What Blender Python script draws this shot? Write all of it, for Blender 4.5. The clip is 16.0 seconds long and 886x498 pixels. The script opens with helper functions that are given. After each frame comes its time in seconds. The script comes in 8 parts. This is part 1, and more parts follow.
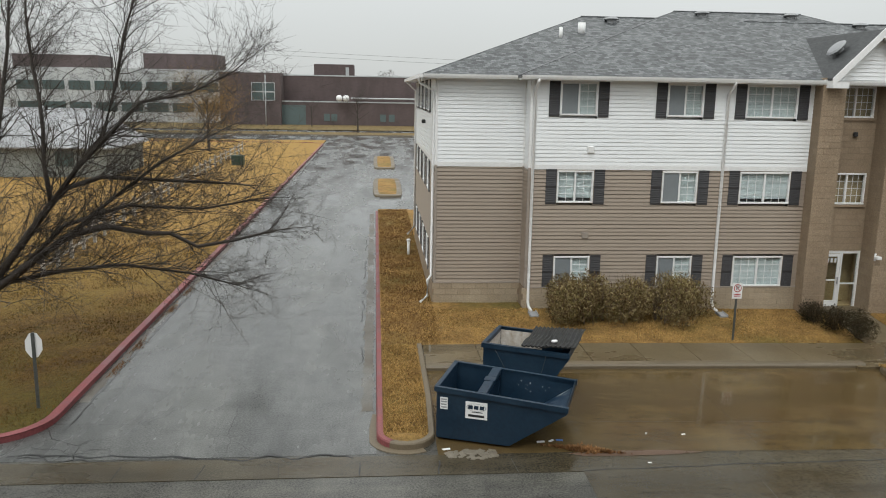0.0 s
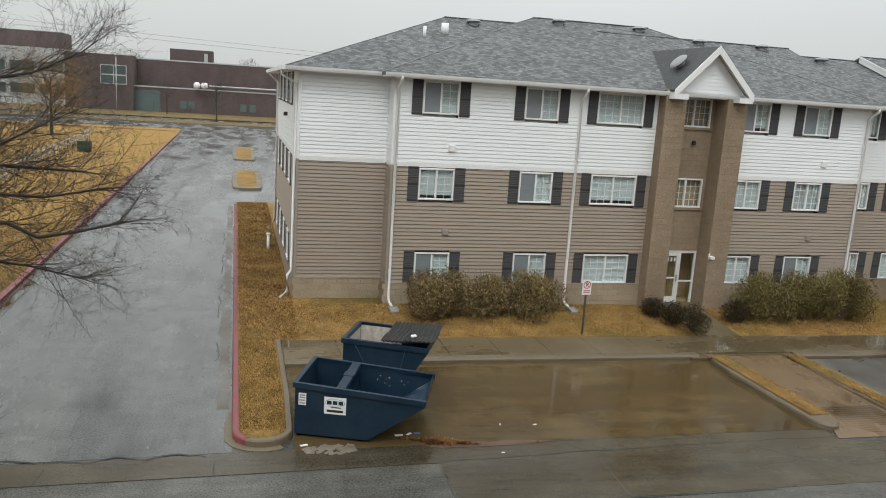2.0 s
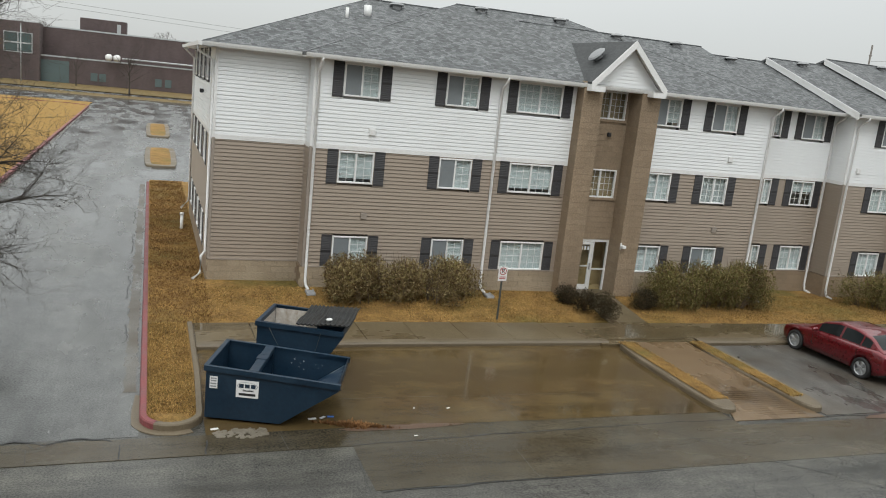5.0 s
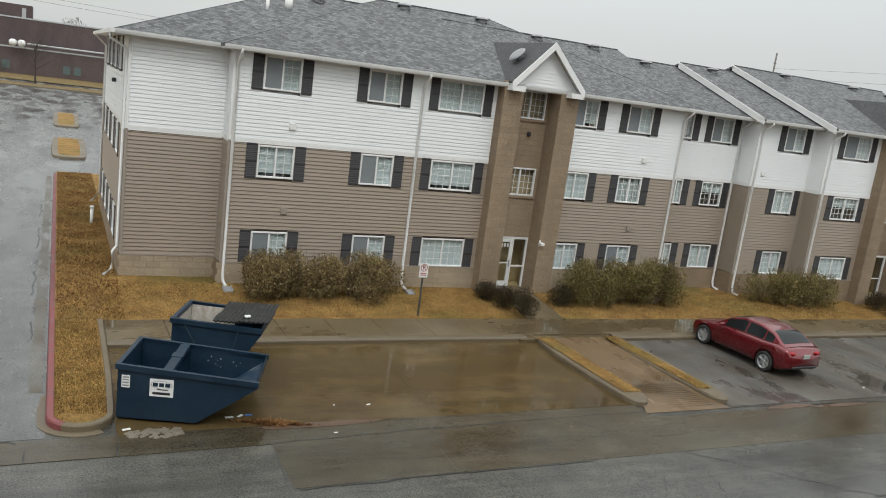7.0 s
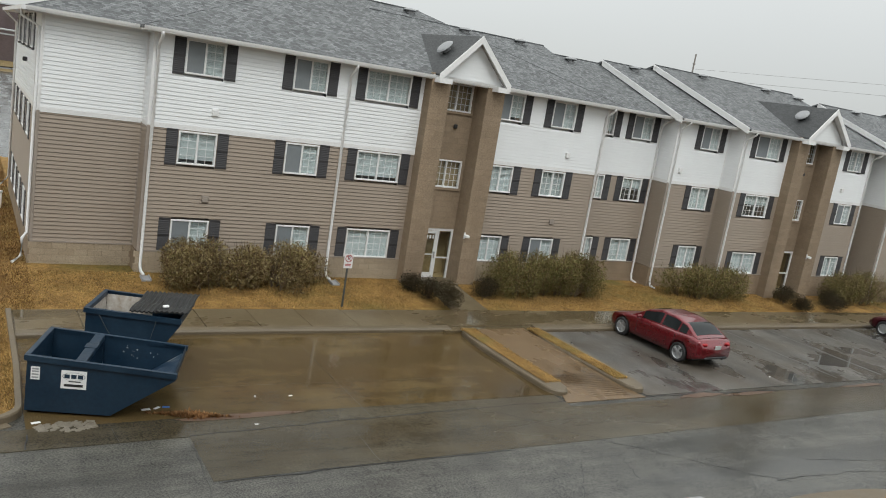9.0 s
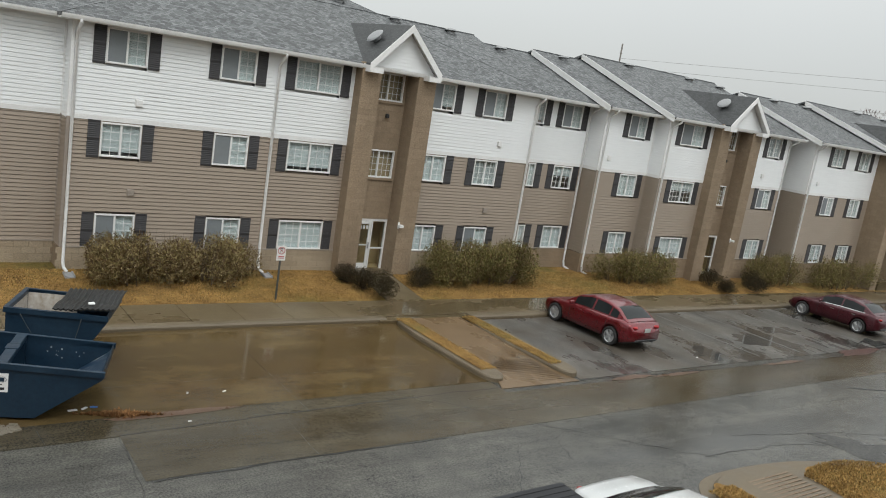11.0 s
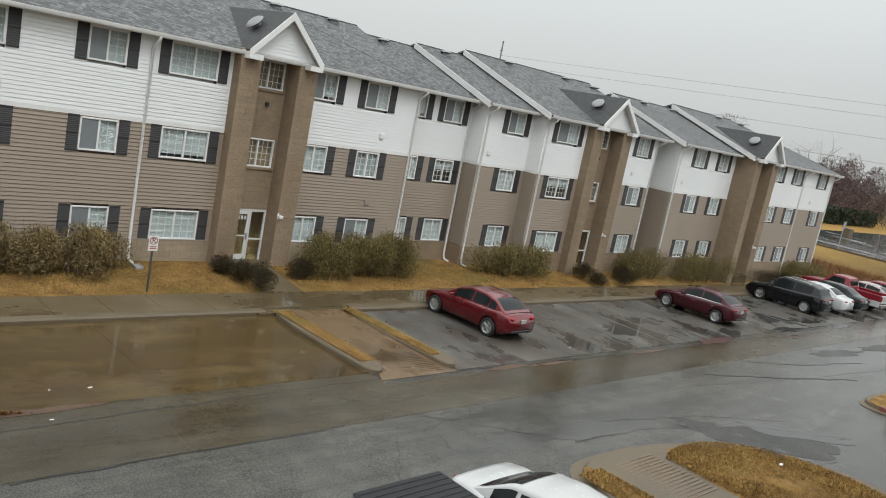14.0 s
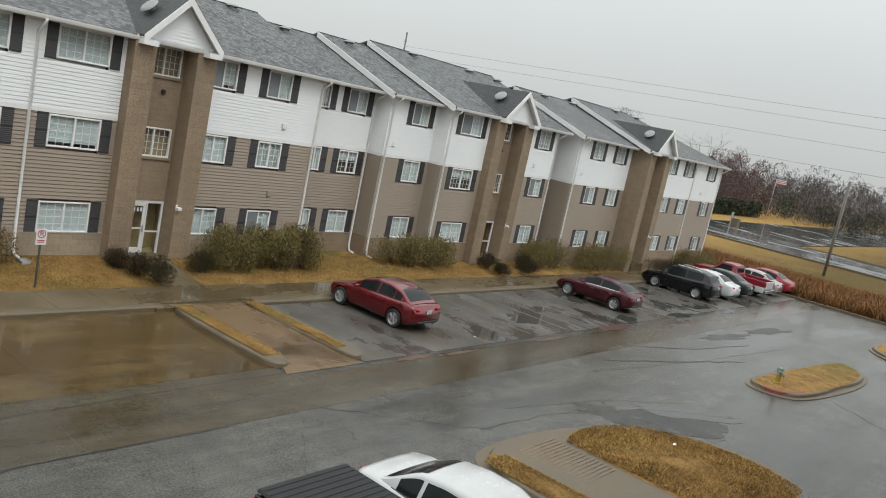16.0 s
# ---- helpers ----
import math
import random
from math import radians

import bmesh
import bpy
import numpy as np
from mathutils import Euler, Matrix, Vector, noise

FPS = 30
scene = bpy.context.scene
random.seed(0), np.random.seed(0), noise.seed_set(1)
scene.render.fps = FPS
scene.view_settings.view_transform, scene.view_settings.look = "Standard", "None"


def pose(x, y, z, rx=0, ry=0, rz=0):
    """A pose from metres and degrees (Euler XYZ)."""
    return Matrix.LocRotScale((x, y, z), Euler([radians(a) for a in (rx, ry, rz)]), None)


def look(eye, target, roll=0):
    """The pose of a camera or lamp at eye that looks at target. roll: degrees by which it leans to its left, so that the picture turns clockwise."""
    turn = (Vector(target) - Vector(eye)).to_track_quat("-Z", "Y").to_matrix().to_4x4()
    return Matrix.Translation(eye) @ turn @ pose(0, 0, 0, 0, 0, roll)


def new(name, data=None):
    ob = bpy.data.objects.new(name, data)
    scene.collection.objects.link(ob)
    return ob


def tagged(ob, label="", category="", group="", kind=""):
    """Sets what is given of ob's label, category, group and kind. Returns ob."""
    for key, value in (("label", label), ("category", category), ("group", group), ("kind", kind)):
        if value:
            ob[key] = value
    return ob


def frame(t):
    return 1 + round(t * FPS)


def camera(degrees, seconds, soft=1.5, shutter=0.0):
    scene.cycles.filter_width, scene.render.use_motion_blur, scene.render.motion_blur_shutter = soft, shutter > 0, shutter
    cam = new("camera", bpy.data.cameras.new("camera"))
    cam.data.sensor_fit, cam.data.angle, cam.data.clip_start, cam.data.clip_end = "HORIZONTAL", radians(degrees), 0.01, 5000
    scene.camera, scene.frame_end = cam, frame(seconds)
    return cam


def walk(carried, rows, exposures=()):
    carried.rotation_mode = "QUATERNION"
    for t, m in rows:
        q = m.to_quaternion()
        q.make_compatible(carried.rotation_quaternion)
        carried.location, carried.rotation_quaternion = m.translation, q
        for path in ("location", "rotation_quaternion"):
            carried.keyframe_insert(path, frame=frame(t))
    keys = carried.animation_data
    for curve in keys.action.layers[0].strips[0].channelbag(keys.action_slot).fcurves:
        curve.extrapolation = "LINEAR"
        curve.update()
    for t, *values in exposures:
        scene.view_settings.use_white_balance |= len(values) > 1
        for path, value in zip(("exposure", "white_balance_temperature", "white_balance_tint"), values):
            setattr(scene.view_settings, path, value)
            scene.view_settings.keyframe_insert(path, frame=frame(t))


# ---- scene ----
cam = camera(58.08, 16.0, soft=1.0)
PATH = [
    (0.0, pose(-0.027, 0.226, 7.157, 78.88, -0.96, -4.77)),
    (0.5, pose(-0.037, 0.197, 7.168, 78.91, -1.53, -6.55)),
    (1.0, pose(-0.034, 0.163, 7.173, 78.89, -1.84, -8.02)),
    (1.5, pose(-0.023, 0.133, 7.177, 78.88, -2.87, -11.48)),
    (2.0, pose(-0.016, 0.117, 7.183, 78.94, -3.62, -14.30)),
    (2.5, pose(-0.005, 0.101, 7.187, 78.65, -3.97, -15.34)),
    (3.0, pose(0.011, 0.076, 7.191, 78.27, -4.49, -16.23)),
    (5.5, pose(0.029, 0.038, 7.193, 78.49, -6.25, -21.57)),
    (6.0, pose(0.029, 0.027, 7.194, 78.64, -6.72, -23.42)),
    (6.5, pose(0.022, 0.019, 7.195, 78.56, -6.94, -23.61)),
    (7.0, pose(0.008, 0.011, 7.199, 78.70, -7.35, -25.22)),
    (7.5, pose(0.006, -0.004, 7.205, 78.77, -7.84, -26.69)),
    (8.0, pose(0.008, -0.020, 7.209, 78.91, -8.63, -28.83)),
    (8.5, pose(0.014, -0.037, 7.211, 78.91, -9.02, -29.76)),
    (11.0, pose(0.021, -0.058, 7.208, 78.84, -8.90, -35.20)),
    (11.5, pose(0.021, -0.063, 7.204, 79.09, -9.36, -37.00)),
    (12.0, pose(0.021, -0.065, 7.206, 79.00, -9.47, -37.23)),
    (12.5, pose(0.018, -0.074, 7.211, 79.02, -9.67, -37.59)),
    (13.0, pose(0.011, -0.089, 7.216, 79.47, -10.44, -41.05)),
    (13.5, pose(0.002, -0.097, 7.217, 79.50, -10.57, -41.75)),
    (14.0, pose(-0.005, -0.108, 7.219, 79.73, -10.98, -43.58)),
    (14.5, pose(-0.009, -0.113, 7.222, 79.87, -11.11, -45.35)),
    (15.0, pose(-0.015, -0.124, 7.224, 80.09, -11.26, -46.92)),
    (15.5, pose(-0.020, -0.129, 7.230, 80.21, -11.52, -48.62)),
    (16.0, pose(-0.024, -0.135, 7.237, 80.44, -11.73, -50.46)),
]
walk(cam, PATH)
# ---------- light ----------
world = bpy.data.worlds.new("overcast")
scene.world = world
world.use_nodes = True
wn, wl = world.node_tree.nodes, world.node_tree.links
bg = wn["Background"]
sky = wn.new("ShaderNodeTexSky")
sky.sky_type, sky.sun_disc = "NISHITA", False
sky.sun_elevation, sky.sun_rotation = radians(48), radians(205)
wco = wn.new("ShaderNodeTexCoord")
wsep = wn.new("ShaderNodeSeparateXYZ")
wl.new(wco.outputs["Generated"], wsep.inputs[0])
wramp = wn.new("ShaderNodeMapRange")
wramp.inputs["From Min"].default_value, wramp.inputs["From Max"].default_value = 0.0, 1.0
wramp.inputs["To Min"].default_value, wramp.inputs["To Max"].default_value = 0.615, 2.0
wl.new(wsep.outputs["Z"], wramp.inputs["Value"])
wnoise = wn.new("ShaderNodeTexNoise")
wnoise.inputs["Scale"].default_value, wnoise.inputs["Detail"].default_value = 2.2, 4
wl.new(wco.outputs["Generated"], wnoise.inputs["Vector"])
wmr = wn.new("ShaderNodeMapRange")
wmr.inputs["To Min"].default_value, wmr.inputs["To Max"].default_value = 0.93, 1.07
wl.new(wnoise.outputs["Fac"], wmr.inputs["Value"])
wmul = wn.new("ShaderNodeMath")
wmul.operation = "MULTIPLY"
wl.new(wramp.outputs[0], wmul.inputs[0])
wl.new(wmr.outputs[0], wmul.inputs[1])
wgrey = wn.new("ShaderNodeVectorMath")
wgrey.operation = "SCALE"
wgrey.inputs[0].default_value = (0.965, 1.0, 0.99)
weast = wn.new("ShaderNodeMapRange")
weast.inputs["From Min"].default_value, weast.inputs["From Max"].default_value = 0.45, 1.0
weast.inputs["To Min"].default_value, weast.inputs["To Max"].default_value = 1.0, 0.88
wl.new(wsep.outputs["X"], weast.inputs["Value"])
wmul2 = wn.new("ShaderNodeMath")
wmul2.operation = "MULTIPLY"
wl.new(wmul.outputs[0], wmul2.inputs[0])
wl.new(weast.outputs[0], wmul2.inputs[1])
wl.new(wmul2.outputs[0], wgrey.inputs["Scale"])
wsc = wn.new("ShaderNodeVectorMath")
wsc.operation = "SCALE"
wsc.inputs["Scale"].default_value = 0.1
wl.new(sky.outputs[0], wsc.inputs[0])
wmix = wn.new("ShaderNodeMix")
wmix.data_type = "RGBA"
wmix.inputs[0].default_value = 0.94
wl.new(wsc.outputs[0], wmix.inputs[6])
wl.new(wgrey.outputs[0], wmix.inputs[7])
wl.new(wmix.outputs[2], bg.inputs["Color"])
bg.inputs["Strength"].default_value = 1.0

sun = new("sun", bpy.data.lights.new("sun", "SUN"))
sun.data.energy, sun.data.angle, sun.data.color = 1.0, radians(25), (0.985, 0.995, 0.98)
sun.matrix_world = look((-12, -30, 40), (0, 0, 0))

# ---------- materials ----------
def nodes(name):
    m = bpy.data.materials.new(name)
    m.use_nodes = True
    return m, m.node_tree.nodes, m.node_tree.links, m.node_tree.nodes["Principled BSDF"]


def tex_noise(n, l, pos, scale, detail=4.0, rough=0.55, stretch=None):
    t = n.new("ShaderNodeTexNoise")
    t.inputs["Scale"].default_value, t.inputs["Detail"].default_value, t.inputs["Roughness"].default_value = scale, detail, rough
    if stretch:
        mp = n.new("ShaderNodeMapping")
        mp.inputs["Scale"].default_value = stretch
        l.new(pos, mp.inputs["Vector"])
        pos = mp.outputs[0]
    l.new(pos, t.inputs["Vector"])
    return t.outputs["Fac"]


def ramp(n, l, fac, stops):
    r = n.new("ShaderNodeValToRGB")
    el = r.color_ramp.elements
    while len(el) < len(stops):
        el.new(0.5)
    for e, (p, c) in zip(el, stops):
        e.position = p
        e.color = (*c, 1) if len(c) == 3 else c
    l.new(fac, r.inputs["Fac"])
    return r.outputs["Color"]


def mixc(n, l, fac, a, b, mode="MIX"):
    m = n.new("ShaderNodeMix")
    m.data_type, m.blend_type = "RGBA", mode
    for k, v in ((0, fac), (6, a), (7, b)):
        if hasattr(v, "is_output"):
            l.new(v, m.inputs[k])
        elif k == 0:
            m.inputs[0].default_value = v
        else:
            m.inputs[k].default_value = (*v, 1)
    return m.outputs[2]


def maprange(n, l, v, a, b, c, d):
    m = n.new("ShaderNodeMapRange")
    for k, x in zip(("From Min", "From Max", "To Min", "To Max"), (a, b, c, d)):
        m.inputs[k].default_value = x
    l.new(v, m.inputs["Value"])
    return m.outputs[0]


def bumped(n, l, p, h, strength, dist):
    b = n.new("ShaderNodeBump")
    b.inputs["Strength"].default_value, b.inputs["Distance"].default_value = strength, dist
    l.new(h, b.inputs["Height"])
    l.new(b.outputs[0], p.inputs["Normal"])


def position(n):
    return n.new("ShaderNodeNewGeometry").outputs["Position"]


def mottled(name, dark, light, big=0.6, fine=18.0, rough=(0.5, 0.8), metal=0.0, bump=0.3, dist=0.01, coat=0.0, stretch=None):
    """Two scales of variation between two colours, with fine relief."""
    m, n, l, p = nodes(name)
    pos = position(n)
    a = tex_noise(n, l, pos, big, 5, 0.6, stretch)
    b = tex_noise(n, l, pos, fine, 3)
    mid = tuple((x + y) / 2 for x, y in zip(dark, light))
    c1 = ramp(n, l, a, [(0.3, dark), (0.7, light)])
    c2 = ramp(n, l, b, [(0.3, dark), (0.7, light)])
    l.new(mixc(n, l, 0.45, c1, c2), p.inputs["Base Color"])
    l.new(maprange(n, l, a, 0.3, 0.7, *rough), p.inputs["Roughness"])
    p.inputs["Metallic"].default_value = metal
    p.inputs["Coat Weight"].default_value = coat
    p.inputs["Coat Roughness"].default_value = 0.06
    bumped(n, l, p, b, bump, dist)
    return m


def wet_ground(name, dark, light, puddle, cover, fine=60.0, crack=0.0, dry_rough=0.42, stain=None, streak=(1.0, 1.0, 1.0), relief=0.35, film=0.04, drift=None, soft=0.045):
    """Rain-wet paving: films of standing water where the broad noise is high, damp grain between them."""
    m, n, l, p = nodes(name)
    pos = position(n)
    broad = tex_noise(n, l, pos, puddle, 5, 0.6, streak)
    grain = tex_noise(n, l, pos, fine, 4, 0.7)
    patch = tex_noise(n, l, pos, 1.3, 4, 0.6)
    col = mixc(n, l, 0.42, ramp(n, l, grain, [(0.38, tuple(x * 0.6 for x in dark)), (0.62, tuple(x * 1.15 for x in light))]), ramp(n, l, patch, [(0.35, dark), (0.68, light)]))
    if stain:
        s = tex_noise(n, l, pos, 0.45, 6, 0.65)
        col = mixc(n, l, maprange(n, l, s, 0.42, 0.62, 0.0, 1.0), col, stain)
    if drift:
        worn = tex_noise(n, l, pos, 1.0, 6, 0.7, drift)
        col = mixc(n, l, 0.8, col, ramp(n, l, worn, [(0.34, (0.55, 0.55, 0.55)), (0.5, (0.98, 0.98, 0.97)), (0.66, (1.35, 1.34, 1.3))]), "MULTIPLY")
    wet = maprange(n, l, broad, cover - soft, cover + soft, 0.0, 1.0)
    col = mixc(n, l, maprange(n, l, wet, 0, 1, 0, 0.45), col, tuple(x * 0.55 for x in dark))
    h = grain
    if crack:
        v = n.new("ShaderNodeTexVoronoi")
        v.feature = "DISTANCE_TO_EDGE"
        v.inputs["Scale"].default_value = crack
        mp = n.new("ShaderNodeMixRGB")
        l.new(pos, mp.inputs[1])
        mp.inputs[0].default_value = 0.12
        nz = n.new("ShaderNodeTexNoise")
        nz.inputs["Scale"].default_value = 2.5
        l.new(pos, nz.inputs["Vector"])
        mp.blend_type = "ADD"
        l.new(nz.outputs["Color"], mp.inputs[2])
        l.new(mp.outputs[0], v.inputs["Vector"])
        gate = maprange(n, l, tex_noise(n, l, pos, 0.16, 2), 0.45, 0.6, 0.0, 1.0)
        line = maprange(n, l, v.outputs["Distance"], 0.0, 0.005, 1.0, 0.0)
        mm = n.new("ShaderNodeMath")
        mm.operation = "MULTIPLY"
        l.new(line, mm.inputs[0])
        l.new(gate, mm.inputs[1])
        col = mixc(n, l, mm.outputs[0], col, (0.012, 0.012, 0.012))
    l.new(col, p.inputs["Base Color"])
    l.new(maprange(n, l, wet, 0, 1, dry_rough, film), p.inputs["Roughness"])
    p.inputs["IOR"].default_value = 1.4
    b = n.new("ShaderNodeBump")
    b.inputs["Distance"].default_value = 0.006
    l.new(maprange(n, l, wet, 0, 1, relief, 0.0), b.inputs["Strength"])
    l.new(h, b.inputs["Height"])
    l.new(b.outputs[0], p.inputs["Normal"])
    return m


def block_wall(name, c1, c2, mortar, bw, bh):
    """Split-faced blockwork in running bond, vertical faces either way round."""
    m, n, l, p = nodes(name)
    g = n.new("ShaderNodeNewGeometry")
    s = n.new("ShaderNodeSeparateXYZ")
    l.new(g.outputs["Position"], s.inputs[0])
    add = n.new("ShaderNodeMath")
    l.new(s.outputs["X"], add.inputs[0])
    l.new(s.outputs["Y"], add.inputs[1])
    cmb = n.new("ShaderNodeCombineXYZ")
    l.new(add.outputs[0], cmb.inputs["X"])
    l.new(s.outputs["Z"], cmb.inputs["Y"])
    br = n.new("ShaderNodeTexBrick")
    br.inputs["Scale"].default_value, br.inputs["Mortar Size"].default_value = 1.0, 0.008
    br.inputs["Brick Width"].default_value, br.inputs["Row Height"].default_value = bw, bh
    for k, c in (("Color1", c1), ("Color2", c2), ("Mortar", mortar)):
        br.inputs[k].default_value = (*c, 1)
    l.new(cmb.outputs[0], br.inputs["Vector"])
    gr = tex_noise(n, l, g.outputs["Position"], 22, 5, 0.7)
    st = tex_noise(n, l, g.outputs["Position"], 0.5, 5, 0.6, (1, 1, 0.35))
    col = mixc(n, l, 0.5, br.outputs["Color"], ramp(n, l, gr, [(0.3, (0.42,) * 3), (0.7, (1.0, 0.98, 0.95))]), "MULTIPLY")
    col = mixc(n, l, 0.45, col, ramp(n, l, st, [(0.35, (0.55, 0.53, 0.5)), (0.65, (1.1, 1.08, 1.05))]), "MULTIPLY")
    l.new(col, p.inputs["Base Color"])
    p.inputs["Roughness"].default_value = 0.82
    hh = mixc(n, l, 0.6, br.outputs["Fac"], gr, "SUBTRACT")
    b = n.new("ShaderNodeBump")
    b.invert = True
    b.inputs["Strength"].default_value, b.inputs["Distance"].default_value = 0.7, 0.02
    l.new(hh, b.inputs["Height"])
    l.new(b.outputs[0], p.inputs["Normal"])
    return m


def shingles(name, lo=(0.036, 0.040, 0.042), hi=(0.165, 0.173, 0.176), grain=0.85):
    m, n, l, p = nodes(name)
    g = n.new("ShaderNodeNewGeometry")
    s = n.new("ShaderNodeSeparateXYZ")
    l.new(g.outputs["Position"], s.inputs[0])
    sn = n.new("ShaderNodeSeparateXYZ")
    l.new(g.outputs["True Normal"], sn.inputs[0])
    ab = []
    for k in ("X", "Y"):
        q = n.new("ShaderNodeMath")
        q.operation = "ABSOLUTE"
        l.new(sn.outputs[k], q.inputs[0])
        ab.append(q)
    gt = n.new("ShaderNodeMath")
    gt.operation = "GREATER_THAN"
    l.new(ab[0].outputs[0], gt.inputs[0])
    l.new(ab[1].outputs[0], gt.inputs[1])
    along = n.new("ShaderNodeMix")
    l.new(gt.outputs[0], along.inputs[0])
    l.new(s.outputs["X"], along.inputs[2])
    l.new(s.outputs["Y"], along.inputs[3])
    cmb = n.new("ShaderNodeCombineXYZ")
    l.new(along.outputs[0], cmb.inputs["X"])
    l.new(s.outputs["Z"], cmb.inputs["Y"])
    br = n.new("ShaderNodeTexBrick")
    br.inputs["Scale"].default_value, br.inputs["Mortar Size"].default_value = 1.0, 0.004
    br.inputs["Brick Width"].default_value, br.inputs["Row Height"].default_value = 0.17, 0.052
    br.inputs["Color1"].default_value = (*lo, 1)
    br.inputs["Color2"].default_value = (*hi, 1)
    br.inputs["Mortar"].default_value = (0.03, 0.03, 0.032, 1)
    l.new(cmb.outputs[0], br.inputs["Vector"])
    big = tex_noise(n, l, g.outputs["Position"], 0.7, 5, 0.6)
    gr = tex_noise(n, l, g.outputs["Position"], 9, 5, 0.75)
    col = mixc(n, l, grain, br.outputs["Color"], ramp(n, l, gr, [(0.32, (0.42,) * 3), (0.66, (1.35,) * 3)]), "MULTIPLY")
    col = mixc(n, l, 0.6, col, ramp(n, l, big, [(0.35, (0.75,) * 3), (0.65, (1.15,) * 3)]), "MULTIPLY")
    l.new(col, p.inputs["Base Color"])
    p.inputs["Roughness"].default_value = 0.6
    b = n.new("ShaderNodeBump")
    b.invert = True
    b.inputs["Strength"].default_value, b.inputs["Distance"].default_value = 0.6, 0.012
    l.new(br.outputs["Fac"], b.inputs["Height"])
    l.new(b.outputs[0], p.inputs["Normal"])
    return m


def siding_mat(name, base, spread):
    m, n, l, p = nodes(name)
    pos = position(n)
    a = tex_noise(n, l, pos, 0.5, 5, 0.6, (1, 1, 0.4))
    b = tex_noise(n, l, pos, 9, 4, 0.6, (0.15, 0.15, 2))
    lo = tuple(x * (1 - spread) for x in base)
    hi = tuple(min(0.9, x * (1 + spread)) for x in base)
    col = mixc(n, l, 0.5, ramp(n, l, a, [(0.3, lo), (0.7, hi)]), ramp(n, l, b, [(0.3, lo), (0.7, hi)]))
    l.new(col, p.inputs["Base Color"])
    p.inputs["Roughness"].default_value = 0.45
    bumped(n, l, p, b, 0.15, 0.004)
    return m


def glass(name, tint=(0.9, 0.95, 0.95), rough=0.02):
    m, n, l, p = nodes(name)
    p.inputs["Base Color"].default_value = (*tint, 1)
    p.inputs["Transmission Weight"].default_value = 1.0
    p.inputs["Roughness"].default_value = rough
    p.inputs["IOR"].default_value = 1.45
    return m


def paint(name, c, rough=0.25, coat=1.0, metal=0.0, vary=0.12):
    m, n, l, p = nodes(name)
    pos = position(n)
    a = tex_noise(n, l, pos, 2.2, 5, 0.6)
    l.new(ramp(n, l, a, [(0.3, tuple(x * (1 - vary) for x in c)), (0.7, tuple(min(1, x * (1 + vary)) for x in c))]), p.inputs["Base Color"])
    l.new(maprange(n, l, tex_noise(n, l, pos, 14, 3), 0.3, 0.7, rough * 0.8, rough * 1.3), p.inputs["Roughness"])
    p.inputs["Metallic"].default_value = metal
    p.inputs["Coat Weight"].default_value = coat
    p.inputs["Coat Roughness"].default_value = 0.05
    return m


def glow(name, c, e):
    m, n, l, p = nodes(name)
    p.inputs["Base Color"].default_value = (*c, 1)
    p.inputs["Emission Color"].default_value = (*c, 1)
    p.inputs["Emission Strength"].default_value = e
    return m


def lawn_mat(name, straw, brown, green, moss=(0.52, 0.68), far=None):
    """Dormant turf: matted blades, bare brown patches and greener drifts; far gives the paler straw colour that it
    blends to as y grows.
    """
    m, n, l, p = nodes(name)
    pos = position(n)
    big = tex_noise(n, l, pos, 0.22, 6, 0.65)
    mid = tex_noise(n, l, pos, 1.5, 6, 0.7)
    clump = tex_noise(n, l, pos, 9.0, 5, 0.7)
    fine = tex_noise(n, l, pos, 42, 4, 0.75)
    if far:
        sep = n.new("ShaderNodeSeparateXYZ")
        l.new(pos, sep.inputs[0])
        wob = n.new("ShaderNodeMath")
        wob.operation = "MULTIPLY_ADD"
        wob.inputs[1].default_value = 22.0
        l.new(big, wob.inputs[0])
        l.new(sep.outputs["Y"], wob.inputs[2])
        far_mix = maprange(n, l, wob.outputs[0], 30.0, 52.0, 0.0, 1.0)
        straw_c = mixc(n, l, far_mix, straw, far)
        green = mixc(n, l, far_mix, green, tuple(0.8 * f + 0.2 * g for f, g in zip(far, green)))
        brown = mixc(n, l, far_mix, brown, tuple(0.6 * f + 0.4 * b for f, b in zip(far, brown)))
    else:
        straw_c = mixc(n, l, 0.0, straw, straw)
    col = mixc(n, l, maprange(n, l, mid, 0.36, 0.6, 0.75, 0.0), straw_c, brown)
    col = mixc(n, l, maprange(n, l, big, *moss, 0, 0.75), col, green)
    col = mixc(n, l, 0.7, col, ramp(n, l, clump, [(0.33, (0.5, 0.46, 0.42)), (0.52, (1.0, 1.0, 1.0)), (0.7, (1.3, 1.28, 1.2))]), "MULTIPLY")
    col = mixc(n, l, 0.6, col, ramp(n, l, fine, [(0.32, (0.45, 0.42, 0.38)), (0.5, (1.0, 1.0, 1.0)), (0.7, (1.45, 1.4, 1.3))]), "MULTIPLY")
    l.new(col, p.inputs["Base Color"])
    p.inputs["Roughness"].default_value = 0.85
    p.inputs["Specular IOR Level"].default_value = 0.2
    bumped(n, l, p, fine, 0.9, 0.05)
    return m


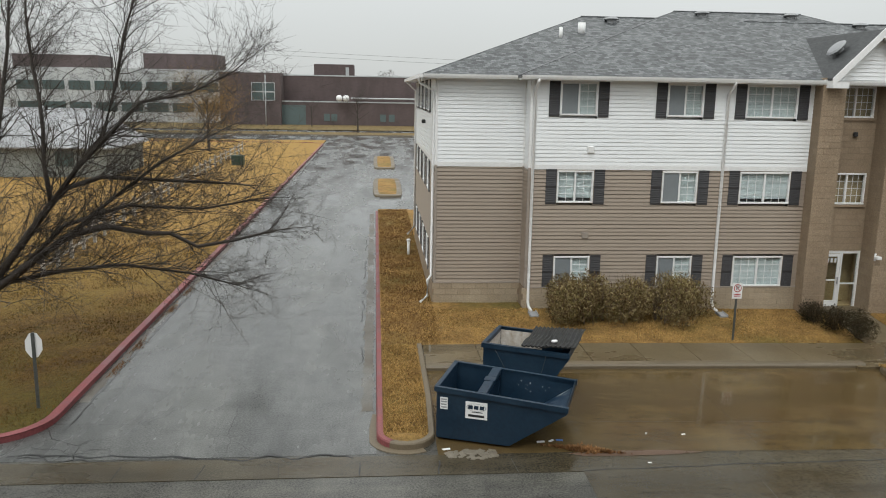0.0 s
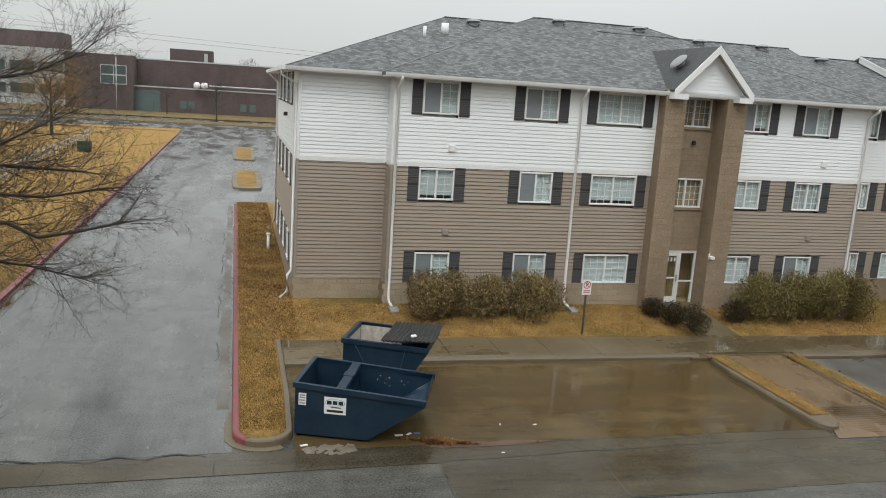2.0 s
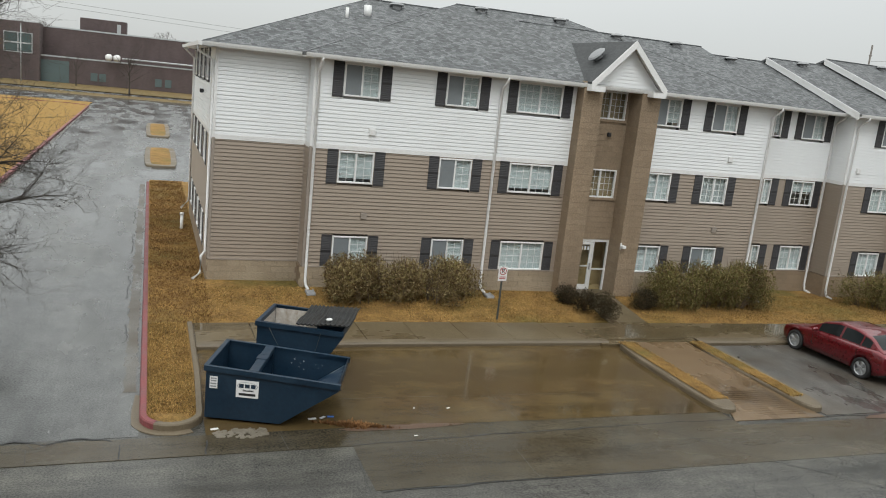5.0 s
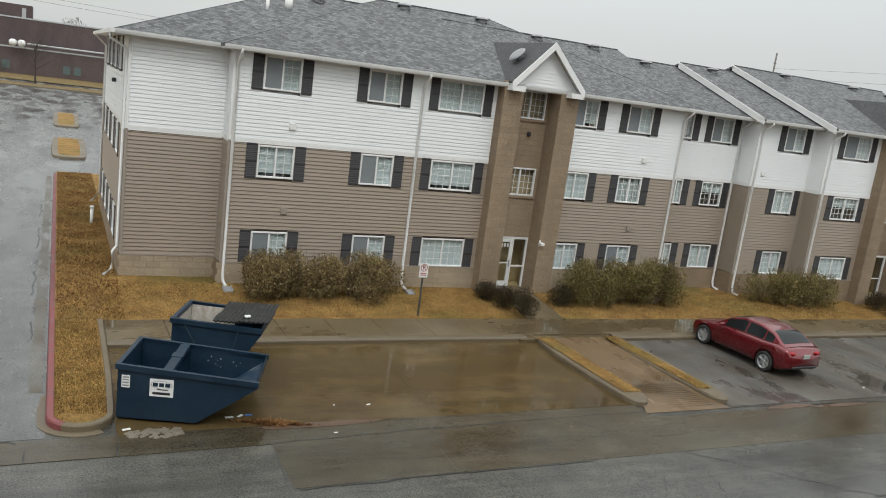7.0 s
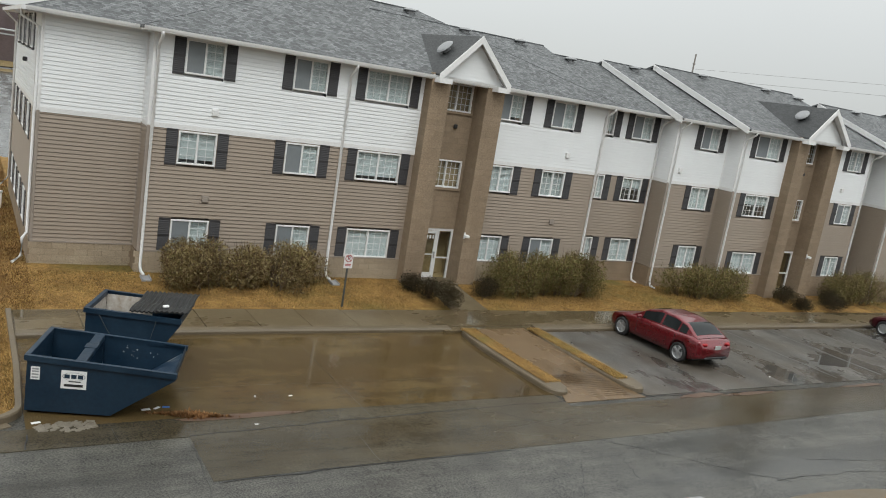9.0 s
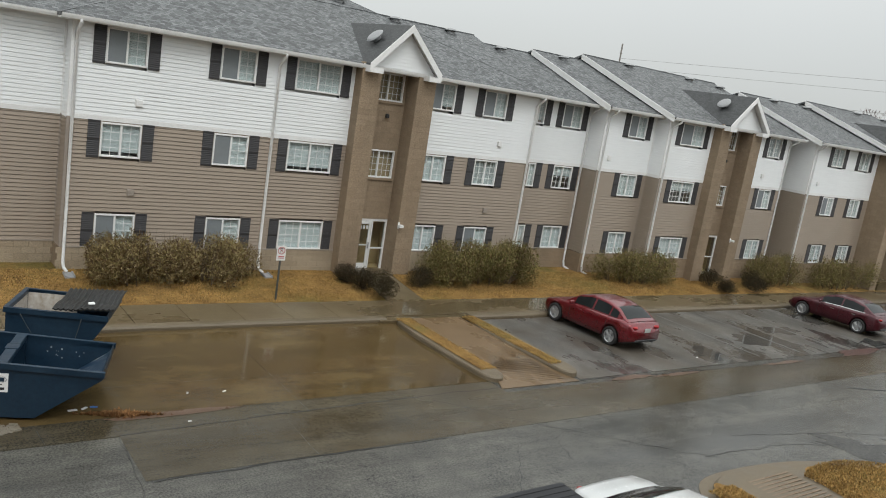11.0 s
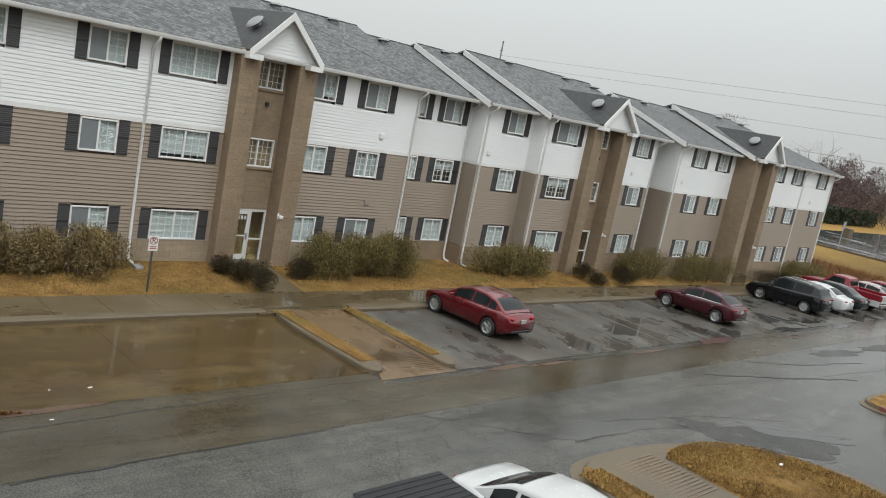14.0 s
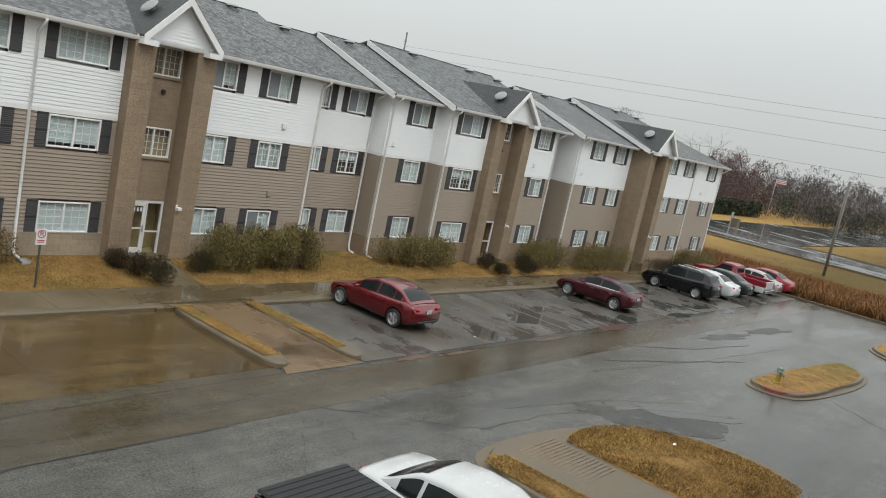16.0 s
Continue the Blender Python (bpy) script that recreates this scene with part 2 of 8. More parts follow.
M_ASPHALT = wet_ground("wet_asphalt", (0.06, 0.062, 0.06), (0.165, 0.167, 0.161), 0.5, 0.49, fine=24, crack=0.35, dry_rough=0.38, relief=0.7, streak=(1.0, 0.3, 1), film=0.10, drift=(0.6, 0.1, 1), soft=0.13)
M_LOT = wet_ground("wet_lot_asphalt", (0.034, 0.034, 0.03), (0.106, 0.102, 0.089), 0.3, 0.56, fine=26, crack=0.5, dry_rough=0.27, relief=0.5, streak=(0.3, 1.0, 1), film=0.10, soft=0.1, drift=(0.1, 0.9, 1))
M_STREETWET = wet_ground("flooded_street_asphalt", (0.05, 0.052, 0.05), (0.13, 0.132, 0.128), 0.2, 0.44, fine=20, dry_rough=0.3, streak=(1.0, 0.4, 1), film=0.08)
M_STALL = wet_ground("wet_stall_asphalt", (0.048, 0.046, 0.042), (0.155, 0.148, 0.135), 0.6, 0.55, streak=(1.0, 0.5, 1), film=0.09, drift=(0.7, 0.12, 1), stain=(0.075, 0.064, 0.052))
M_PAD = wet_ground("muddy_wet_concrete", (0.082, 0.056, 0.022), (0.14, 0.098, 0.044), 0.3, 0.46, fine=40, stain=(0.08, 0.05, 0.021), streak=(0.5, 1, 1), dry_rough=0.25, film=0.075, soft=0.09, drift=(0.15, 0.6, 1))
M_WALK = wet_ground("damp_concrete", (0.105, 0.08, 0.045), (0.175, 0.139, 0.084), 0.35, 0.55, fine=45, stain=(0.105, 0.077, 0.042), streak=(0.5, 1, 1), dry_rough=0.35)
M_KERB = mottled("kerb_concrete", (0.08, 0.061, 0.037), (0.165, 0.13, 0.084), 0.9, 30, (0.35, 0.7), bump=0.4)
M_REDKERB = mottled("worn_red_kerb", (0.10, 0.022, 0.026), (0.27, 0.075, 0.075), 1.8, 20, (0.4, 0.7), bump=0.4)
M_LAWN = lawn_mat("dormant_lawn", (0.37, 0.222, 0.073), (0.135, 0.075, 0.028), (0.14, 0.125, 0.035), (0.5, 0.64))
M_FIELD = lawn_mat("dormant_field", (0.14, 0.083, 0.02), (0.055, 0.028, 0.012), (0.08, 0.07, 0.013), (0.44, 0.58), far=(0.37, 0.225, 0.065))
M_VERGE = lawn_mat("dull_school_lawn", (0.2, 0.145, 0.062), (0.1, 0.068, 0.032), (0.12, 0.11, 0.045))
M_WHITE = siding_mat("white_vinyl", (0.79, 0.807, 0.81), 0.05)
M_TAN = siding_mat("taupe_vinyl", (0.305, 0.25, 0.198), 0.07)
M_TRIM = mottled("white_trim", (0.66, 0.66, 0.65), (0.82, 0.82, 0.81), 0.8, 20, (0.35, 0.5), bump=0.05)
M_TANTRIM = mottled("taupe_trim", (0.26, 0.225, 0.19), (0.32, 0.275, 0.235), 0.8, 20, (0.4, 0.6), bump=0.05)
M_BLOCK = block_wall("tan_split_block", (0.335, 0.255, 0.175), (0.295, 0.222, 0.150), (0.285, 0.22, 0.155), 0.40, 0.2)
M_SHUTTER = mottled("charcoal_shutter", (0.022, 0.021, 0.023), (0.04, 0.038, 0.04), 1.5, 25, (0.45, 0.6), bump=0.05)
M_ROOF = shingles("grey_shingles")
# gable copy of the shingles: smoother, with the slope's shade in its darker colour
M_ROOFSHADE = shingles("dark_grey_shingles", (0.026, 0.028, 0.029), (0.046, 0.049, 0.050), 0.5)
M_GLASS = glass("window_glass")
M_BLIND = mottled("white_blind", (0.47, 0.525, 0.53), (0.63, 0.67, 0.665), 1.2, 6, (0.5, 0.7), bump=0.1, stretch=(1, 1, 8))
# dark tone that stands for the shade inside the rooms
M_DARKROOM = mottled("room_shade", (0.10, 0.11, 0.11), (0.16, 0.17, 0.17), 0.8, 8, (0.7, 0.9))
M_CURTAIN = mottled("grey_curtain", (0.34, 0.37, 0.37), (0.46, 0.49, 0.49), 1.5, 6, (0.7, 0.9), stretch=(8, 8, 1))
M_SCREEN = mottled("insect_screen", (0.15, 0.168, 0.178), (0.21, 0.23, 0.24), 3, 60, (0.6, 0.8))
M_METAL = mottled("galvanised_metal", (0.30, 0.31, 0.32), (0.45, 0.46, 0.47), 2, 20, (0.4, 0.6), metal=0.7)
M_VENTLIGHT = mottled("pale_grey_vent", (0.2, 0.205, 0.21), (0.3, 0.305, 0.31), 2, 20, (0.4, 0.55))
M_POST = mottled("dark_sign_post", (0.05, 0.055, 0.05), (0.10, 0.105, 0.098), 2, 20, (0.5, 0.7), metal=0.3)
M_VENT = mottled("weathered_grey_vent", (0.22, 0.225, 0.23), (0.34, 0.345, 0.35), 2, 20, (0.45, 0.6))
M_BLACK = mottled("black_plastic", (0.012, 0.012, 0.013), (0.028, 0.028, 0.03), 3, 30, (0.35, 0.55))
M_RUBBER = mottled("tyre_rubber", (0.012, 0.012, 0.012), (0.025, 0.025, 0.025), 4, 40, (0.6, 0.8))
M_SIGNWHITE = mottled("sign_white", (0.68, 0.68, 0.67), (0.8, 0.8, 0.79), 3, 30, (0.35, 0.5), bump=0.02)
M_SIGNRED = mottled("sign_red", (0.32, 0.03, 0.035), (0.42, 0.05, 0.05), 3, 30, (0.35, 0.5), bump=0.02)
M_BARE = mottled("bare_wet_bark", (0.022, 0.017, 0.014), (0.06, 0.048, 0.038), 2, 24, (0.55, 0.8), bump=0.5)
# ---------- mesh helpers ----------
def mesh_ob(name, verts, faces, material, parent=None, label="", smooth=False):
    me = bpy.data.meshes.new(name)
    me.from_pydata([tuple(v) for v in verts], [], faces)
    for mt in (material if isinstance(material, (list, tuple)) else [material]):
        me.materials.append(mt)
    if smooth:
        me.polygons.foreach_set("use_smooth", [True] * len(me.polygons))
    ob = new(name, me)
    if parent is not None:
        ob.parent = parent
    if label:
        tagged(ob, label)
    return ob


def part(name, bm, material, parent=None, label="", smooth=False):
    me = bpy.data.meshes.new(name)
    bmesh.ops.recalc_face_normals(bm, faces=bm.faces)
    bm.to_mesh(me)
    bm.free()
    for mt in (material if isinstance(material, (list, tuple)) else [material]):
        me.materials.append(mt)
    if smooth:
        me.polygons.foreach_set("use_smooth", [True] * len(me.polygons))
    ob = new(name, me)
    if parent is not None:
        ob.parent = parent
    if label:
        tagged(ob, label)
    return ob


def share(name, data, parent, m=None, label=""):
    ob = new(name, data)
    ob.parent = parent
    if m is not None:
        ob.matrix_basis = m
    if label:
        tagged(ob, label)
    return ob


def empty(name, m=None):
    ob = new(name)
    ob.empty_display_size = 0.2
    if m is not None:
        ob.matrix_basis = m
    return ob


def box(bm, x0, x1, y0, y1, z0, z1, bevel=0.0, m=None):
    vs = [bm.verts.new(p) for p in ((x0, y0, z0), (x1, y0, z0), (x1, y1, z0), (x0, y1, z0), (x0, y0, z1), (x1, y0, z1), (x1, y1, z1), (x0, y1, z1))]
    fs = [bm.faces.new([vs[i] for i in q]) for q in ((3, 2, 1, 0), (4, 5, 6, 7), (0, 1, 5, 4), (1, 2, 6, 5), (2, 3, 7, 6), (3, 0, 4, 7))]
    if bevel:
        es = list({e for f in fs for e in f.edges})
        r = bmesh.ops.bevel(bm, geom=es, offset=bevel, segments=1, affect="EDGES")
        vs = list({v for f in r["faces"] for v in f.verts})
    if m is not None:
        bmesh.ops.transform(bm, matrix=m, verts=[v for v in vs if v.is_valid])
    return bm


def boxes(name, lst, material, parent=None, label="", bevel=0.0):
    bm = bmesh.new()
    for b in lst:
        box(bm, *b, bevel=bevel)
    return part(name, bm, material, parent, label)


def tube_verts(path, radii, sides, verts, faces, cap=True):
    """Adds a tube along a path of points to verts and faces."""
    base = len(verts)
    k = len(path)
    for i, p in enumerate(path):
        d = Vector(path[min(i + 1, k - 1)]) - Vector(path[max(i - 1, 0)])
        d = d.normalized() if d.length > 1e-9 else Vector((0, 0, 1))
        a = d.orthogonal().normalized() if abs(d.z) < 0.95 else Vector((1, 0, 0)).cross(d).normalized()
        b = d.cross(a)
        for s in range(sides):
            t = 2 * math.pi * s / sides
            verts.append(Vector(p) + (a * math.cos(t) + b * math.sin(t)) * radii[i])
    for i in range(k - 1):
        for s in range(sides):
            s2 = (s + 1) % sides
            faces.append((base + i * sides + s, base + i * sides + s2, base + (i + 1) * sides + s2, base + (i + 1) * sides + s))
    if cap:
        faces.append(tuple(base + s for s in reversed(range(sides))))
        faces.append(tuple(base + (k - 1) * sides + s for s in range(sides)))


def pipe(name, path, r, material, parent=None, label="", sides=8):
    v, f = [], []
    tube_verts(path, [r] * len(path), sides, v, f)
    return mesh_ob(name, v, f, material, parent, label, smooth=True)


def slab(name, outline, z0, z1, material, parent=None, label="", top=None):
    """A flat plate with the given outline; top gives the height at a point."""
    n = len(outline)
    v = [(x, y, z0) for x, y in outline] + [(x, y, top(x, y) if top else z1) for x, y in outline]
    f = [tuple(range(n - 1, -1, -1)), tuple(range(n, 2 * n))] + [(i, (i + 1) % n, n + (i + 1) % n, n + i) for i in range(n)]
    return mesh_ob(name, v, f, material, parent, label)


def ribbon(name, line, width, z0, z1, material, parent=None, label="", chamfer=0.03, closed=False):
    """A kerb that follows a line, width to its left, with a rolled upper edge."""
    v, f = [], []
    n = len(line)
    for i, (x, y) in enumerate(line):
        a = Vector(line[(i - 1) % n] if closed or i else line[0])
        b = Vector(line[(i + 1) % n] if closed or i < n - 1 else line[-1])
        d = (b - a).normalized()
        q = Vector((-d.y, d.x))
        for off, z in ((0, z0), (0.008, z1 - chamfer), (chamfer, z1), (width - 0.01, z1), (width, z0)):
            v.append((x + q.x * off, y + q.y * off, z))
    for i in range(n if closed else n - 1):
        j = (i + 1) % n
        for k in range(4):
            f.append((i * 5 + k, j * 5 + k, j * 5 + k + 1, i * 5 + k + 1))
    return mesh_ob(name, v, f, material, parent, label)


def arc(cx, cy, r, a0, a1, n=8):
    return [(cx + r * math.cos(radians(a0 + (a1 - a0) * i / n)), cy + r * math.sin(radians(a0 + (a1 - a0) * i / n))) for i in range(n + 1)]


def fall(x):
    """The land drains gently towards the east."""
    return -0.0105 * (min(62.0, max(6.0, x)) - 6.0)
# ---------- ground ----------
def sheet(name, x0, x1, y0, y1, z, material, label, kind="structure"):
    xs = sorted({x0, x1, *[x for x in (6.0, 20.0, 40.0, 62.0) if x0 < x < x1]})
    v = [(x, y, z) for x in xs for y in (y0, y1)]
    return tagged(mesh_ob(name, v, [(2 * i, 2 * i + 2, 2 * i + 3, 2 * i + 1) for i in range(len(xs) - 1)], material), label, name, "", kind)


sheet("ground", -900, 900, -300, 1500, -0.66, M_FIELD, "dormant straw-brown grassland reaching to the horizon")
sheet("road_drive", -7.8, 0.0, 15.2, 117, 0.0, M_ASPHALT, "rain-wet grey asphalt drive between red kerbs")
sheet("road_lot", -40, 62.0, -2.0, 16.3, -0.004, M_LOT, "rain-wet grey asphalt car park aisle with puddles")
sheet("road_rear_lot", 0.0, 70, 48.5, 117, -0.004, M_ASPHALT, "wet asphalt car park behind the building")
sheet("road_street", -250, 400, 117, 131, -0.002, M_ASPHALT, "wet grey cross street")
sheet("road_school_drive", -250, 250, 140, 147, -0.002, M_ASPHALT, "wet driveway before the school")
sheet("road_stalls", 16.6, 62.0, 14.6, 19.9, 0.004, M_STALL, "dark wet asphalt parking stalls", )
sheet("pavement_pad", 1.24, 13.75, 15.04, 20.0, 0.004, M_PAD, "muddy wet concrete pad holding a brown puddle")
boxes("pavement_valley_gutter", [(-9.5, 4.0, 14.26, 15.1, -0.05, 0.008), (4.0, 6.0, 12.5, 15.03, -0.05, 0.002), (6.0, 13.6, 12.5, 15.03, -0.05, 0.002), (13.6, 62, 12.5, 14.28, -0.05, 0.002)], wet_ground("wet_gutter_concrete", (0.045, 0.038, 0.025), (0.098, 0.084, 0.058), 0.2, 0.53, fine=22, dry_rough=0.3, relief=0.6, streak=(0.3, 1, 1), stain=(0.058, 0.044, 0.024), film=0.07, drift=(0.15, 0.8, 1), soft=0.1))
tagged(bpy.data.objects["pavement_valley_gutter"], "worn wet concrete gutter strip across the car park", "pavement", "", "structure")


def lawn_z(x, y):
    return 0.11 + 0.19 * min(1, max(0, (y - 21.9) / 3.0)) if y > 21.9 else 0.11


def lawn(name, x0, x1, y0, y1, label, material, step=0.5, zf=lawn_z, inside=None, amp=0.02):
    nx, ny = max(2, int((x1 - x0) / step) + 1), max(2, int((y1 - y0) / step) + 1)
    v = []
    for j in range(ny):
        for i in range(nx):
            x, y = x0 + (x1 - x0) * i / (nx - 1), y0 + (y1 - y0) * j / (ny - 1)
            v.append((x, y, zf(x, y) + amp * noise.noise((x * 0.9, y * 0.9, 3.1)) * (0 if i in (0, nx - 1) or j in (0, ny - 1) else 1)))
    f = [(j * nx + i, j * nx + i + 1, (j + 1) * nx + i + 1, (j + 1) * nx + i) for j in range(ny - 1) for i in range(nx - 1)]
    return tagged(mesh_ob(name, v, f, material, smooth=True), label, "lawn", "", "structure")


def rounded(pts, turns=2):
    """The outline with its corners cut twice over."""
    for _ in range(turns):
        nxt = []
        for (ax, ay), (bx, by) in zip(pts, pts[1:] + pts[:1]):
            nxt += [(ax * 0.75 + bx * 0.25, ay * 0.75 + by * 0.25), (ax * 0.25 + bx * 0.75, ay * 0.25 + by * 0.75)]
        pts = nxt
    return pts


def bed(name, outline, z, label):
    outline = rounded(outline)
    n = len(outline)
    c = (sum(p[0] for p in outline) / n, sum(p[1] for p in outline) / n)
    v, f = [], []
    rings = 6
    for k in range(rings):
        s = 1 - k / rings
        for x, y in outline:
            px, py = c[0] + (x - c[0]) * s, c[1] + (y - c[1]) * s
            v.append((px, py, z + 0.05 * (1 - s) + (0.025 * noise.noise((px * 2, py * 2, 0)) if k else 0)))
    v.append((*c, z + 0.06))
    for k in range(rings - 1):
        for i in range(n):
            j = (i + 1) % n
            f.append((k * n + i, k * n + j, (k + 1) * n + j, (k + 1) * n + i))
    for i in range(n):
        f.append(((rings - 1) * n + i, (rings - 1) * n + (i + 1) % n, len(v) - 1))
    return tagged(mesh_ob(name, v, f, M_LAWN, smooth=True), label, "lawn", "", "structure")


lawn("lawn_front", 1.3, 66, 21.9, 26.3, "straw-brown dormant lawn along the building", M_LAWN)
lawn("lawn_side", 0.14, 1.95, 21.9, 47.2, "straw-brown dormant strip beside the building", M_LAWN)
lawn("lawn_rear", 1.95, 40, 37.85, 48.4, "dormant strip behind the building", M_LAWN, 1.0, lambda x, y: 0.1)
bed("lawn_median_tip", [(0.13, 16.1), (0.2, 15.75), (0.4, 15.52), (0.62, 15.46), (0.85, 15.52), (1.05, 15.75), (1.13, 16.1)], 0.1, "straw-brown tip of the grass strip")
lawn("lawn_median", 0.14, 1.16, 15.9, 21.9, "straw-brown dormant grass strip by the drive", M_LAWN)
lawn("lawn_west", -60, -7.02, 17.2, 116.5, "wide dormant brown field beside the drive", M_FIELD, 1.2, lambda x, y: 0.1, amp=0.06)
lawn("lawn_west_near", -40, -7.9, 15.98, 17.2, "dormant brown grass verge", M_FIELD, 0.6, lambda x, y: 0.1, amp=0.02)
lawn("lawn_far", -250, 250, 131.3, 139.8, "dormant verge beyond the street", M_VERGE, 8, lambda x, y: 0.1)
lawn("lawn_school", -250, 250, 147.2, 171, "dormant lawn before the school", M_VERGE, 8, lambda x, y: 0.1)

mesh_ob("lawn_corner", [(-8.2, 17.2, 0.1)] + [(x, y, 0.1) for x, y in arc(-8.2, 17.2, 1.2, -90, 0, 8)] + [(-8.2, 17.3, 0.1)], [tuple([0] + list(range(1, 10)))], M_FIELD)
tagged(bpy.data.objects["lawn_corner"], "rounded corner of the dormant field", "lawn", "", "structure")
# kerbs
tagged(ribbon("kerb_west", list(reversed([(-40, 15.85), (-8.2, 15.85)] + arc(-8.2, 17.2, 1.3, -90, 0, 8) + [(-6.9, 20), (-6.9, 40), (-6.9, 70), (-6.9, 108)] + arc(-9.9, 108, 3, 0, 90, 6) + [(-60, 111)])), -0.16, -0.05, 0.15, M_REDKERB), "faded red-painted concrete kerb", "kerb", "", "structure")
tagged(ribbon("kerb_median", [(0.0, 47.4), (0.0, 30), (0.0, 22), (0.0, 16.0)] + arc(0.62, 15.95, 0.62, 180, 235, 4), 0.15, -0.05, 0.15, M_REDKERB), "faded red-painted concrete kerb round the grass strip", "kerb", "", "structure")
tagged(ribbon("kerb_median_tip", arc(0.62, 15.95, 0.62, 235, 360, 7) + [(1.3, 18), (1.3, 20.0), (1.3, 21.9)], 0.15, -0.05, 0.15, M_KERB), "damp grey concrete kerb beside the pad", "kerb", "", "structure")
tagged(ribbon("kerb_street_south", [(-250, 116.9), (-60, 116.9), (-9, 116.9)], 0.2, -0.05, 0.13, M_KERB), "grey street kerb", "kerb", "", "structure")
tagged(ribbon("kerb_street_north", [(-250, 131.0), (250, 131.0)], 0.3, -0.05, 0.16, M_KERB), "grey street kerb", "kerb", "", "structure")

# pavement slabs along the front, joint by joint
walk_front = tagged(empty("pavement_front"), "damp grey-brown concrete footpath of square slabs", "pavement", "", "structure")
slabs = bmesh.new()
box(slabs, -0.738, 0.738, -0.79, 0.79, -0.1, 0.0, bevel=0.006)
slab_me = bpy.data.meshes.new("slab")
bmesh.ops.recalc_face_normals(slabs, faces=slabs.faces)
slabs.to_mesh(slab_me)
slabs.free()
slab_me.materials.append(M_WALK)
for i in range(42):
    share("slab", slab_me, walk_front, pose(1.3 + 0.755 + i * 1.51, 21.1, 0.118, 0, 0, 0))
tagged(ribbon("kerb_front_pad", [(1.3, 20.02), (6.0, 20.02), (13.4, 20.02)], 0.28, -0.04, 0.125, M_KERB, chamfer=0.05), "damp concrete kerb at the footpath", "kerb", "", "structure")
tagged(ribbon("kerb_front_stalls", [(16.75, 19.95), (40, 19.95), (64, 19.95)], 0.35, -0.04, 0.125, M_KERB, chamfer=0.05), "damp concrete kerb before the stalls", "kerb", "", "structure")
tagged(boxes("pavement_bed", [(1.3, 6.0, 20.1, 21.88, -0.05, 0.08), (6.0, 13.1, 20.1, 21.88, -0.05, 0.08), (13.1, 16.9, 19.9, 21.88, -0.05, 0.08), (16.9, 62, 20.1, 21.88, -0.05, 0.08)], M_WALK), "concrete bed under the footpath", "pavement", "", "structure")

tagged(slab("pavement_entrance", [(14.5, 21.87), (16.0, 21.87), (16.3, 24.9), (16.3, 25.3), (14.9, 25.3), (14.9, 24.9)], -0.05, 0.1, M_WALK, top=lambda x, y: lawn_z(x, max(y, 21.91)) + 0.028), "damp concrete path between clipped shrubs to the door", "pavement", "", "structure")
M_RAMP = wet_ground("wet_orange_brown_concrete", (0.125, 0.08, 0.042), (0.19, 0.128, 0.072), 0.4, 0.5, fine=45, streak=(1, 0.5, 1), dry_rough=0.3)
# the ramp walk between two grass strips
tagged(slab("pavement_ramp", [(14.25, 19.98), (16.2, 19.98), (16.2, 15.3), (16.45, 14.5), (13.6, 14.5), (14.0, 15.3)], -0.05, 0.1, M_RAMP, top=lambda x, y: 0.012 + 0.1 * min(1, max(0, (y - 14.5) / 2.4))), "damp brown concrete walk ramping down to the car park", "pavement", "", "structure")
ribs = tagged(empty("ramp_grooves"), "raised ribs across the foot of the concrete ramp", "ramp", "", "structure")
rib_me = None
for i in range(13):
    y = 14.75 + i * 0.115
    z = 0.012 + 0.1 * min(1, max(0, (y - 14.5) / 2.4))
    if rib_me is None:
        rib = boxes("rib", [(-0.95, 0.95, -0.035, 0.035, 0, 0.008)], M_RAMP, ribs, bevel=0.005)
        rib_me = rib.data
        rib.matrix_basis = pose(15.1, y, z)
    else:
        share("rib", rib_me, ribs, pose(15.1, y, z))
for nm, x0, x1 in (("lawn_strip_a", 13.64, 14.14), ("lawn_strip_b", 16.28, 16.74)):
    lawn(nm, x0, x1, 15.55, 19.9, "narrow strip of straw-brown grass beside the ramp", M_LAWN, 0.2, lambda x, y: 0.16)
# islands on the near side of the aisle
def island(name, outline, grass, label, pan=0.0):
    """A kerbed island: concrete plate with a rolled edge and a grass bed on top."""
    outline = rounded(outline)
    n = len(outline)
    c = Vector((sum(p[0] for p in outline) / n, sum(p[1] for p in outline) / n))
    v, f = [], []
    rings = ((0.0, -0.04), (0.0, 0.012), (pan, 0.02), (pan + 0.03, 0.105), (pan + 0.08, 0.14)) if pan else ((0.0, -0.04), (0.02, 0.1), (0.07, 0.14))
    last = len(rings) - 1
    for off, z in rings:
        for x, y in outline:
            d = (c - Vector((x, y))).normalized()
            v.append((x + d.x * off, y + d.y * off, z))
    for k in range(last):
        for i in range(n):
            j = (i + 1) % n
            f.append((k * n + i, k * n + j, (k + 1) * n + j, (k + 1) * n + i))
    f.append(tuple(last * n + i for i in range(n)))
    return tagged(mesh_ob(name, v, f, grass), label, "traffic island", "", "structure")


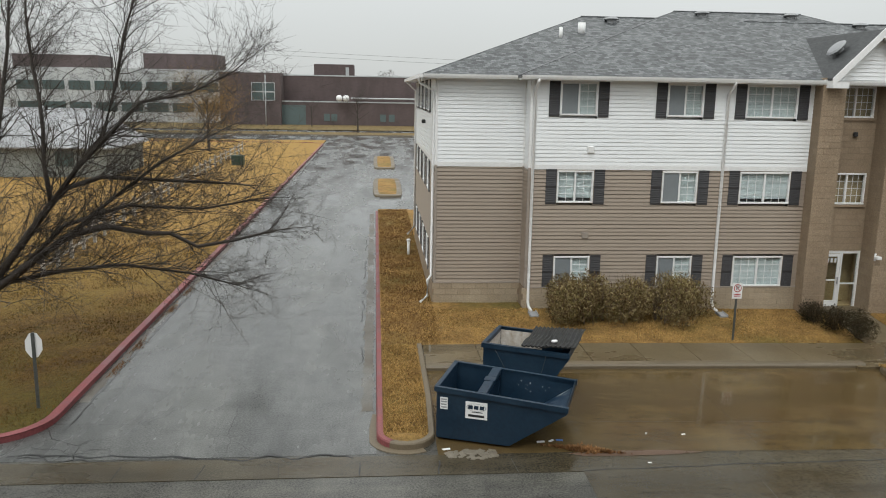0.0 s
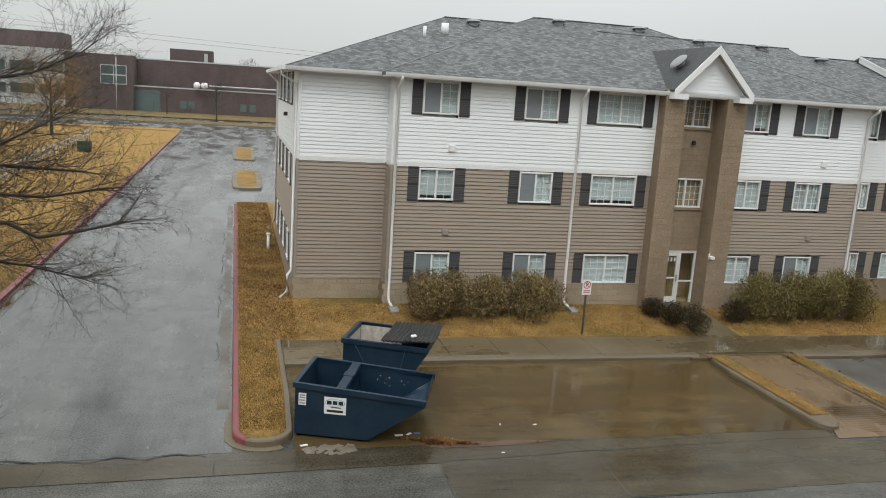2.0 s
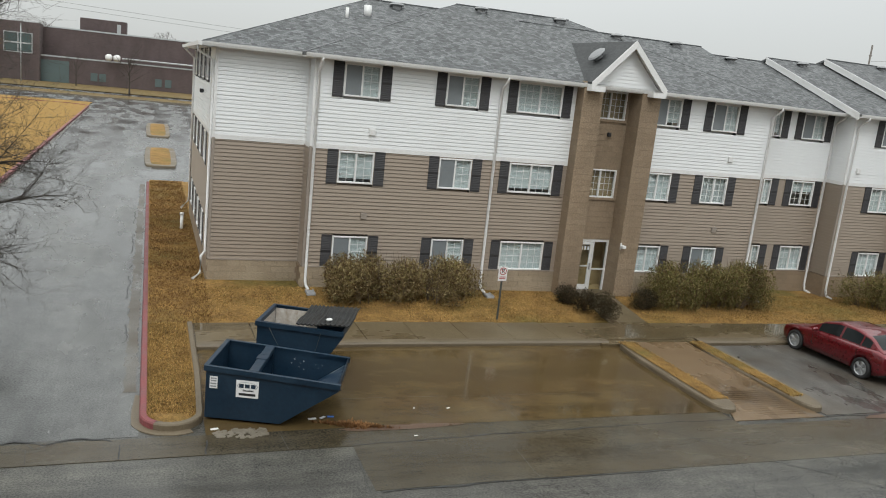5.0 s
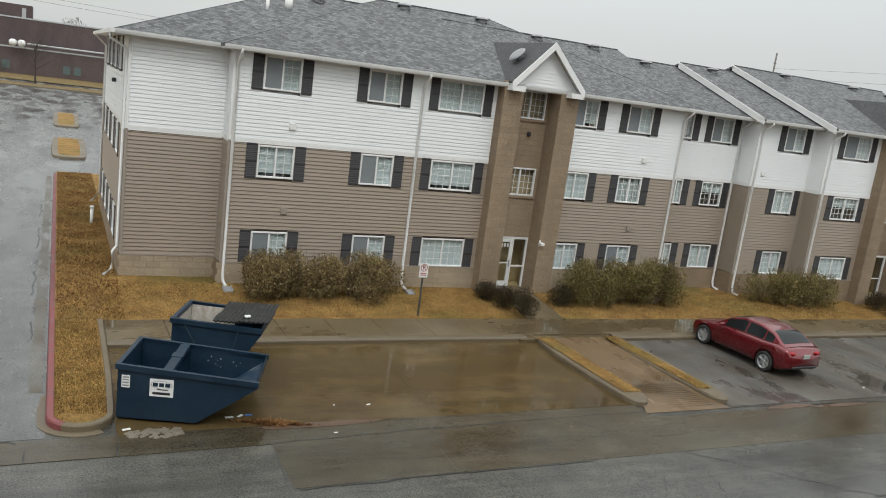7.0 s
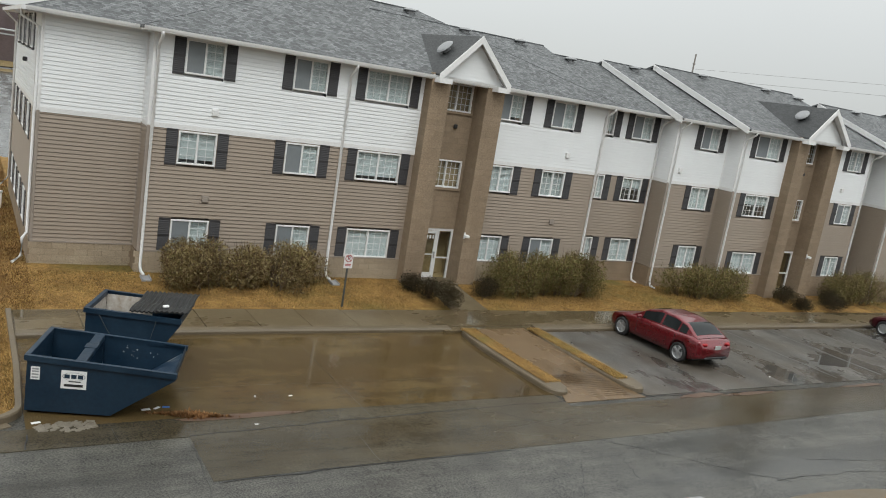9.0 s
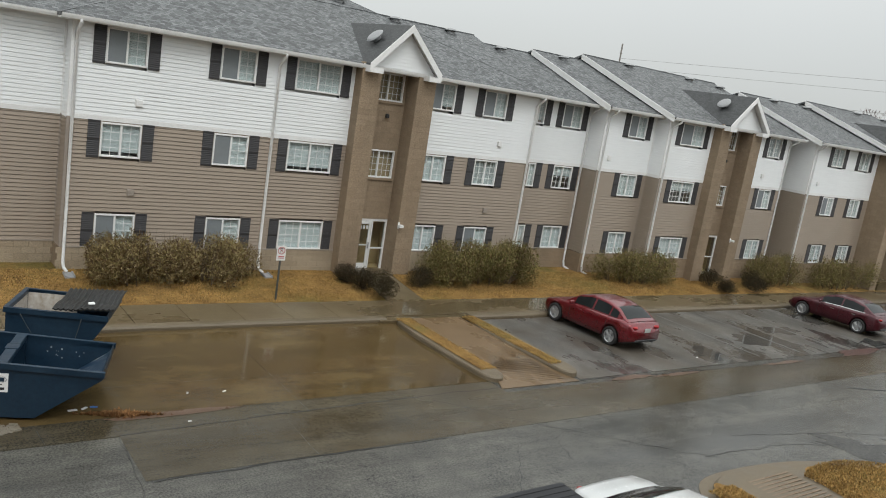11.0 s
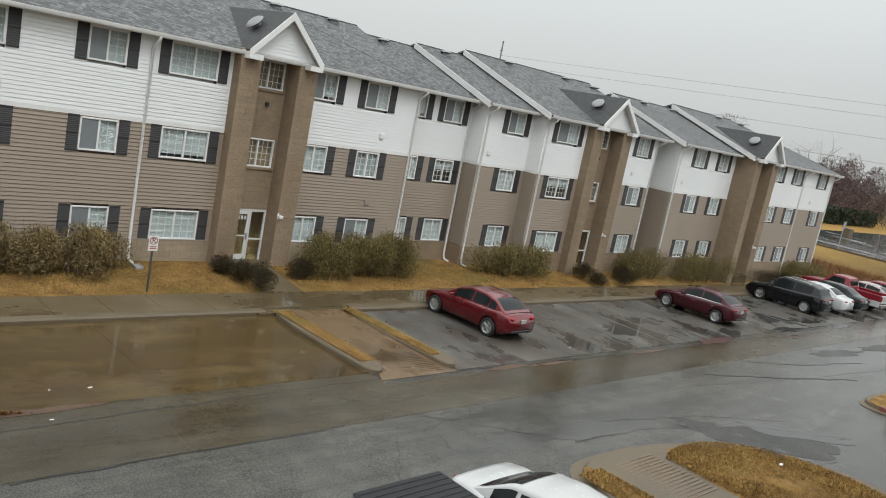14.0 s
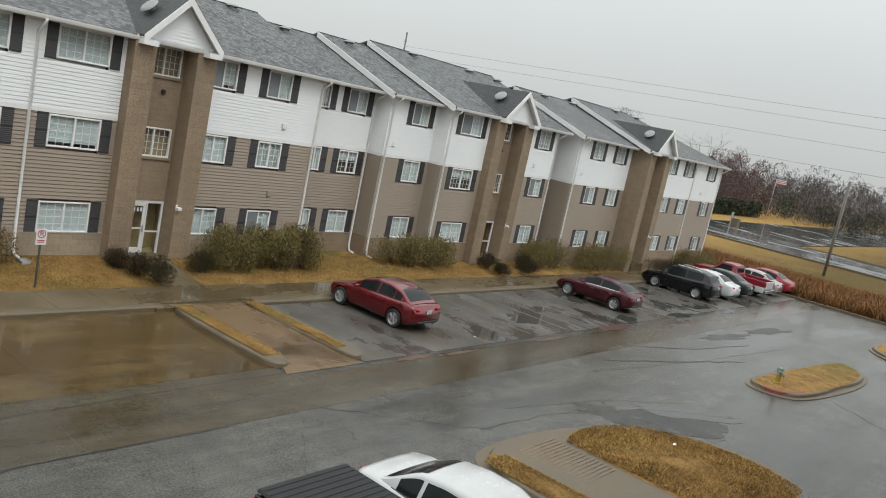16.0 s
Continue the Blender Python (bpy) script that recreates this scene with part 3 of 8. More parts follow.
island("island_near", [(13.4, 3.0), (13.55, 6.8), (13.7, 7.9), (14.1, 8.7), (14.8, 9.08), (16.5, 9.05), (18.2, 8.78), (19.9, 8.05), (20.9, 7.2), (21.6, 6.2), (21.95, 5.1), (21.85, 4.2), (21.0, 3.5), (19.5, 3.0)], M_KERB, "kerbed concrete island at the car park corner", 0.3)
island("island_mid", [(29.3, 6.6), (29.35, 7.7), (30.3, 8.0), (32.5, 7.85), (36.0, 7.4), (39.2, 6.9), (39.5, 6.2), (38.3, 5.2), (35.3, 5.0), (30.2, 5.75)], M_KERB, "kerbed island with a red-painted end", 0.3)
island("island_far", [(44, 5.2), (45.3, 6.6), (47, 6.9), (52, 6.3), (57, 5.6), (57, 4.2), (46, 4.0)], M_KERB, "far kerbed island in the car park", 0.3)


island("island_strip_a", [(13.45, 20.0), (13.45, 15.7), (13.55, 15.0), (13.95, 14.85), (14.26, 15.3), (14.26, 20.0)], M_KERB, "kerbed strip beside the ramp")
island("island_strip_b", [(16.18, 20.0), (16.18, 15.3), (16.4, 14.75), (16.8, 14.85), (16.94, 15.6), (16.94, 20.0)], M_KERB, "kerbed strip beside the ramp")
bed("lawn_island_near", [(16.9, 3.1), (16.95, 6.0), (17.05, 7.5), (17.35, 8.35), (18.2, 8.3), (19.5, 7.75), (20.4, 6.95), (21.05, 6.1), (21.3, 5.1), (21.1, 4.2), (20.2, 3.6), (19, 3.1)], 0.145, "straw-brown grass bed on the corner island")
bed("lawn_island_strip", [(14.05, 3.1), (13.98, 6.9), (14.1, 8.1), (14.45, 8.65), (14.75, 8.5), (14.85, 7.0), (14.95, 3.1)], 0.145, "narrow grass bed on the corner island")
bed("lawn_island_mid", [(29.6, 6.7), (29.65, 7.5), (30.4, 7.7), (32.5, 7.55), (36.0, 7.1), (38.8, 6.65), (38.9, 6.3), (38.0, 5.5), (35.3, 5.3), (30.4, 6.0)], 0.145, "straw-brown grass bed on the island")
bed("lawn_island_far", [(44.6, 5.2), (45.6, 6.3), (47, 6.6), (52, 6.0), (56.5, 5.4), (56.5, 4.4), (46.3, 4.3)], 0.145, "straw-brown grass bed on the far island")
red_end = [p for p in rounded([(29.3, 6.6), (29.35, 7.7), (30.3, 8.0), (32.5, 7.85), (36.0, 7.4), (39.2, 6.9), (39.5, 6.2), (38.3, 5.2), (35.3, 5.0), (30.2, 5.75)]) if p[0] < 31.4 and p[1] < 7.4]
red_end = [(31.5 + (x - 31.5) * 0.88, 6.8 + (y - 6.8) * 0.72) for x, y in red_end]
red_end.sort(key=lambda p: math.atan2(p[1] - 6.8, p[0] - 31.5) % (2 * math.pi))
tagged(ribbon("kerb_island_red", red_end, 0.14, 0.0, 0.155, M_REDKERB), "red-painted kerb at the island's end", "kerb", "", "structure")
island_ribs = tagged(empty("island_ramp_grooves"), "raised ribs across the island's concrete ramp", "ramp", "", "structure")
for i in range(16):
    o = share("rib", rib_me, island_ribs, pose(15.95, 8.35 - i * 0.115, 0.138, 0, 0, 0))
    o.scale = (0.98, 0.8, 1)

# islands along the drive
for nm, y0, y1 in (("island_drive_a", 54.8, 66.0), ("island_drive_b", 75.0, 89.0)):
    o = [(-0.2, y0 + 0.5), (0.2, y0), (1.5, y0), (1.9, y0 + 0.5), (2.0, y1 - 0.5), (1.6, y1), (0.2, y1), (-0.2, y1 - 0.5)]
    island(nm, o, M_KERB, "kerbed island in the rear car park")
    bed("lawn_" + nm, [(0.85 + (x - 0.85) * 0.64, (y0 + y1) / 2 + (y - (y0 + y1) / 2) * 0.9) for x, y in o], 0.145, "dormant grass bed on the island")


pan = [(-0.1, 17.2), (-0.16, 16.4)] + arc(0.62, 15.95, 0.8, 195, 300, 8)
tagged(ribbon("gutter_pan", pan, 0.2, -0.05, 0.014, M_KERB, chamfer=0.01), "damp concrete gutter lip round the kerb's nose", "gutter", "", "structure")
# sealed cracks and joints in the paving
M_CRACK = mottled("black_crack_sealant", (0.008, 0.008, 0.008), (0.02, 0.02, 0.02), 3, 30, (0.3, 0.6))


def crack(pts, width, seed, z=0.0045, wander=0.12, label="dark crack across the wet paving", material=None):
    v, f = [], []
    k = 0
    for (ax, ay), (bx, by) in zip(pts, pts[1:]):
        n = max(4, int(math.hypot(bx - ax, by - ay) / 0.16))
        for i in range(n):
            t = i / n
            x, y = ax + (bx - ax) * t, ay + (by - ay) * t
            d = Vector((bx - ax, by - ay)).normalized()
            o = wander * noise.noise((x * 1.7, y * 1.7, seed)) + wander * 0.4 * noise.noise((x * 7, y * 7, seed))
            w = width * (0.55 + 0.9 * abs(noise.noise((x * 3, y * 3, seed + 5))))
            for s in (-1, 1):
                v.append((x - d.y * (o + s * w), y + d.x * (o + s * w), z))
    for i in range(len(v) // 2 - 1):
        f.append((2 * i, 2 * i + 1, 2 * i + 3, 2 * i + 2))
    return tagged(mesh_ob("paving_crack", v, f, material or M_CRACK), label, "crack", "", "structure")


crack([(-7.2, 15.5), (-5.7, 15.36), (-2.95, 15.16), (-0.3, 15.12)], 0.034, 1, z=0.0098, wander=0.2)
crack([(-6.9, 15.9), (-6.0, 15.5), (-5.4, 15.65), (-4.9, 15.25)], 0.012, 3, wander=0.3)
crack([(-6.3, 15.3), (-6.15, 15.8), (-5.6, 16.2)], 0.01, 4, wander=0.3)
crack([(-1.9, 15.1), (-1.75, 14.9), (-1.5, 14.95), (-1.45, 15.12)], 0.012, 5, z=0.0098)
crack([(-7.0, 15.35), (-5.2, 15.15), (-4.2, 15.3)], 0.018, 2, z=0.0098, wander=0.25)
for i, y in enumerate((18.9, 21.6, 24.4, 27.6, 31.4, 36.2, 43.5, 52.0, 63.0, 76.0, 92.0)):
    crack([(-6.6, y), (-4.2 - 1.6 * (i % 3), y + 0.15)], 0.007, 10 + i, wander=0.25)
    if i % 2 == 0:
        crack([(-2.9, y + 1.2), (-0.15, y + 1.1)], 0.006, 30 + i, wander=0.25)
for i, (a, b) in enumerate(((20.6, 22.3), (23.0, 23.5), (24.6, 27.4), (28.2, 28.8), (30.5, 34), (36, 39))):
    crack([(-0.42, a), (-0.4, (a + b) / 2), (-0.42, b)], 0.022 + 0.008 * (i % 2), 150 + i, wander=0.1)
for i in range(46):
    x = -6.4 + i * 1.52
    if x < 3.9:
        crack([(x, 14.29), (x + 0.06 * (i % 3 - 1), 15.06)], 0.01 + 0.005 * (i % 3), 170 + i, z=0.0095, wander=0.03)
    elif i % 3 == 0:
        crack([(x, 12.53), (x + 0.06 * (i % 2), 14.26)], 0.007, 170 + i, wander=0.05)
crack([(-6.55, 16.8), (-6.52, 30), (-6.5, 60)], 0.02, 51, wander=0.06)
crack([(4.0, 14.29), (3.85, 12.3), (3.9, 9.5)], 0.006, 52)
crack([(4.0, 14.3), (11.75, 14.6), (16.3, 14.55), (23, 14.3), (34, 14.2), (50, 13.6)], 0.022, 53, wander=0.05)
crack([(4.2, 16.6), (8.0, 16.5), (12.9, 16.45)], 0.005, 54, z=0.0085, wander=0.03)
crack([(8.0, 14.4), (8.05, 19.9)], 0.005, 55, z=0.0085, wander=0.02)
crack([(16.0, 9.9), (19, 9.7), (23, 8.5), (26, 6.5)], 0.011, 57, wander=0.1)
crack([(18.0, 10.5), (22, 9.6), (25, 8.2)], 0.011, 58, wander=0.1)
crack([(24.0, 11.4), (32, 10.2), (40, 9.4)], 0.011, 59, wander=0.1)
for x in (26.0, 28.7, 31.4, 34.1, 36.8, 39.5, 42.2):
    crack([(x, 14.9), (x, 19.8)], 0.05, 60 + x, z=0.0085, wander=0.01, label="worn pale stall line", material=mottled("worn_line_paint", (0.10, 0.10, 0.095), (0.17, 0.168, 0.16), 3, 20, (0.3, 0.5)))
M_GUTTER = wet_ground("worn_gutter_concrete", (0.09, 0.085, 0.075), (0.19, 0.18, 0.16), 0.8, 0.58, fine=30, dry_rough=0.5, streak=(1, 0.3, 1), film=0.12, stain=(0.085, 0.07, 0.052))
crack([(-6.72, 18.2), (-6.72, 30), (-6.72, 60), (-6.72, 106)], 0.15, 201, z=0.005, wander=0.05, label="worn pale concrete gutter along the kerb", material=M_GUTTER)
crack([(-0.2, 17.4), (-0.2, 30), (-0.2, 47.4)], 0.17, 202, z=0.005, wander=0.03, label="worn pale concrete gutter along the kerb", material=M_GUTTER)
crack([(4.1, 12.44), (7.5, 12.47), (10.6, 12.43)], 0.02, 203, wander=0.06, label="dark wet edge of the gutter strip")
crack([(11.2, 14.3), (13.2, 12.3), (16.5, 9.6)], 0.012, 204, wander=0.12)
crack([(26.4, 11.9), (30.5, 10.5), (34.5, 9.3)], 0.05, 205, wander=0.1)
crack([(30.0, 12.5), (33.5, 11.2), (38.5, 10.4)], 0.03, 206, wander=0.1)
crack([(33.0, 5.6), (31.5, 3.5), (30.5, 0.5)], 0.02, 207, wander=0.2)
M_POND = wet_ground("standing_water", (0.05, 0.05, 0.048), (0.08, 0.08, 0.076), 0.3, 0.2, film=0.03)
M_BROKEN = wet_ground("broken_dark_asphalt", (0.026, 0.026, 0.024), (0.078, 0.076, 0.07), 0.9, 0.66, fine=16, dry_rough=0.5, relief=1.0)


def blot(name, cx, cy, rx, ry, turn, z, material, label, seed, rough=0.5, n=72):
    """A flat patch with a ragged rim."""
    v = []
    ca, sa = math.cos(radians(turn)), math.sin(radians(turn))
    for i in range(n):
        a = 2 * math.pi * i / n
        k = 1 + rough * noise.noise((1.6 * math.cos(a), 1.6 * math.sin(a), seed)) + rough * 0.22 * noise.noise((5 * math.cos(a), 5 * math.sin(a), seed + 3))
        x, y = rx * k * math.cos(a), ry * k * math.sin(a)
        v.append((cx + x * ca - y * sa, cy + x * sa + y * ca, z))
    v.append((cx, cy, z))
    return tagged(mesh_ob(name, v, [(i, (i + 1) % n, n) for i in range(n)], material), label, name.replace("_", " "), "", "structure")


blot("broken_paving", 22.3, 7.95, 2.5, 0.75, -40, 0.0015, M_BROKEN, "dark crazed asphalt breaking up beside the island", 3)
blot("puddle", 23.9, 7.75, 2.1, 0.36, -38, 0.004, M_POND, "shallow puddle on the broken asphalt", 8, 0.7)
crazed = random.Random(31)
for i in range(60):
    u, w = crazed.gauss(0, 1.0), crazed.gauss(0, 0.42)
    x, y = 22.2 + 0.77 * u + 0.64 * w, 8.0 - 0.64 * u + 0.77 * w
    a = crazed.uniform(0, 3.14)
    ln = crazed.uniform(0.25, 0.7)
    crack([(x, y), (x + ln * math.cos(a), y + ln * math.sin(a))], 0.015, 300 + i, z=0.003, wander=0.1)
blot("silt_stain", 32.1, 14.4, 1.7, 0.26, 2, 0.010, wet_ground("red_silt", (0.05, 0.02, 0.015), (0.085, 0.038, 0.028), 0.6, 0.55, film=0.1, dry_rough=0.35), "rust-red silt washed against the stalls", 5, 0.6)
blot("silt_stain", 39.4, 13.8, 1.5, 0.18, -3, 0.010, bpy.data.materials["red_silt"], "rust-red silt washed against the stalls", 6, 0.6)
for i, (x, y, rx, ry) in enumerate(((28.4, 16.2, 1.5, 0.7), (31.0, 17.2, 1.1, 0.4), (34.6, 15.0, 0.9, 0.4), (41.5, 16.4, 1.0, 0.5), (44.4, 15.4, 1.1, 0.4), (40.2, 14.7, 1.2, 0.3), (46.6, 14.3, 1.1, 0.35), (23.9, 15.6, 0.7, 0.4))):
    blot("puddle", x, y, rx, ry, 10 * (i % 4) - 12, 0.0075, M_POND, "thin dark puddle lying in the parking stalls", 20 + i, 0.8)
for i, (x, y, rx, ry) in enumerate(((44.0, 11.2, 2.6, 0.4), (38.6, 11.6, 2.0, 0.4))):
    blot("worn_patch", x, y, rx, ry, -8, 0.0022, M_BROKEN, "dark worn patch in the asphalt aisle", 40 + i, 0.8)
# earth-coloured washed-out patches in the gutter line
for i, (x, y, rx, ry) in enumerate(((18.6, 14.35, 0.9, 0.28), (20.6, 14.25, 1.1, 0.2), (26.5, 14.2, 1.2, 0.22), (5.2, 15.0, 1.3, 0.25))):
    pts = [(x + rx * math.cos(a * 0.39) * (1 + 0.6 * noise.noise((a, x, 0))), y + 0.5 * ry * math.sin(a * 0.39) * (1 + 0.8 * noise.noise((a, x, 7)))) for a in range(16)]
    tagged(mesh_ob("silt_patch", [(p[0], p[1], 0.009) for p in pts], [tuple(range(16))], wet_ground("rust_silt", (0.085, 0.05, 0.032), (0.125, 0.078, 0.052), 0.6, 0.55)), "rust-brown silt washed over the paving", "silt", "", "structure")
# ---------- the apartment building ----------
apt = tagged(empty("apartment_building"), "three-storey apartment block, white siding over taupe, grey shingle roof", "apartment building")
HEADS = (2.02, 4.79, 7.54)
EAVE, SLOPE, OVER = 7.72, 0.37, 0.45
BAND = 4.86


def cut(u0, u1, z0, z1, holes):
    """Spans of [u0, u1] that no hole covers between heights z0 and z1."""
    spans = [(u0, u1)]
    for a, b, c, d in holes:
        if c < z1 - 0.03 and d > z0 + 0.03:
            nxt = []
            for s, e in spans:
                if b <= s or a >= e:
                    nxt.append((s, e))
                else:
                    if a > s:
                        nxt.append((s, a))
                    if b < e:
                        nxt.append((b, e))
            spans = nxt
    return spans


def lap_wall(name, p0, p1, z0, z1, holes, material, label="", lap=0.122):
    """A siding wall from p0 to p1 (outside to the right of that way): lapped courses on a solid core, holes cut through."""
    lip = 0.030 if material is M_WHITE else 0.040
    a, b = Vector(p0), Vector(p1)
    ln = (b - a).length
    d = (b - a) / ln
    out = Vector((d.y, -d.x))
    v, f = [], []

    def at(u, off, z):
        v.append((a.x + d.x * u + out.x * off, a.y + d.y * u + out.y * off, z))
        return len(v) - 1

    z = z0
    while z < z1 - 0.01:
        zt = min(z + lap, z1)
        for s, e in cut(0, ln, z, zt, holes):
            g = zt - 0.024
            q = [at(s, lip, z), at(e, lip, z), at(e, 0.020, g), at(s, 0.020, g), at(s, 0.002, z), at(e, 0.002, z), at(e, 0.002, g), at(s, 0.002, g), at(e, 0.002, zt), at(s, 0.002, zt)]
            f += [(q[0], q[1], q[2], q[3]), (q[4], q[5], q[1], q[0]), (q[3], q[2], q[6], q[7]), (q[7], q[6], q[8], q[9])]
        z = zt
    us = sorted({0.0, ln, *[h[0] for h in holes], *[h[1] for h in holes]})
    for s, e in zip(us, us[1:]):
        zs = [(z0, z1)]
        for h in holes:
            if h[0] < (s + e) / 2 < h[1]:
                zs = [y for lo, hi in zs for y in ((lo, min(hi, max(lo, h[2]))), (max(lo, min(hi, h[3])), hi)) if y[1] - y[0] > 0.01]
        for lo, hi in zs:
            q = [at(s, 0, lo), at(e, 0, lo), at(e, 0, hi), at(s, 0, hi), at(s, -0.16, lo), at(e, -0.16, lo), at(e, -0.16, hi), at(s, -0.16, hi)]
            f += [(q[5], q[4], q[7], q[6]), (q[4], q[5], q[1], q[0]), (q[3], q[2], q[6], q[7]), (q[4], q[0], q[3], q[7]), (q[1], q[5], q[6], q[2])]
    return mesh_ob(name, v, f, material, apt, label)


WIN = {}
M_OCHREWALL = mottled("ochre_landing", (0.30, 0.22, 0.12), (0.42, 0.32, 0.19), 1, 8)


def window_meshes(w, h, cols, look_):
    key = (w, h, cols, look_)
    if key in WIN:
        return WIN[key]
    fr = 0.055
    bm = bmesh.new()
    for q in ((0, w, -0.045, 0.07, h - fr, h), (0, w, -0.06, 0.07, 0, fr), (0, fr, -0.045, 0.07, fr, h - fr), (w - fr, w, -0.045, 0.07, fr, h - fr)):
        box(bm, *q, bevel=0.008)
    box(bm, w / 2 - 0.03, w / 2 + 0.03, -0.03, 0.06, fr, h - fr, bevel=0.006)
    frame_me = part("window", bm, M_TRIM).data
    panes, grids = [], []
    for s in (0, 1):
        x0, x1 = (fr, w / 2 - 0.03) if s == 0 else (w / 2 + 0.03, w - fr)
        bm = bmesh.new()
        box(bm, x0, x1, 0.02, 0.026, fr, h - fr)
        panes.append(part("pane", bm, M_GLASS).data)
        bm = bmesh.new()
        for i in range(1, cols):
            x = x0 + (x1 - x0) * i / cols
            box(bm, x - 0.008, x + 0.008, 0.008, 0.018, fr, h - fr)
        for j in range(1, 4):
            z = fr + (h - 2 * fr) * j / 4
            box(bm, x0, x1, 0.006, 0.017, z - 0.008, z + 0.008)
        grids.append(part("muntins", bm, M_TRIM).data)
    bm = bmesh.new()
    low = {"full": 0.0, "low": 0.17, "curtain": 0.0, "dark": 0.55, "stair": 1.0}[look_]
    if look_ == "curtain":
        n = 24
        vs = [[bm.verts.new((w * i / n, 0.10 + 0.02 * math.sin(i * 1.9), z)) for z in (0.0, h)] for i in range(n + 1)]
        for i in range(n):
            bm.faces.new((vs[i][0], vs[i + 1][0], vs[i + 1][1], vs[i][1]))
    else:
        z = h
        while z > low * h + 0.02:
            box(bm, 0.03, w - 0.03, 0.085, 0.1, z - 0.046, z - 0.004)
            z -= 0.046
    blind_me = part("blind", bm, M_CURTAIN if look_ == "curtain" else M_BLIND).data
    # added sheet behind the glass: painted room shade, or the ochre landing wall
    bm = bmesh.new()
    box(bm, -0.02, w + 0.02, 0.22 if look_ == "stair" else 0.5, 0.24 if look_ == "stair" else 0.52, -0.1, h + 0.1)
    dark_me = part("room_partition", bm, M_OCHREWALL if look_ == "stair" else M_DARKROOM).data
    bm = bmesh.new()
    box(bm, fr, w / 2 - 0.03, -0.012, -0.006, fr, h - fr)
    screen_me = part("screen", bm, M_SCREEN).data
    for nm in ("window", "pane", "muntins", "blind", "room_partition", "screen"):
        for o in [o for o in scene.collection.objects if o.name.split(".")[0] == nm and o.parent is None]:
            bpy.data.objects.remove(o)
    WIN[key] = (frame_me, panes, grids, blind_me, dark_me, screen_me)
    return WIN[key]


SH = {}


def shutter(m, h):
    """A louvred shutter, one moulded panel with a saw-toothed face."""
    if h not in SH:
        w = 0.34
        prof = [(0.0, 0.0), (-0.034, 0.0), (-0.034, 0.06)]
        for z0, z1 in ((0.06, h / 2 - 0.035), (h / 2 + 0.035, h - 0.06)):
            k = int((z1 - z0) / 0.055)
            for q in range(k):
                za, zb = z0 + (z1 - z0) * q / k, z0 + (z1 - z0) * (q + 1) / k
                prof += [(-0.036, za + 0.002), (-0.018, zb - 0.004)]
            prof.append((-0.034, z1))
        prof += [(-0.034, h), (0.0, h)]
        n = len(prof)
        v = [(x, y, z) for x in (0.0, w) for y, z in prof]
        f = [(i, (i + 1) % n, n + (i + 1) % n, n + i) for i in range(n)] + [tuple(range(n - 1, -1, -1)), tuple(range(n, 2 * n))]
        o = mesh_ob("shutter", v, f, M_SHUTTER, apt, "charcoal louvred shutter")
        SH[h] = o.data
        o.matrix_basis = m
        return o
    return share("shutter", SH[h], apt, m, "charcoal louvred shutter")


def window(m, w, h, cols=2, look_="full", screen=False, left=True, right=True, material=None):
    fr, panes, grids, blind, dark, scr = window_meshes(w, h, cols, look_)
    o = share("window", fr, apt, m, {"full": "white sliding window with drawn blinds", "low": "white sliding window, blinds stopping short of the sill", "curtain": "white sliding window with grey curtains", "dark": "white sliding window with raised blinds", "stair": "white gridded stair window, ochre landing behind"}[look_])
    for i in (0, 1):
        p = share("pane", panes[i], o)
        p.visible_shadow = False
        if not (screen and i == 0):
            share("muntins", grids[i], o)
    if screen:
        share("screen", scr, o, None, "dark insect screen")
    if look_ != "stair":
        share("blind", blind, o)
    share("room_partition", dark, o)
    if left:
        shutter(m @ pose(-0.36, -0.024, -0.04), h + 0.08)
    if right:
        shutter(m @ pose(w + 0.02, -0.024, -0.04), h + 0.08)
    return o


def trim_post(x, y, z0, z1, material=None, w=0.09):
    boxes("corner_trim", [(x - w / 2, x + w / 2, y - w / 2, y + w / 2, z0, z1)], material or M_TRIM, apt, bevel=0.008)


random.seed(4)
LOOKS = ("full", "full", "low", "curtain", "full", "full")
# per window: its look on each storey; s marks an insect screen over the sliding half
NEAR_LOOKS = {5.72: ("full s", "low", "full s"), 9.14: ("full s", "full s", "full s"), 11.72: ("full", "low", "full"), 17.2: ("full", "full", "low s"), 19.8: ("full s", "curtain", "full s"), 23.2: ("full", "full", "low"), 25.0: ("full", "dark", "full s"), 28.37: ("full", "full", "full s"), 31.13: ("full", "dark", "full s")}


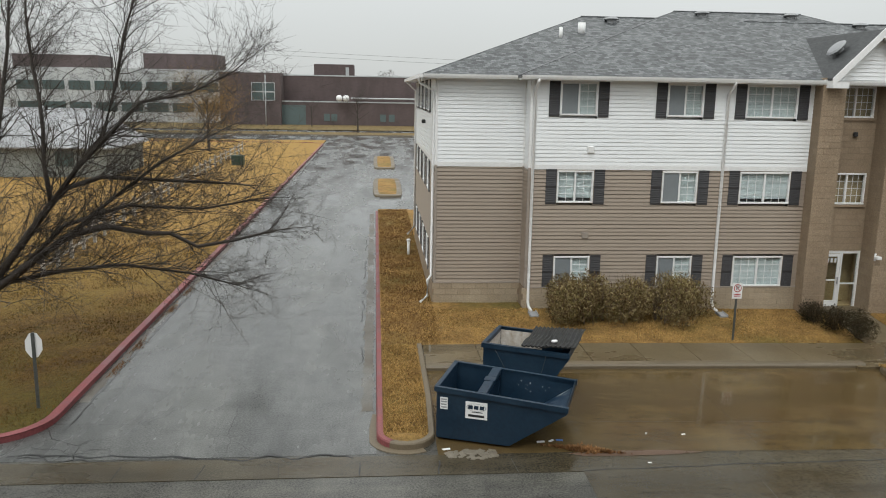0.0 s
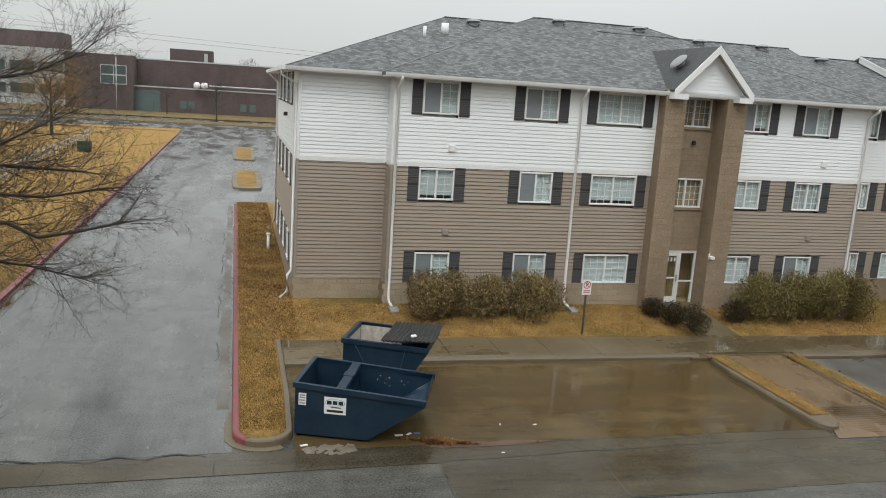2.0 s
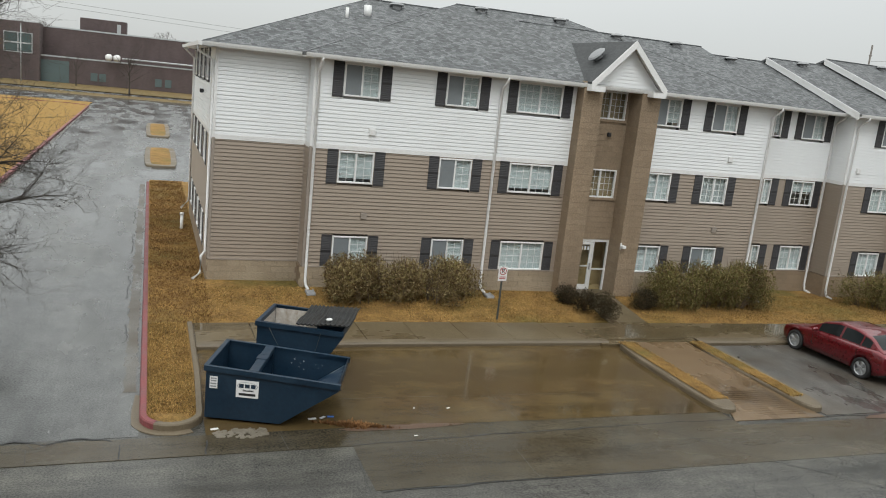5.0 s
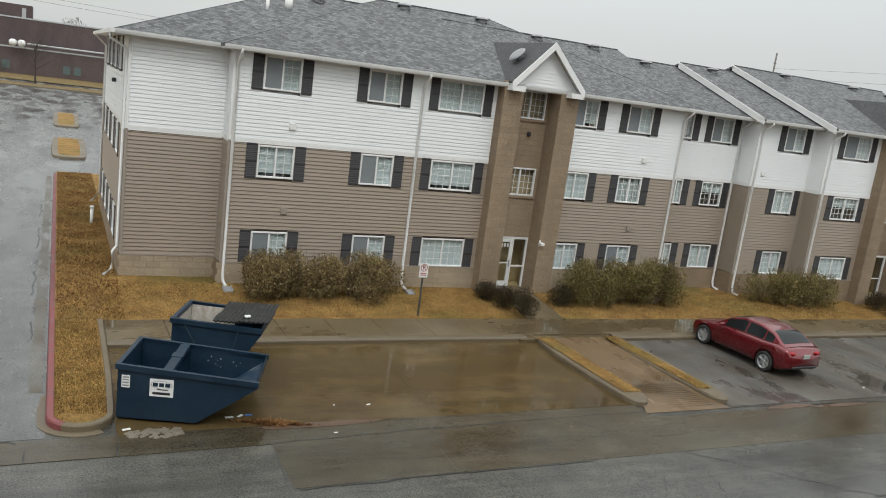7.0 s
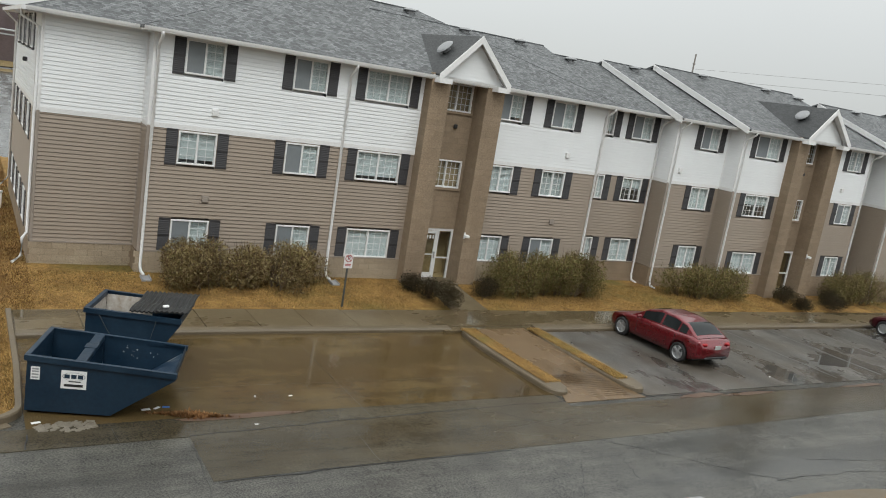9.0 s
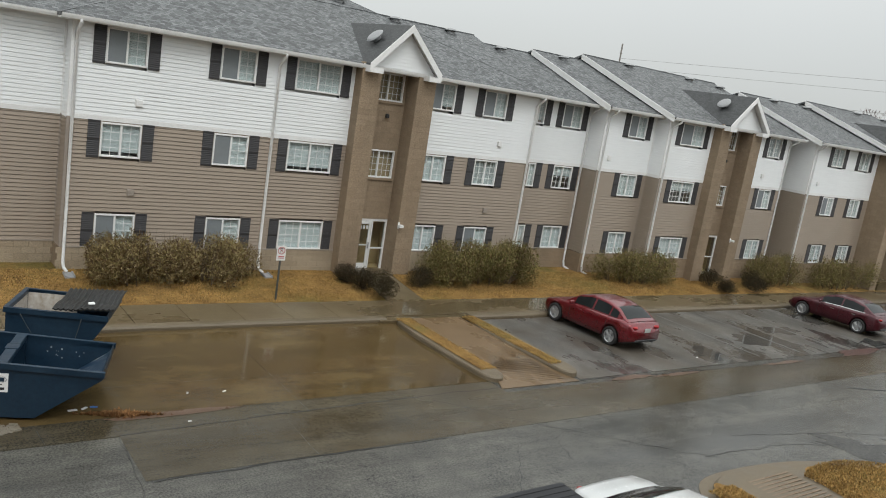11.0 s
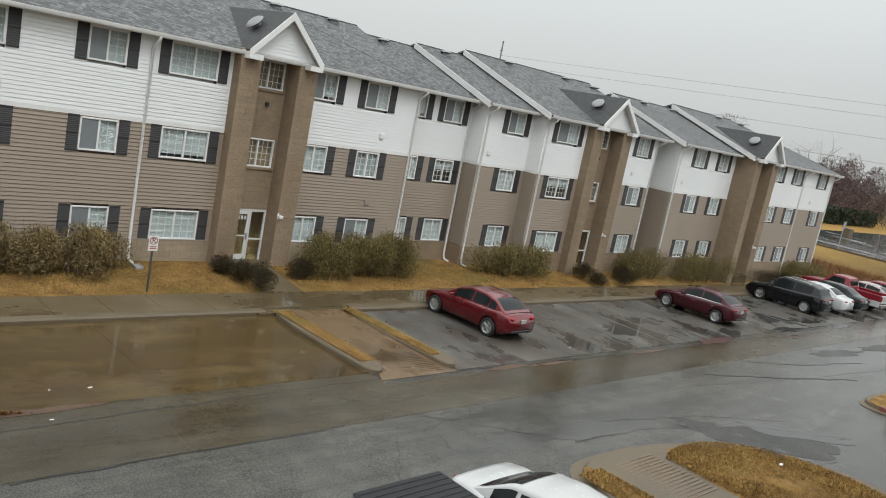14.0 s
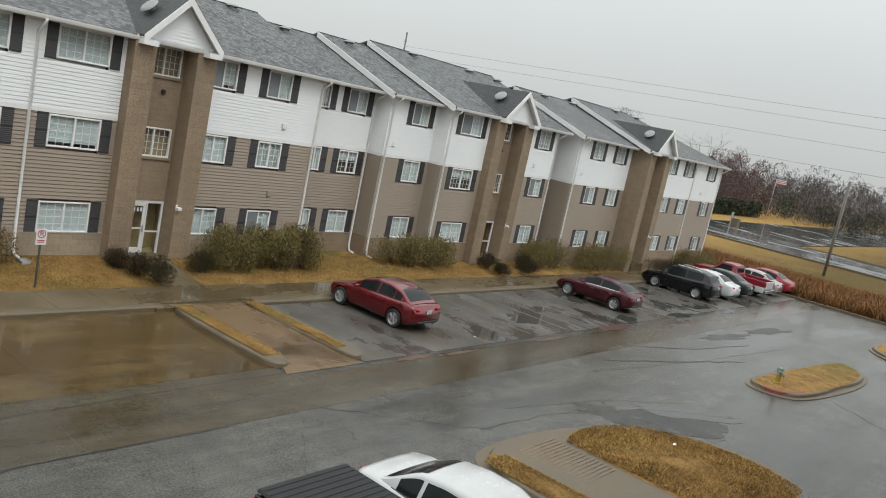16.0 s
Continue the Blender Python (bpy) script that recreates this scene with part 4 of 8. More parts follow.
def facade(x0, x1, y, wins, ends=(True, True), foot=1.0, gap=()):
    """One straight length of front wall with its windows: wins are (x, width, cols, left shutter, right shutter)."""
    holes = []
    for wi, (x, w, cols, ls, rs, *only) in enumerate(wins):
        for k, zt in enumerate(HEADS):
            if only and k not in only[0]:
                continue
            holes.append((x - x0, x - x0 + w, zt - 1.03, zt))
            lk = NEAR_LOOKS[x][k] if x in NEAR_LOOKS else random.choice(LOOKS) + random.choice(("", "", " s"))
            window(pose(x, y, zt - 1.03), w, 1.03, cols, lk.split()[0], lk.endswith(" s"), ls, rs)
    holes += [(a - x0, b - x0, foot - 0.5, 9) for a, b in gap]
    lap_wall("siding_taupe", (x0, y), (x1, y), foot, BAND - 0.04, holes, M_TAN, "taupe lapped vinyl siding")
    lap_wall("siding_white", (x0, y), (x1, y), BAND + 0.1, EAVE, holes, M_WHITE, "white lapped vinyl siding")
    for s, e in cut(0, x1 - x0, BAND - 0.04, BAND + 0.1, holes):
        boxes("band_board", [(x0 + s, x0 + e, y - 0.03, y + 0.16, BAND - 0.04, BAND + 0.1)], M_TRIM, apt)
    for s, e in cut(0, x1 - x0, -0.2, foot, [h for h in holes if h[2] < 0.6]):
        boxes("foundation", [(x0 + s, x0 + e, y - 0.05, y + 0.16, -0.9, foot - 0.03)], M_BLOCK, apt, "tan split-faced block footing")
        boxes("foundation_cap", [(x0 + s, x0 + e, y - 0.075, y + 0.1, foot - 0.03, foot + 0.01)], M_TANTRIM, apt)
    if ends[0]:
        trim_post(x0 + 0.02, y - 0.0, BAND, EAVE)
        trim_post(x0 + 0.02, y - 0.0, foot, BAND, M_TANTRIM)
    if ends[1]:
        trim_post(x1 - 0.02, y - 0.0, BAND, EAVE)
        trim_post(x1 - 0.02, y - 0.0, foot, BAND, M_TANTRIM)


def side_wall(x, yb, yf, foot=1.0, wins=()):
    """A wall that faces west, from the back corner to the front one."""
    holes = []
    for yy, w in wins:
        for zt in HEADS:
            holes.append((yb - yy, yb - yy + w, zt - 1.03, zt))
            window(pose(x, yy, zt - 1.03, 0, 0, -90), w, 1.03, 2, random.choice(LOOKS), False)
    lap_wall("siding_taupe", (x, yb), (x, yf), foot, BAND - 0.04, holes, M_TAN, "taupe lapped vinyl siding")
    lap_wall("siding_white", (x, yb), (x, yf), BAND + 0.1, EAVE, holes, M_WHITE, "white lapped vinyl siding")
    boxes("band_board", [(x - 0.03, x + 0.16, yf, yb, BAND - 0.04, BAND + 0.1)], M_TRIM, apt)
    boxes("foundation", [(x - 0.05, x + 0.16, yf - 0.045, yb, -0.9, foot - 0.03)], M_BLOCK, apt, "tan split-faced block footing")


S = 1.18
facade(1.9, 4.8, 25.85, [])
facade(4.8, 13.97, 25.1, [(5.72, S, 2, 1, 1), (9.14, S, 2, 1, 1), (11.72, 1.7, 3, 1, 1)], (True, False))
facade(17.06, 22.65, 25.1, [(17.2, S, 2, 0, 1), (19.8, S, 2, 1, 1)], (False, True))
facade(22.65, 26.8, 26.0, [(23.2, 0.72, 2, 0, 1), (25.0, S, 2, 1, 1)], (False, False))
facade(26.8, 30.2, 25.1, [(28.37, S, 2, 1, 1)])
facade(30.2, 33.52, 24.3, [(31.13, 1.7, 3, 1, 1)], (True, False))
facade(36.83, 40.3, 24.3, [(38.3, S, 2, 1, 1)], (False, True))
facade(40.3, 41.5, 25.4, [(40.45, 0.7, 2, 0, 0)], (False, False))
facade(41.5, 48.5, 23.5, [(43.35, S, 2, 1, 1), (46.3, S, 2, 1, 1)], (True, False))
facade(51.5, 62.7, 22.6, [(52.5, S, 2, 1, 1), (55.6, S, 2, 1, 1), (60.05, S, 2, 1, 1)], (False, True))
side_wall(1.9, 37.8, 25.85, 1.0, [(36.6, 1.1), (34.2, 1.1), (31.8, 1.1), (29.4, 1.1)])
side_wall(4.8, 25.85, 25.1)
side_wall(26.8, 26.0, 25.1)
side_wall(30.2, 25.1, 24.3)
side_wall(41.5, 25.4, 23.5)
trim_post(1.92, 37.78, 1.0, EAVE)
# plain closing walls behind
boxes("rear_wall", [(1.9, 26.8, 37.64, 37.8, -0.9, EAVE), (26.8, 41.5, 36.4, 36.56, -0.9, EAVE), (41.5, 62.7, 34.6, 34.76, -0.9, EAVE), (62.54, 62.7, 22.6, 34.6, -0.9, EAVE), (41.42, 41.5, 34.7, 36.5, -0.9, EAVE), (26.72, 26.8, 36.5, 37.7, -0.9, EAVE), (40.2, 40.3, 24.3, 25.4, -0.9, EAVE), (22.6, 22.65, 25.2, 26.0, -0.9, EAVE)], M_TAN, apt)


def prism(bm, a, b, c, d, t):
    """A roof plane a b c d (upper face) of thickness t."""
    top = [bm.verts.new(p) for p in (a, b, c, d)]
    low = [bm.verts.new((p[0], p[1], p[2] - t)) for p in (a, b, c, d)]
    bm.faces.new(top)
    bm.faces.new(list(reversed(low)))
    for i in range(4):
        j = (i + 1) % 4
        if (top[i].co - top[j].co).length > 1e-5:
            bm.faces.new((top[j], top[i], low[i], low[j]))


def tri_prism(bm, a, b, c, t):
    top = [bm.verts.new(p) for p in (a, b, c)]
    low = [bm.verts.new((p[0], p[1], p[2] - t)) for p in (a, b, c)]
    bm.faces.new(top)
    bm.faces.new(list(reversed(low)))
    for i in range(3):
        j = (i + 1) % 3
        bm.faces.new((top[j], top[i], low[i], low[j]))


def roof(x0, x1, yf, yr, left, right, lift=0.0, right_run=None, eaves=True):
    ye = yf - OVER
    run = yr - ye
    yb = yr + run
    ze, zr = EAVE + lift, EAVE + SLOPE * run + lift
    rl = x0 + (run if left == "hip" else 0)
    rr = x1 - ((right_run or run) if right == "hip" else 0)
    bm = bmesh.new()
    prism(bm, (x0, ye, ze), (x1, ye, ze), (rr, yr, zr), (rl, yr, zr), 0.1)
    prism(bm, (x1, yb, ze), (x0, yb, ze), (rl, yr, zr), (rr, yr, zr), 0.1)
    if left == "hip":
        tri_prism(bm, (x0, yb, ze), (x0, ye, ze), (rl, yr, zr), 0.1)
    if right == "hip":
        tri_prism(bm, (x1, ye, ze), (x1, yb, ze), (rr, yr, zr), 0.1)
    part("roof", bm, M_ROOF, apt, "grey asphalt shingle roof slope")
    v, f = [], []
    tube_verts([(rl, yr, zr + 0.01), (rr, yr, zr + 0.01)], [0.035, 0.035], 6, v, f)
    if left == "hip":
        tube_verts([(x0, ye, ze), (rl, yr, zr)], [0.014, 0.014], 6, v, f)
    if right == "hip":
        tube_verts([(x1, ye, ze), (rr, yr, zr)], [0.014, 0.014], 6, v, f)
    mesh_ob("ridge_cap", v, f, M_ROOF, apt)
    if left == "rake":

        for off, h0, h1 in ((-0.035, -0.24, 0.03), (-0.05, -0.05, 0.035)):
            bm = bmesh.new()
            q = [(x0 + off, ye, ze + h0), (x0 + off, yr, zr + h0), (x0 + off, yr, zr + h1), (x0 + off, ye, ze + h1)]
            vs = [bm.verts.new(p) for p in q] + [bm.verts.new((p[0] + 0.035, p[1], p[2])) for p in q]
            for s in ((0, 1, 2, 3), (7, 6, 5, 4), (0, 4, 5, 1), (1, 5, 6, 2), (2, 6, 7, 3), (3, 7, 4, 0)):
                bm.faces.new([vs[i] for i in s])
            part("rake_board", bm, M_TRIM, apt, "white rake board")
        # the gable infill under the rake
        yw = yf
        zz = [(x0 + 0.3, yw, EAVE - 0.05), (x0 + 0.3, yr, EAVE - 0.05), (x0 + 0.3, yr, zr - 0.1), (x0 + 0.3, yw, ze + SLOPE * OVER - 0.1)]
        mesh_ob("gable_infill", zz + [(p[0] + 0.1, p[1], p[2]) for p in zz], [(0, 1, 2, 3), (7, 6, 5, 4), (3, 2, 6, 7), (0, 3, 7, 4), (1, 0, 4, 5)], M_WHITE, apt)
    if not eaves:
        return
    # soffit, fascia and gutter along the front
    boxes("soffit", [(x0, x1, ye + 0.02, yf + 0.02, EAVE - 0.14, EAVE - 0.11)], M_TRIM, apt)
    boxes("fascia", [(x0, x1, ye, ye + 0.025, EAVE - 0.16, EAVE - 0.02)], M_TRIM, apt)
    gut = bmesh.new()
    prof = ((0, -0.13), (-0.075, -0.13), (-0.105, -0.06), (-0.115, -0.005), (-0.10, -0.005), (-0.09, -0.06), (-0.065, -0.115), (0, -0.115))
    rings = [[gut.verts.new((x, ye + a, EAVE + b)) for a, b in prof] for x in (x0, x1)]
    for i in range(len(prof)):
        j = (i + 1) % len(prof)
        gut.faces.new((rings[0][i], rings[1][i], rings[1][j], rings[0][j]))
    for r in rings:
        gut.faces.new(r)
    part("gutter", gut, M_TRIM, apt, "white aluminium gutter")


roof(1.45, 14.0, 25.85, 31.9, "hip", "flat")
roof(22.0, 26.9, 25.85, 30.75, "flat", "flat")
roof(4.4, 23.05, 25.1, 31.9, "hip", "hip", 0.008, 6.2)
roof(14.0, 23.0, 25.1, 30.75, "flat", "flat", 0.0, None, False)
roof(26.45, 41.3, 25.1, 30.45, "rake", "flat", 0.004)
roof(29.85, 41.0, 24.3, 30.45, "rake", "flat", 0.008)
roof(41.15, 51.0, 23.5, 28.75, "rake", "flat", 0.004)
roof(48.1, 63.1, 22.6, 28.7, "rake", "hip", 0.008)
boxes("side_gutter", [(1.33, 1.45, 25.4, 38.2, EAVE - 0.13, EAVE - 0.01)], M_TRIM, apt)
boxes("side_soffit", [(1.45, 1.9, 25.4, 38.2, EAVE - 0.14, EAVE - 0.11)], M_TRIM, apt)


BLOCK = {}


def block(w, d, h, m, material=None):
    """One split-faced block, its front bottom left corner at the origin of m."""
    key = (round(w, 3), round(d, 3), round(h, 3))
    if key not in BLOCK:
        o = boxes("block", [(0.003, w - 0.003, 0, d, 0.003, h - 0.003)], material or M_BLOCKPIECE, apt, bevel=0.007)
        BLOCK[key] = o.data
        o.matrix_basis = m
        return o
    return share("block", BLOCK[key], apt, m)


def piece_mat(name, dark, light):
    m, n, l, p = nodes(name)
    oi = n.new("ShaderNodeObjectInfo")
    pos = position(n)
    gr = tex_noise(n, l, pos, 24, 5, 0.7)
    st = tex_noise(n, l, pos, 0.45, 5, 0.6, (1, 1, 0.3))
    col = ramp(n, l, oi.outputs["Random"], [(0.0, dark), (0.5, tuple((a + b) / 2 for a, b in zip(dark, light))), (1.0, light)])
    col = mixc(n, l, 0.75, col, ramp(n, l, gr, [(0.3, (0.5,) * 3), (0.7, (1.25, 1.23, 1.2))]), "MULTIPLY")
    col = mixc(n, l, 0.5, col, ramp(n, l, st, [(0.35, (0.6, 0.58, 0.55)), (0.65, (1.12, 1.1, 1.06))]), "MULTIPLY")
    l.new(col, p.inputs["Base Color"])
    p.inputs["Roughness"].default_value = 0.82
    bumped(n, l, p, gr, 0.7, 0.02)
    return m


M_BLOCKPIECE = piece_mat("split_block_piece", (0.292, 0.22, 0.15), (0.335, 0.256, 0.177))
# the pier block again, lightened in colour for sky light on the footing
M_FOOTSKYLIT = piece_mat("pale_footing_block", (0.35, 0.285, 0.205), (0.41, 0.34, 0.25))


def tower(x0, x1, yw, pier=0.78, proud=0.5, back=0.25, door=True):
    """A brick-block entrance bay: two piers, a set-back middle with stair windows, a steep little gable on top."""
    yf, yc = yw - proud, yw + back
    for a, b in ((x0, x0 + pier), (x1 - pier, x1)):
        boxes("pier", [(a, b, yf, yc + 0.3, -0.9, EAVE + 0.05)], M_BLOCK, apt, "tan split-faced block pier", bevel=0.012)
    a, b = x0 + pier, x1 - pier
    wx0, wx1 = (a + b) / 2 - 0.66, (a + b) / 2 + 0.66
    lst = []
    zs = [(2.15, 3.72), (4.76, 6.56), (7.56, EAVE + 0.3)]
    for z0, z1 in zs:
        lst.append((a, b, yc, yc + 0.2, z0, z1))
    for z0, z1 in ((3.72, 4.76), (6.56, 7.56)):
        lst += [(a, wx0, yc, yc + 0.2, z0, z1), (wx1, b, yc, yc + 0.2, z0, z1)]
        window(pose(wx0, yc + 0.02, z0), wx1 - wx0, z1 - z0, 3, "stair", False, False, False)
        boxes("window_sill", [(wx0 - 0.05, wx1 + 0.05, yc - 0.06, yc + 0.02, z0 - 0.09, z0 - 0.004)], M_BLOCK, apt, bevel=0.01)
    boxes("stair_wall", lst, M_BLOCK, apt, "tan split-faced block wall")
    # glazed entrance
    fr = boxes("entrance_frame", [(a, a + 0.07, yc + 0.02, yc + 0.1, 0.2, 2.15), (b - 0.07, b, yc + 0.02, yc + 0.1, 0.2, 2.15), (a + 0.07, b - 0.07, yc + 0.02, yc + 0.1, 2.05, 2.15), ((a + b) / 2 + 0.12, (a + b) / 2 + 0.18, yc + 0.02, yc + 0.1, 0.2, 2.05)], M_TRIM, apt, "white metal entrance frame")
    dx0, dx1 = a + 0.09, (a + b) / 2 + 0.1
    dr = boxes("entrance_door", [(dx0, dx0 + 0.1, yc, yc + 0.05, 0.22, 2.04), (dx1 - 0.1, dx1, yc, yc + 0.05, 0.22, 2.04), (dx0 + 0.1, dx1 - 0.1, yc, yc + 0.05, 0.22, 0.42), (dx0 + 0.1, dx1 - 0.1, yc, yc + 0.05, 1.94, 2.04), (dx0 + 0.1, dx1 - 0.1, yc + 0.005, yc + 0.045, 1.1, 1.15)], M_TRIM, apt, "white framed glass entrance door", bevel=0.006)
    boxes("door_glass", [(dx0 + 0.1, dx1 - 0.1, yc + 0.02, yc + 0.028, 0.42, 1.94)], M_GLASS, dr).visible_shadow = False
    boxes("door_handle", [(dx1 - 0.075, dx1 - 0.045, yc - 0.06, yc - 0.03, 1.0, 1.25), (dx1 - 0.07, dx1 - 0.05, yc - 0.03, yc, 1.02, 1.05), (dx1 - 0.07, dx1 - 0.05, yc - 0.03, yc, 1.2, 1.23)], M_METAL, dr, "metal pull handle")
    boxes("number_bars", [(dx0 + 0.2 + i * 0.13, dx0 + 0.27 + i * 0.13, yc + 0.012, yc + 0.018, 1.74, 1.88) for i in range(4)], M_SIGNWHITE, dr, "white number marks as plain bars")
    boxes("side_light", [((a + b) / 2 + 0.18, b - 0.07, yc + 0.05, yc + 0.058, 0.2, 2.05)], M_GLASS, fr).visible_shadow = False
    boxes("side_light_rail", [((a + b) / 2 + 0.18, b - 0.07, yc + 0.03, yc + 0.09, 0.98, 1.03)], M_TRIM, fr)
    boxes("lobby", [(a - 0.3, b + 0.3, yc + 0.9, yc + 1.0, 0, 2.4), (a - 0.35, a - 0.3, yc + 0.3, yc + 2.2, 0, 2.4), (b + 0.3, b + 0.35, yc + 0.3, yc + 2.2, 0, 2.4), (a - 0.3, b + 0.3, yc + 0.2, yc + 2.2, 0.1, 0.19), (a - 0.3, b + 0.3, yc + 0.2, yc + 2.2, 2.4, 2.46)], mottled("ochre_lobby", (0.36, 0.26, 0.12), (0.5, 0.38, 0.2), 1, 8), apt, "ochre-painted lobby behind the glass")
    boxes("doorstep", [(a - 0.05, b + 0.05, yf - 0.1, yc + 0.1, -0.6, 0.21)], M_WALK, apt)
    cl = boxes("bay_light", [(x1 - pier - 0.02, x1 - pier + 0.14, yf - 0.2, yf, 2.02, 2.12), (x1 - pier, x1 - pier + 0.06, yf - 0.02, yf + 0.02, 1.95, 2.2)], M_TRIM, apt, "small white wall light", bevel=0.01)
    boxes("wall_lamp", [((a + b) / 2 + 0.02, (a + b) / 2 + 0.16, yc - 0.1, yc, 5.95, 6.1)], M_BLACK, apt, "small dark wall lamp", bevel=0.02)
    # gable
    xc, hw = (x0 + x1) / 2, (x1 - x0) / 2 - 0.08
    yt, zt = yf - 0.34, 9.28
    ze = EAVE + 0.06
    k = (zt - ze) / hw
    ybk = yw + 4.2
    bm = bmesh.new()
    prism(bm, (xc - hw, yt, ze), (xc, yt, zt), (xc, ybk, zt), (xc - hw, ybk, ze), 0.07)
    prism(bm, (xc, yt, zt), (xc + hw, yt, ze), (xc + hw, ybk, ze), (xc, ybk, zt), 0.07)
    part("gable_roof", bm, M_ROOFSHADE, apt, "shingled gable over the entrance, its shade put into the colour")
    for sgn in (-1, 1):
        bm = bmesh.new()
        d = 0.2
        pts = [(xc + sgn * (hw + 0.02), ze - 0.0), (xc, zt + 0.02), (xc, zt + 0.02 - d * 1.35), (xc + sgn * (hw - 0.02), ze - d * 1.2), (xc + sgn * (hw + 0.02), ze - d * 1.2)]
        fa = [bm.verts.new((x, yt - 0.04, z)) for x, z in pts]
        fb = [bm.verts.new((x, yt - 0.005, z)) for x, z in pts]
        bm.faces.new(fa)
        bm.faces.new(list(reversed(fb)))
        for i in range(5):
            j = (i + 1) % 5
            bm.faces.new((fa[j], fa[i], fb[i], fb[j]))
        part("barge_board", bm, M_TRIM, apt, "white barge board")
        boxes("eave_return", [(xc + sgn * (hw - 0.26) - 0.26, xc + sgn * (hw - 0.26) + 0.26, yt - 0.035, yf + 0.1, ze - 0.3, ze - 0.12)], M_TRIM, apt)
    bm = bmesh.new()
    for sgn in (-1, 1):
        q = [(xc + sgn * hw, yt, ze - 0.085), (xc, yt, zt - 0.085), (xc, yf + 0.02, zt - 0.085), (xc + sgn * hw, yf + 0.02, ze - 0.085)]
        prism(bm, *(q if sgn < 0 else q[::-1]), 0.02)
    part("gable_soffit", bm, M_TRIM, apt, "white soffit under the gable eaves")
    v, f = [], []
    z = EAVE - 0.1
    while z < zt - 0.25:
        z2 = min(z + 0.122, zt - 0.2)
        w1, w2 = (zt - 0.15 - z) / k, (zt - 0.15 - z2) / k
        q = len(v)
        v += [(xc - w1, yf - 0.04, z), (xc + w1, yf - 0.04, z), (xc + w2, yf - 0.02, z2), (xc - w2, yf - 0.02, z2), (xc - w1, yf - 0.02, z), (xc + w1, yf - 0.02, z)]
        f += [(q, q + 1, q + 2, q + 3), (q + 4, q + 5, q + 1, q)]
        z = z2
    v += [(xc - hw, yf, EAVE - 0.1), (xc + hw, yf, EAVE - 0.1), (xc, yf, zt - 0.1), (xc - hw, yf + 0.1, EAVE - 0.1), (xc + hw, yf + 0.1, EAVE - 0.1), (xc, yf + 0.1, zt - 0.1)]
    q = len(v) - 6
    f += [(q, q + 1, q + 2), (q + 5, q + 4, q + 3), (q, q + 3, q + 4, q + 1)]
    mesh_ob("gable_siding", v, f, M_WHITE, apt, "white lapped gable siding")
    boxes("gable_soffit", [(x0, x1, yf - 0.02, yc + 0.3, EAVE - 0.02, EAVE + 0.02)], M_TRIM, apt)
    return xc, zt, yt


tower(13.95, 17.08, 25.1)
tower(33.5, 36.85, 24.3)
tower(48.4, 51.6, 22.6)
boxes("bay_flank", [(48.43, 49.2, 22.9, 23.7, -0.9, EAVE)], M_BLOCK, apt, "tan split-faced block flank")


def downspout(x, y, z1=EAVE - 0.1, flare=0.3, dx=0.0):
    p = [(x, y - OVER - 0.05, z1), (x, y - OVER - 0.05, z1 - 0.1), (x + dx, y - 0.06, z1 - 0.4), (x + dx, y - 0.06, 0.62 + fall(x)), (x + dx, y - 0.1, 0.5 + fall(x)), (x + dx + 0.02, y - 0.12, 0.36 + fall(x)), (x + dx + 0.06, y - flare - 0.1, 0.3 + fall(x))]
    pipe("downspout", p, 0.05, M_TRIM, apt, "white downspout", 6)


for x, y in ((4.92, 25.1), (11.1, 25.1), (22.55, 25.1), (26.65, 26.0), (26.95, 25.1), (30.35, 24.3), (40.2, 24.3), (41.65, 23.5), (57.3, 22.6), (62.5, 22.6)):
    downspout(x, y)
pipe("downspout", [(1.38, 26.1, EAVE - 0.1), (1.38, 26.1, 7.45), (1.83, 26.02, 7.2), (1.83, 26.02, 1.2), (1.7, 25.9, 1.05), (1.7, 25.9, 0.5), (1.45, 25.7, 0.35)], 0.05, M_TRIM, apt, "white downspout", 6)
pipe("downspout", [(1.38, 37.6, EAVE - 0.1), (1.83, 37.6, 7.2), (1.83, 37.6, 0.9), (1.5, 37.6, 0.5)], 0.05, M_TRIM, apt, "white downspout", 6)
for x, y in ((4.98, 24.45), (11.16, 24.45), (22.6, 24.45)):
    o = boxes("splash_block", [(-0.14, 0.14, -0.32, 0.12, 0, 0.05), (-0.14, -0.1, -0.32, 0.12, 0.05, 0.09), (0.1, 0.14, -0.32, 0.12, 0.05, 0.09)], M_VENT, None, "", 0.01)
    o.matrix_basis = pose(x, y, 0.27, 4)
    tagged(o, "small grey concrete splash block under a downspout", "splash block", "splash blocks")
# vents and boxes on the siding
for x, y, z in ((6.65, 25.1, 5.35), (6.6, 25.1, 2.62), (20.8, 25.1, 5.4), (20.6, 25.1, 2.65), (27.3, 25.1, 5.35), (38.2, 24.3, 5.4), (42.3, 23.5, 5.4), (59.2, 22.6, 5.3)):
    boxes("dryer_vent", [(x, x + 0.2, y - 0.1, y - 0.005, z, z + 0.2), (x - 0.02, x + 0.22, y - 0.03, y - 0.004, z - 0.02, z + 0.22)], M_TRIM if z > 4 else M_TANTRIM, apt, "small hooded wall vent", bevel=0.012)
boxes("side_lamp", [(1.72, 1.86, 30.5, 30.66, 6.0, 6.14)], M_BLACK, apt, "small dark wall lamp", bevel=0.02)


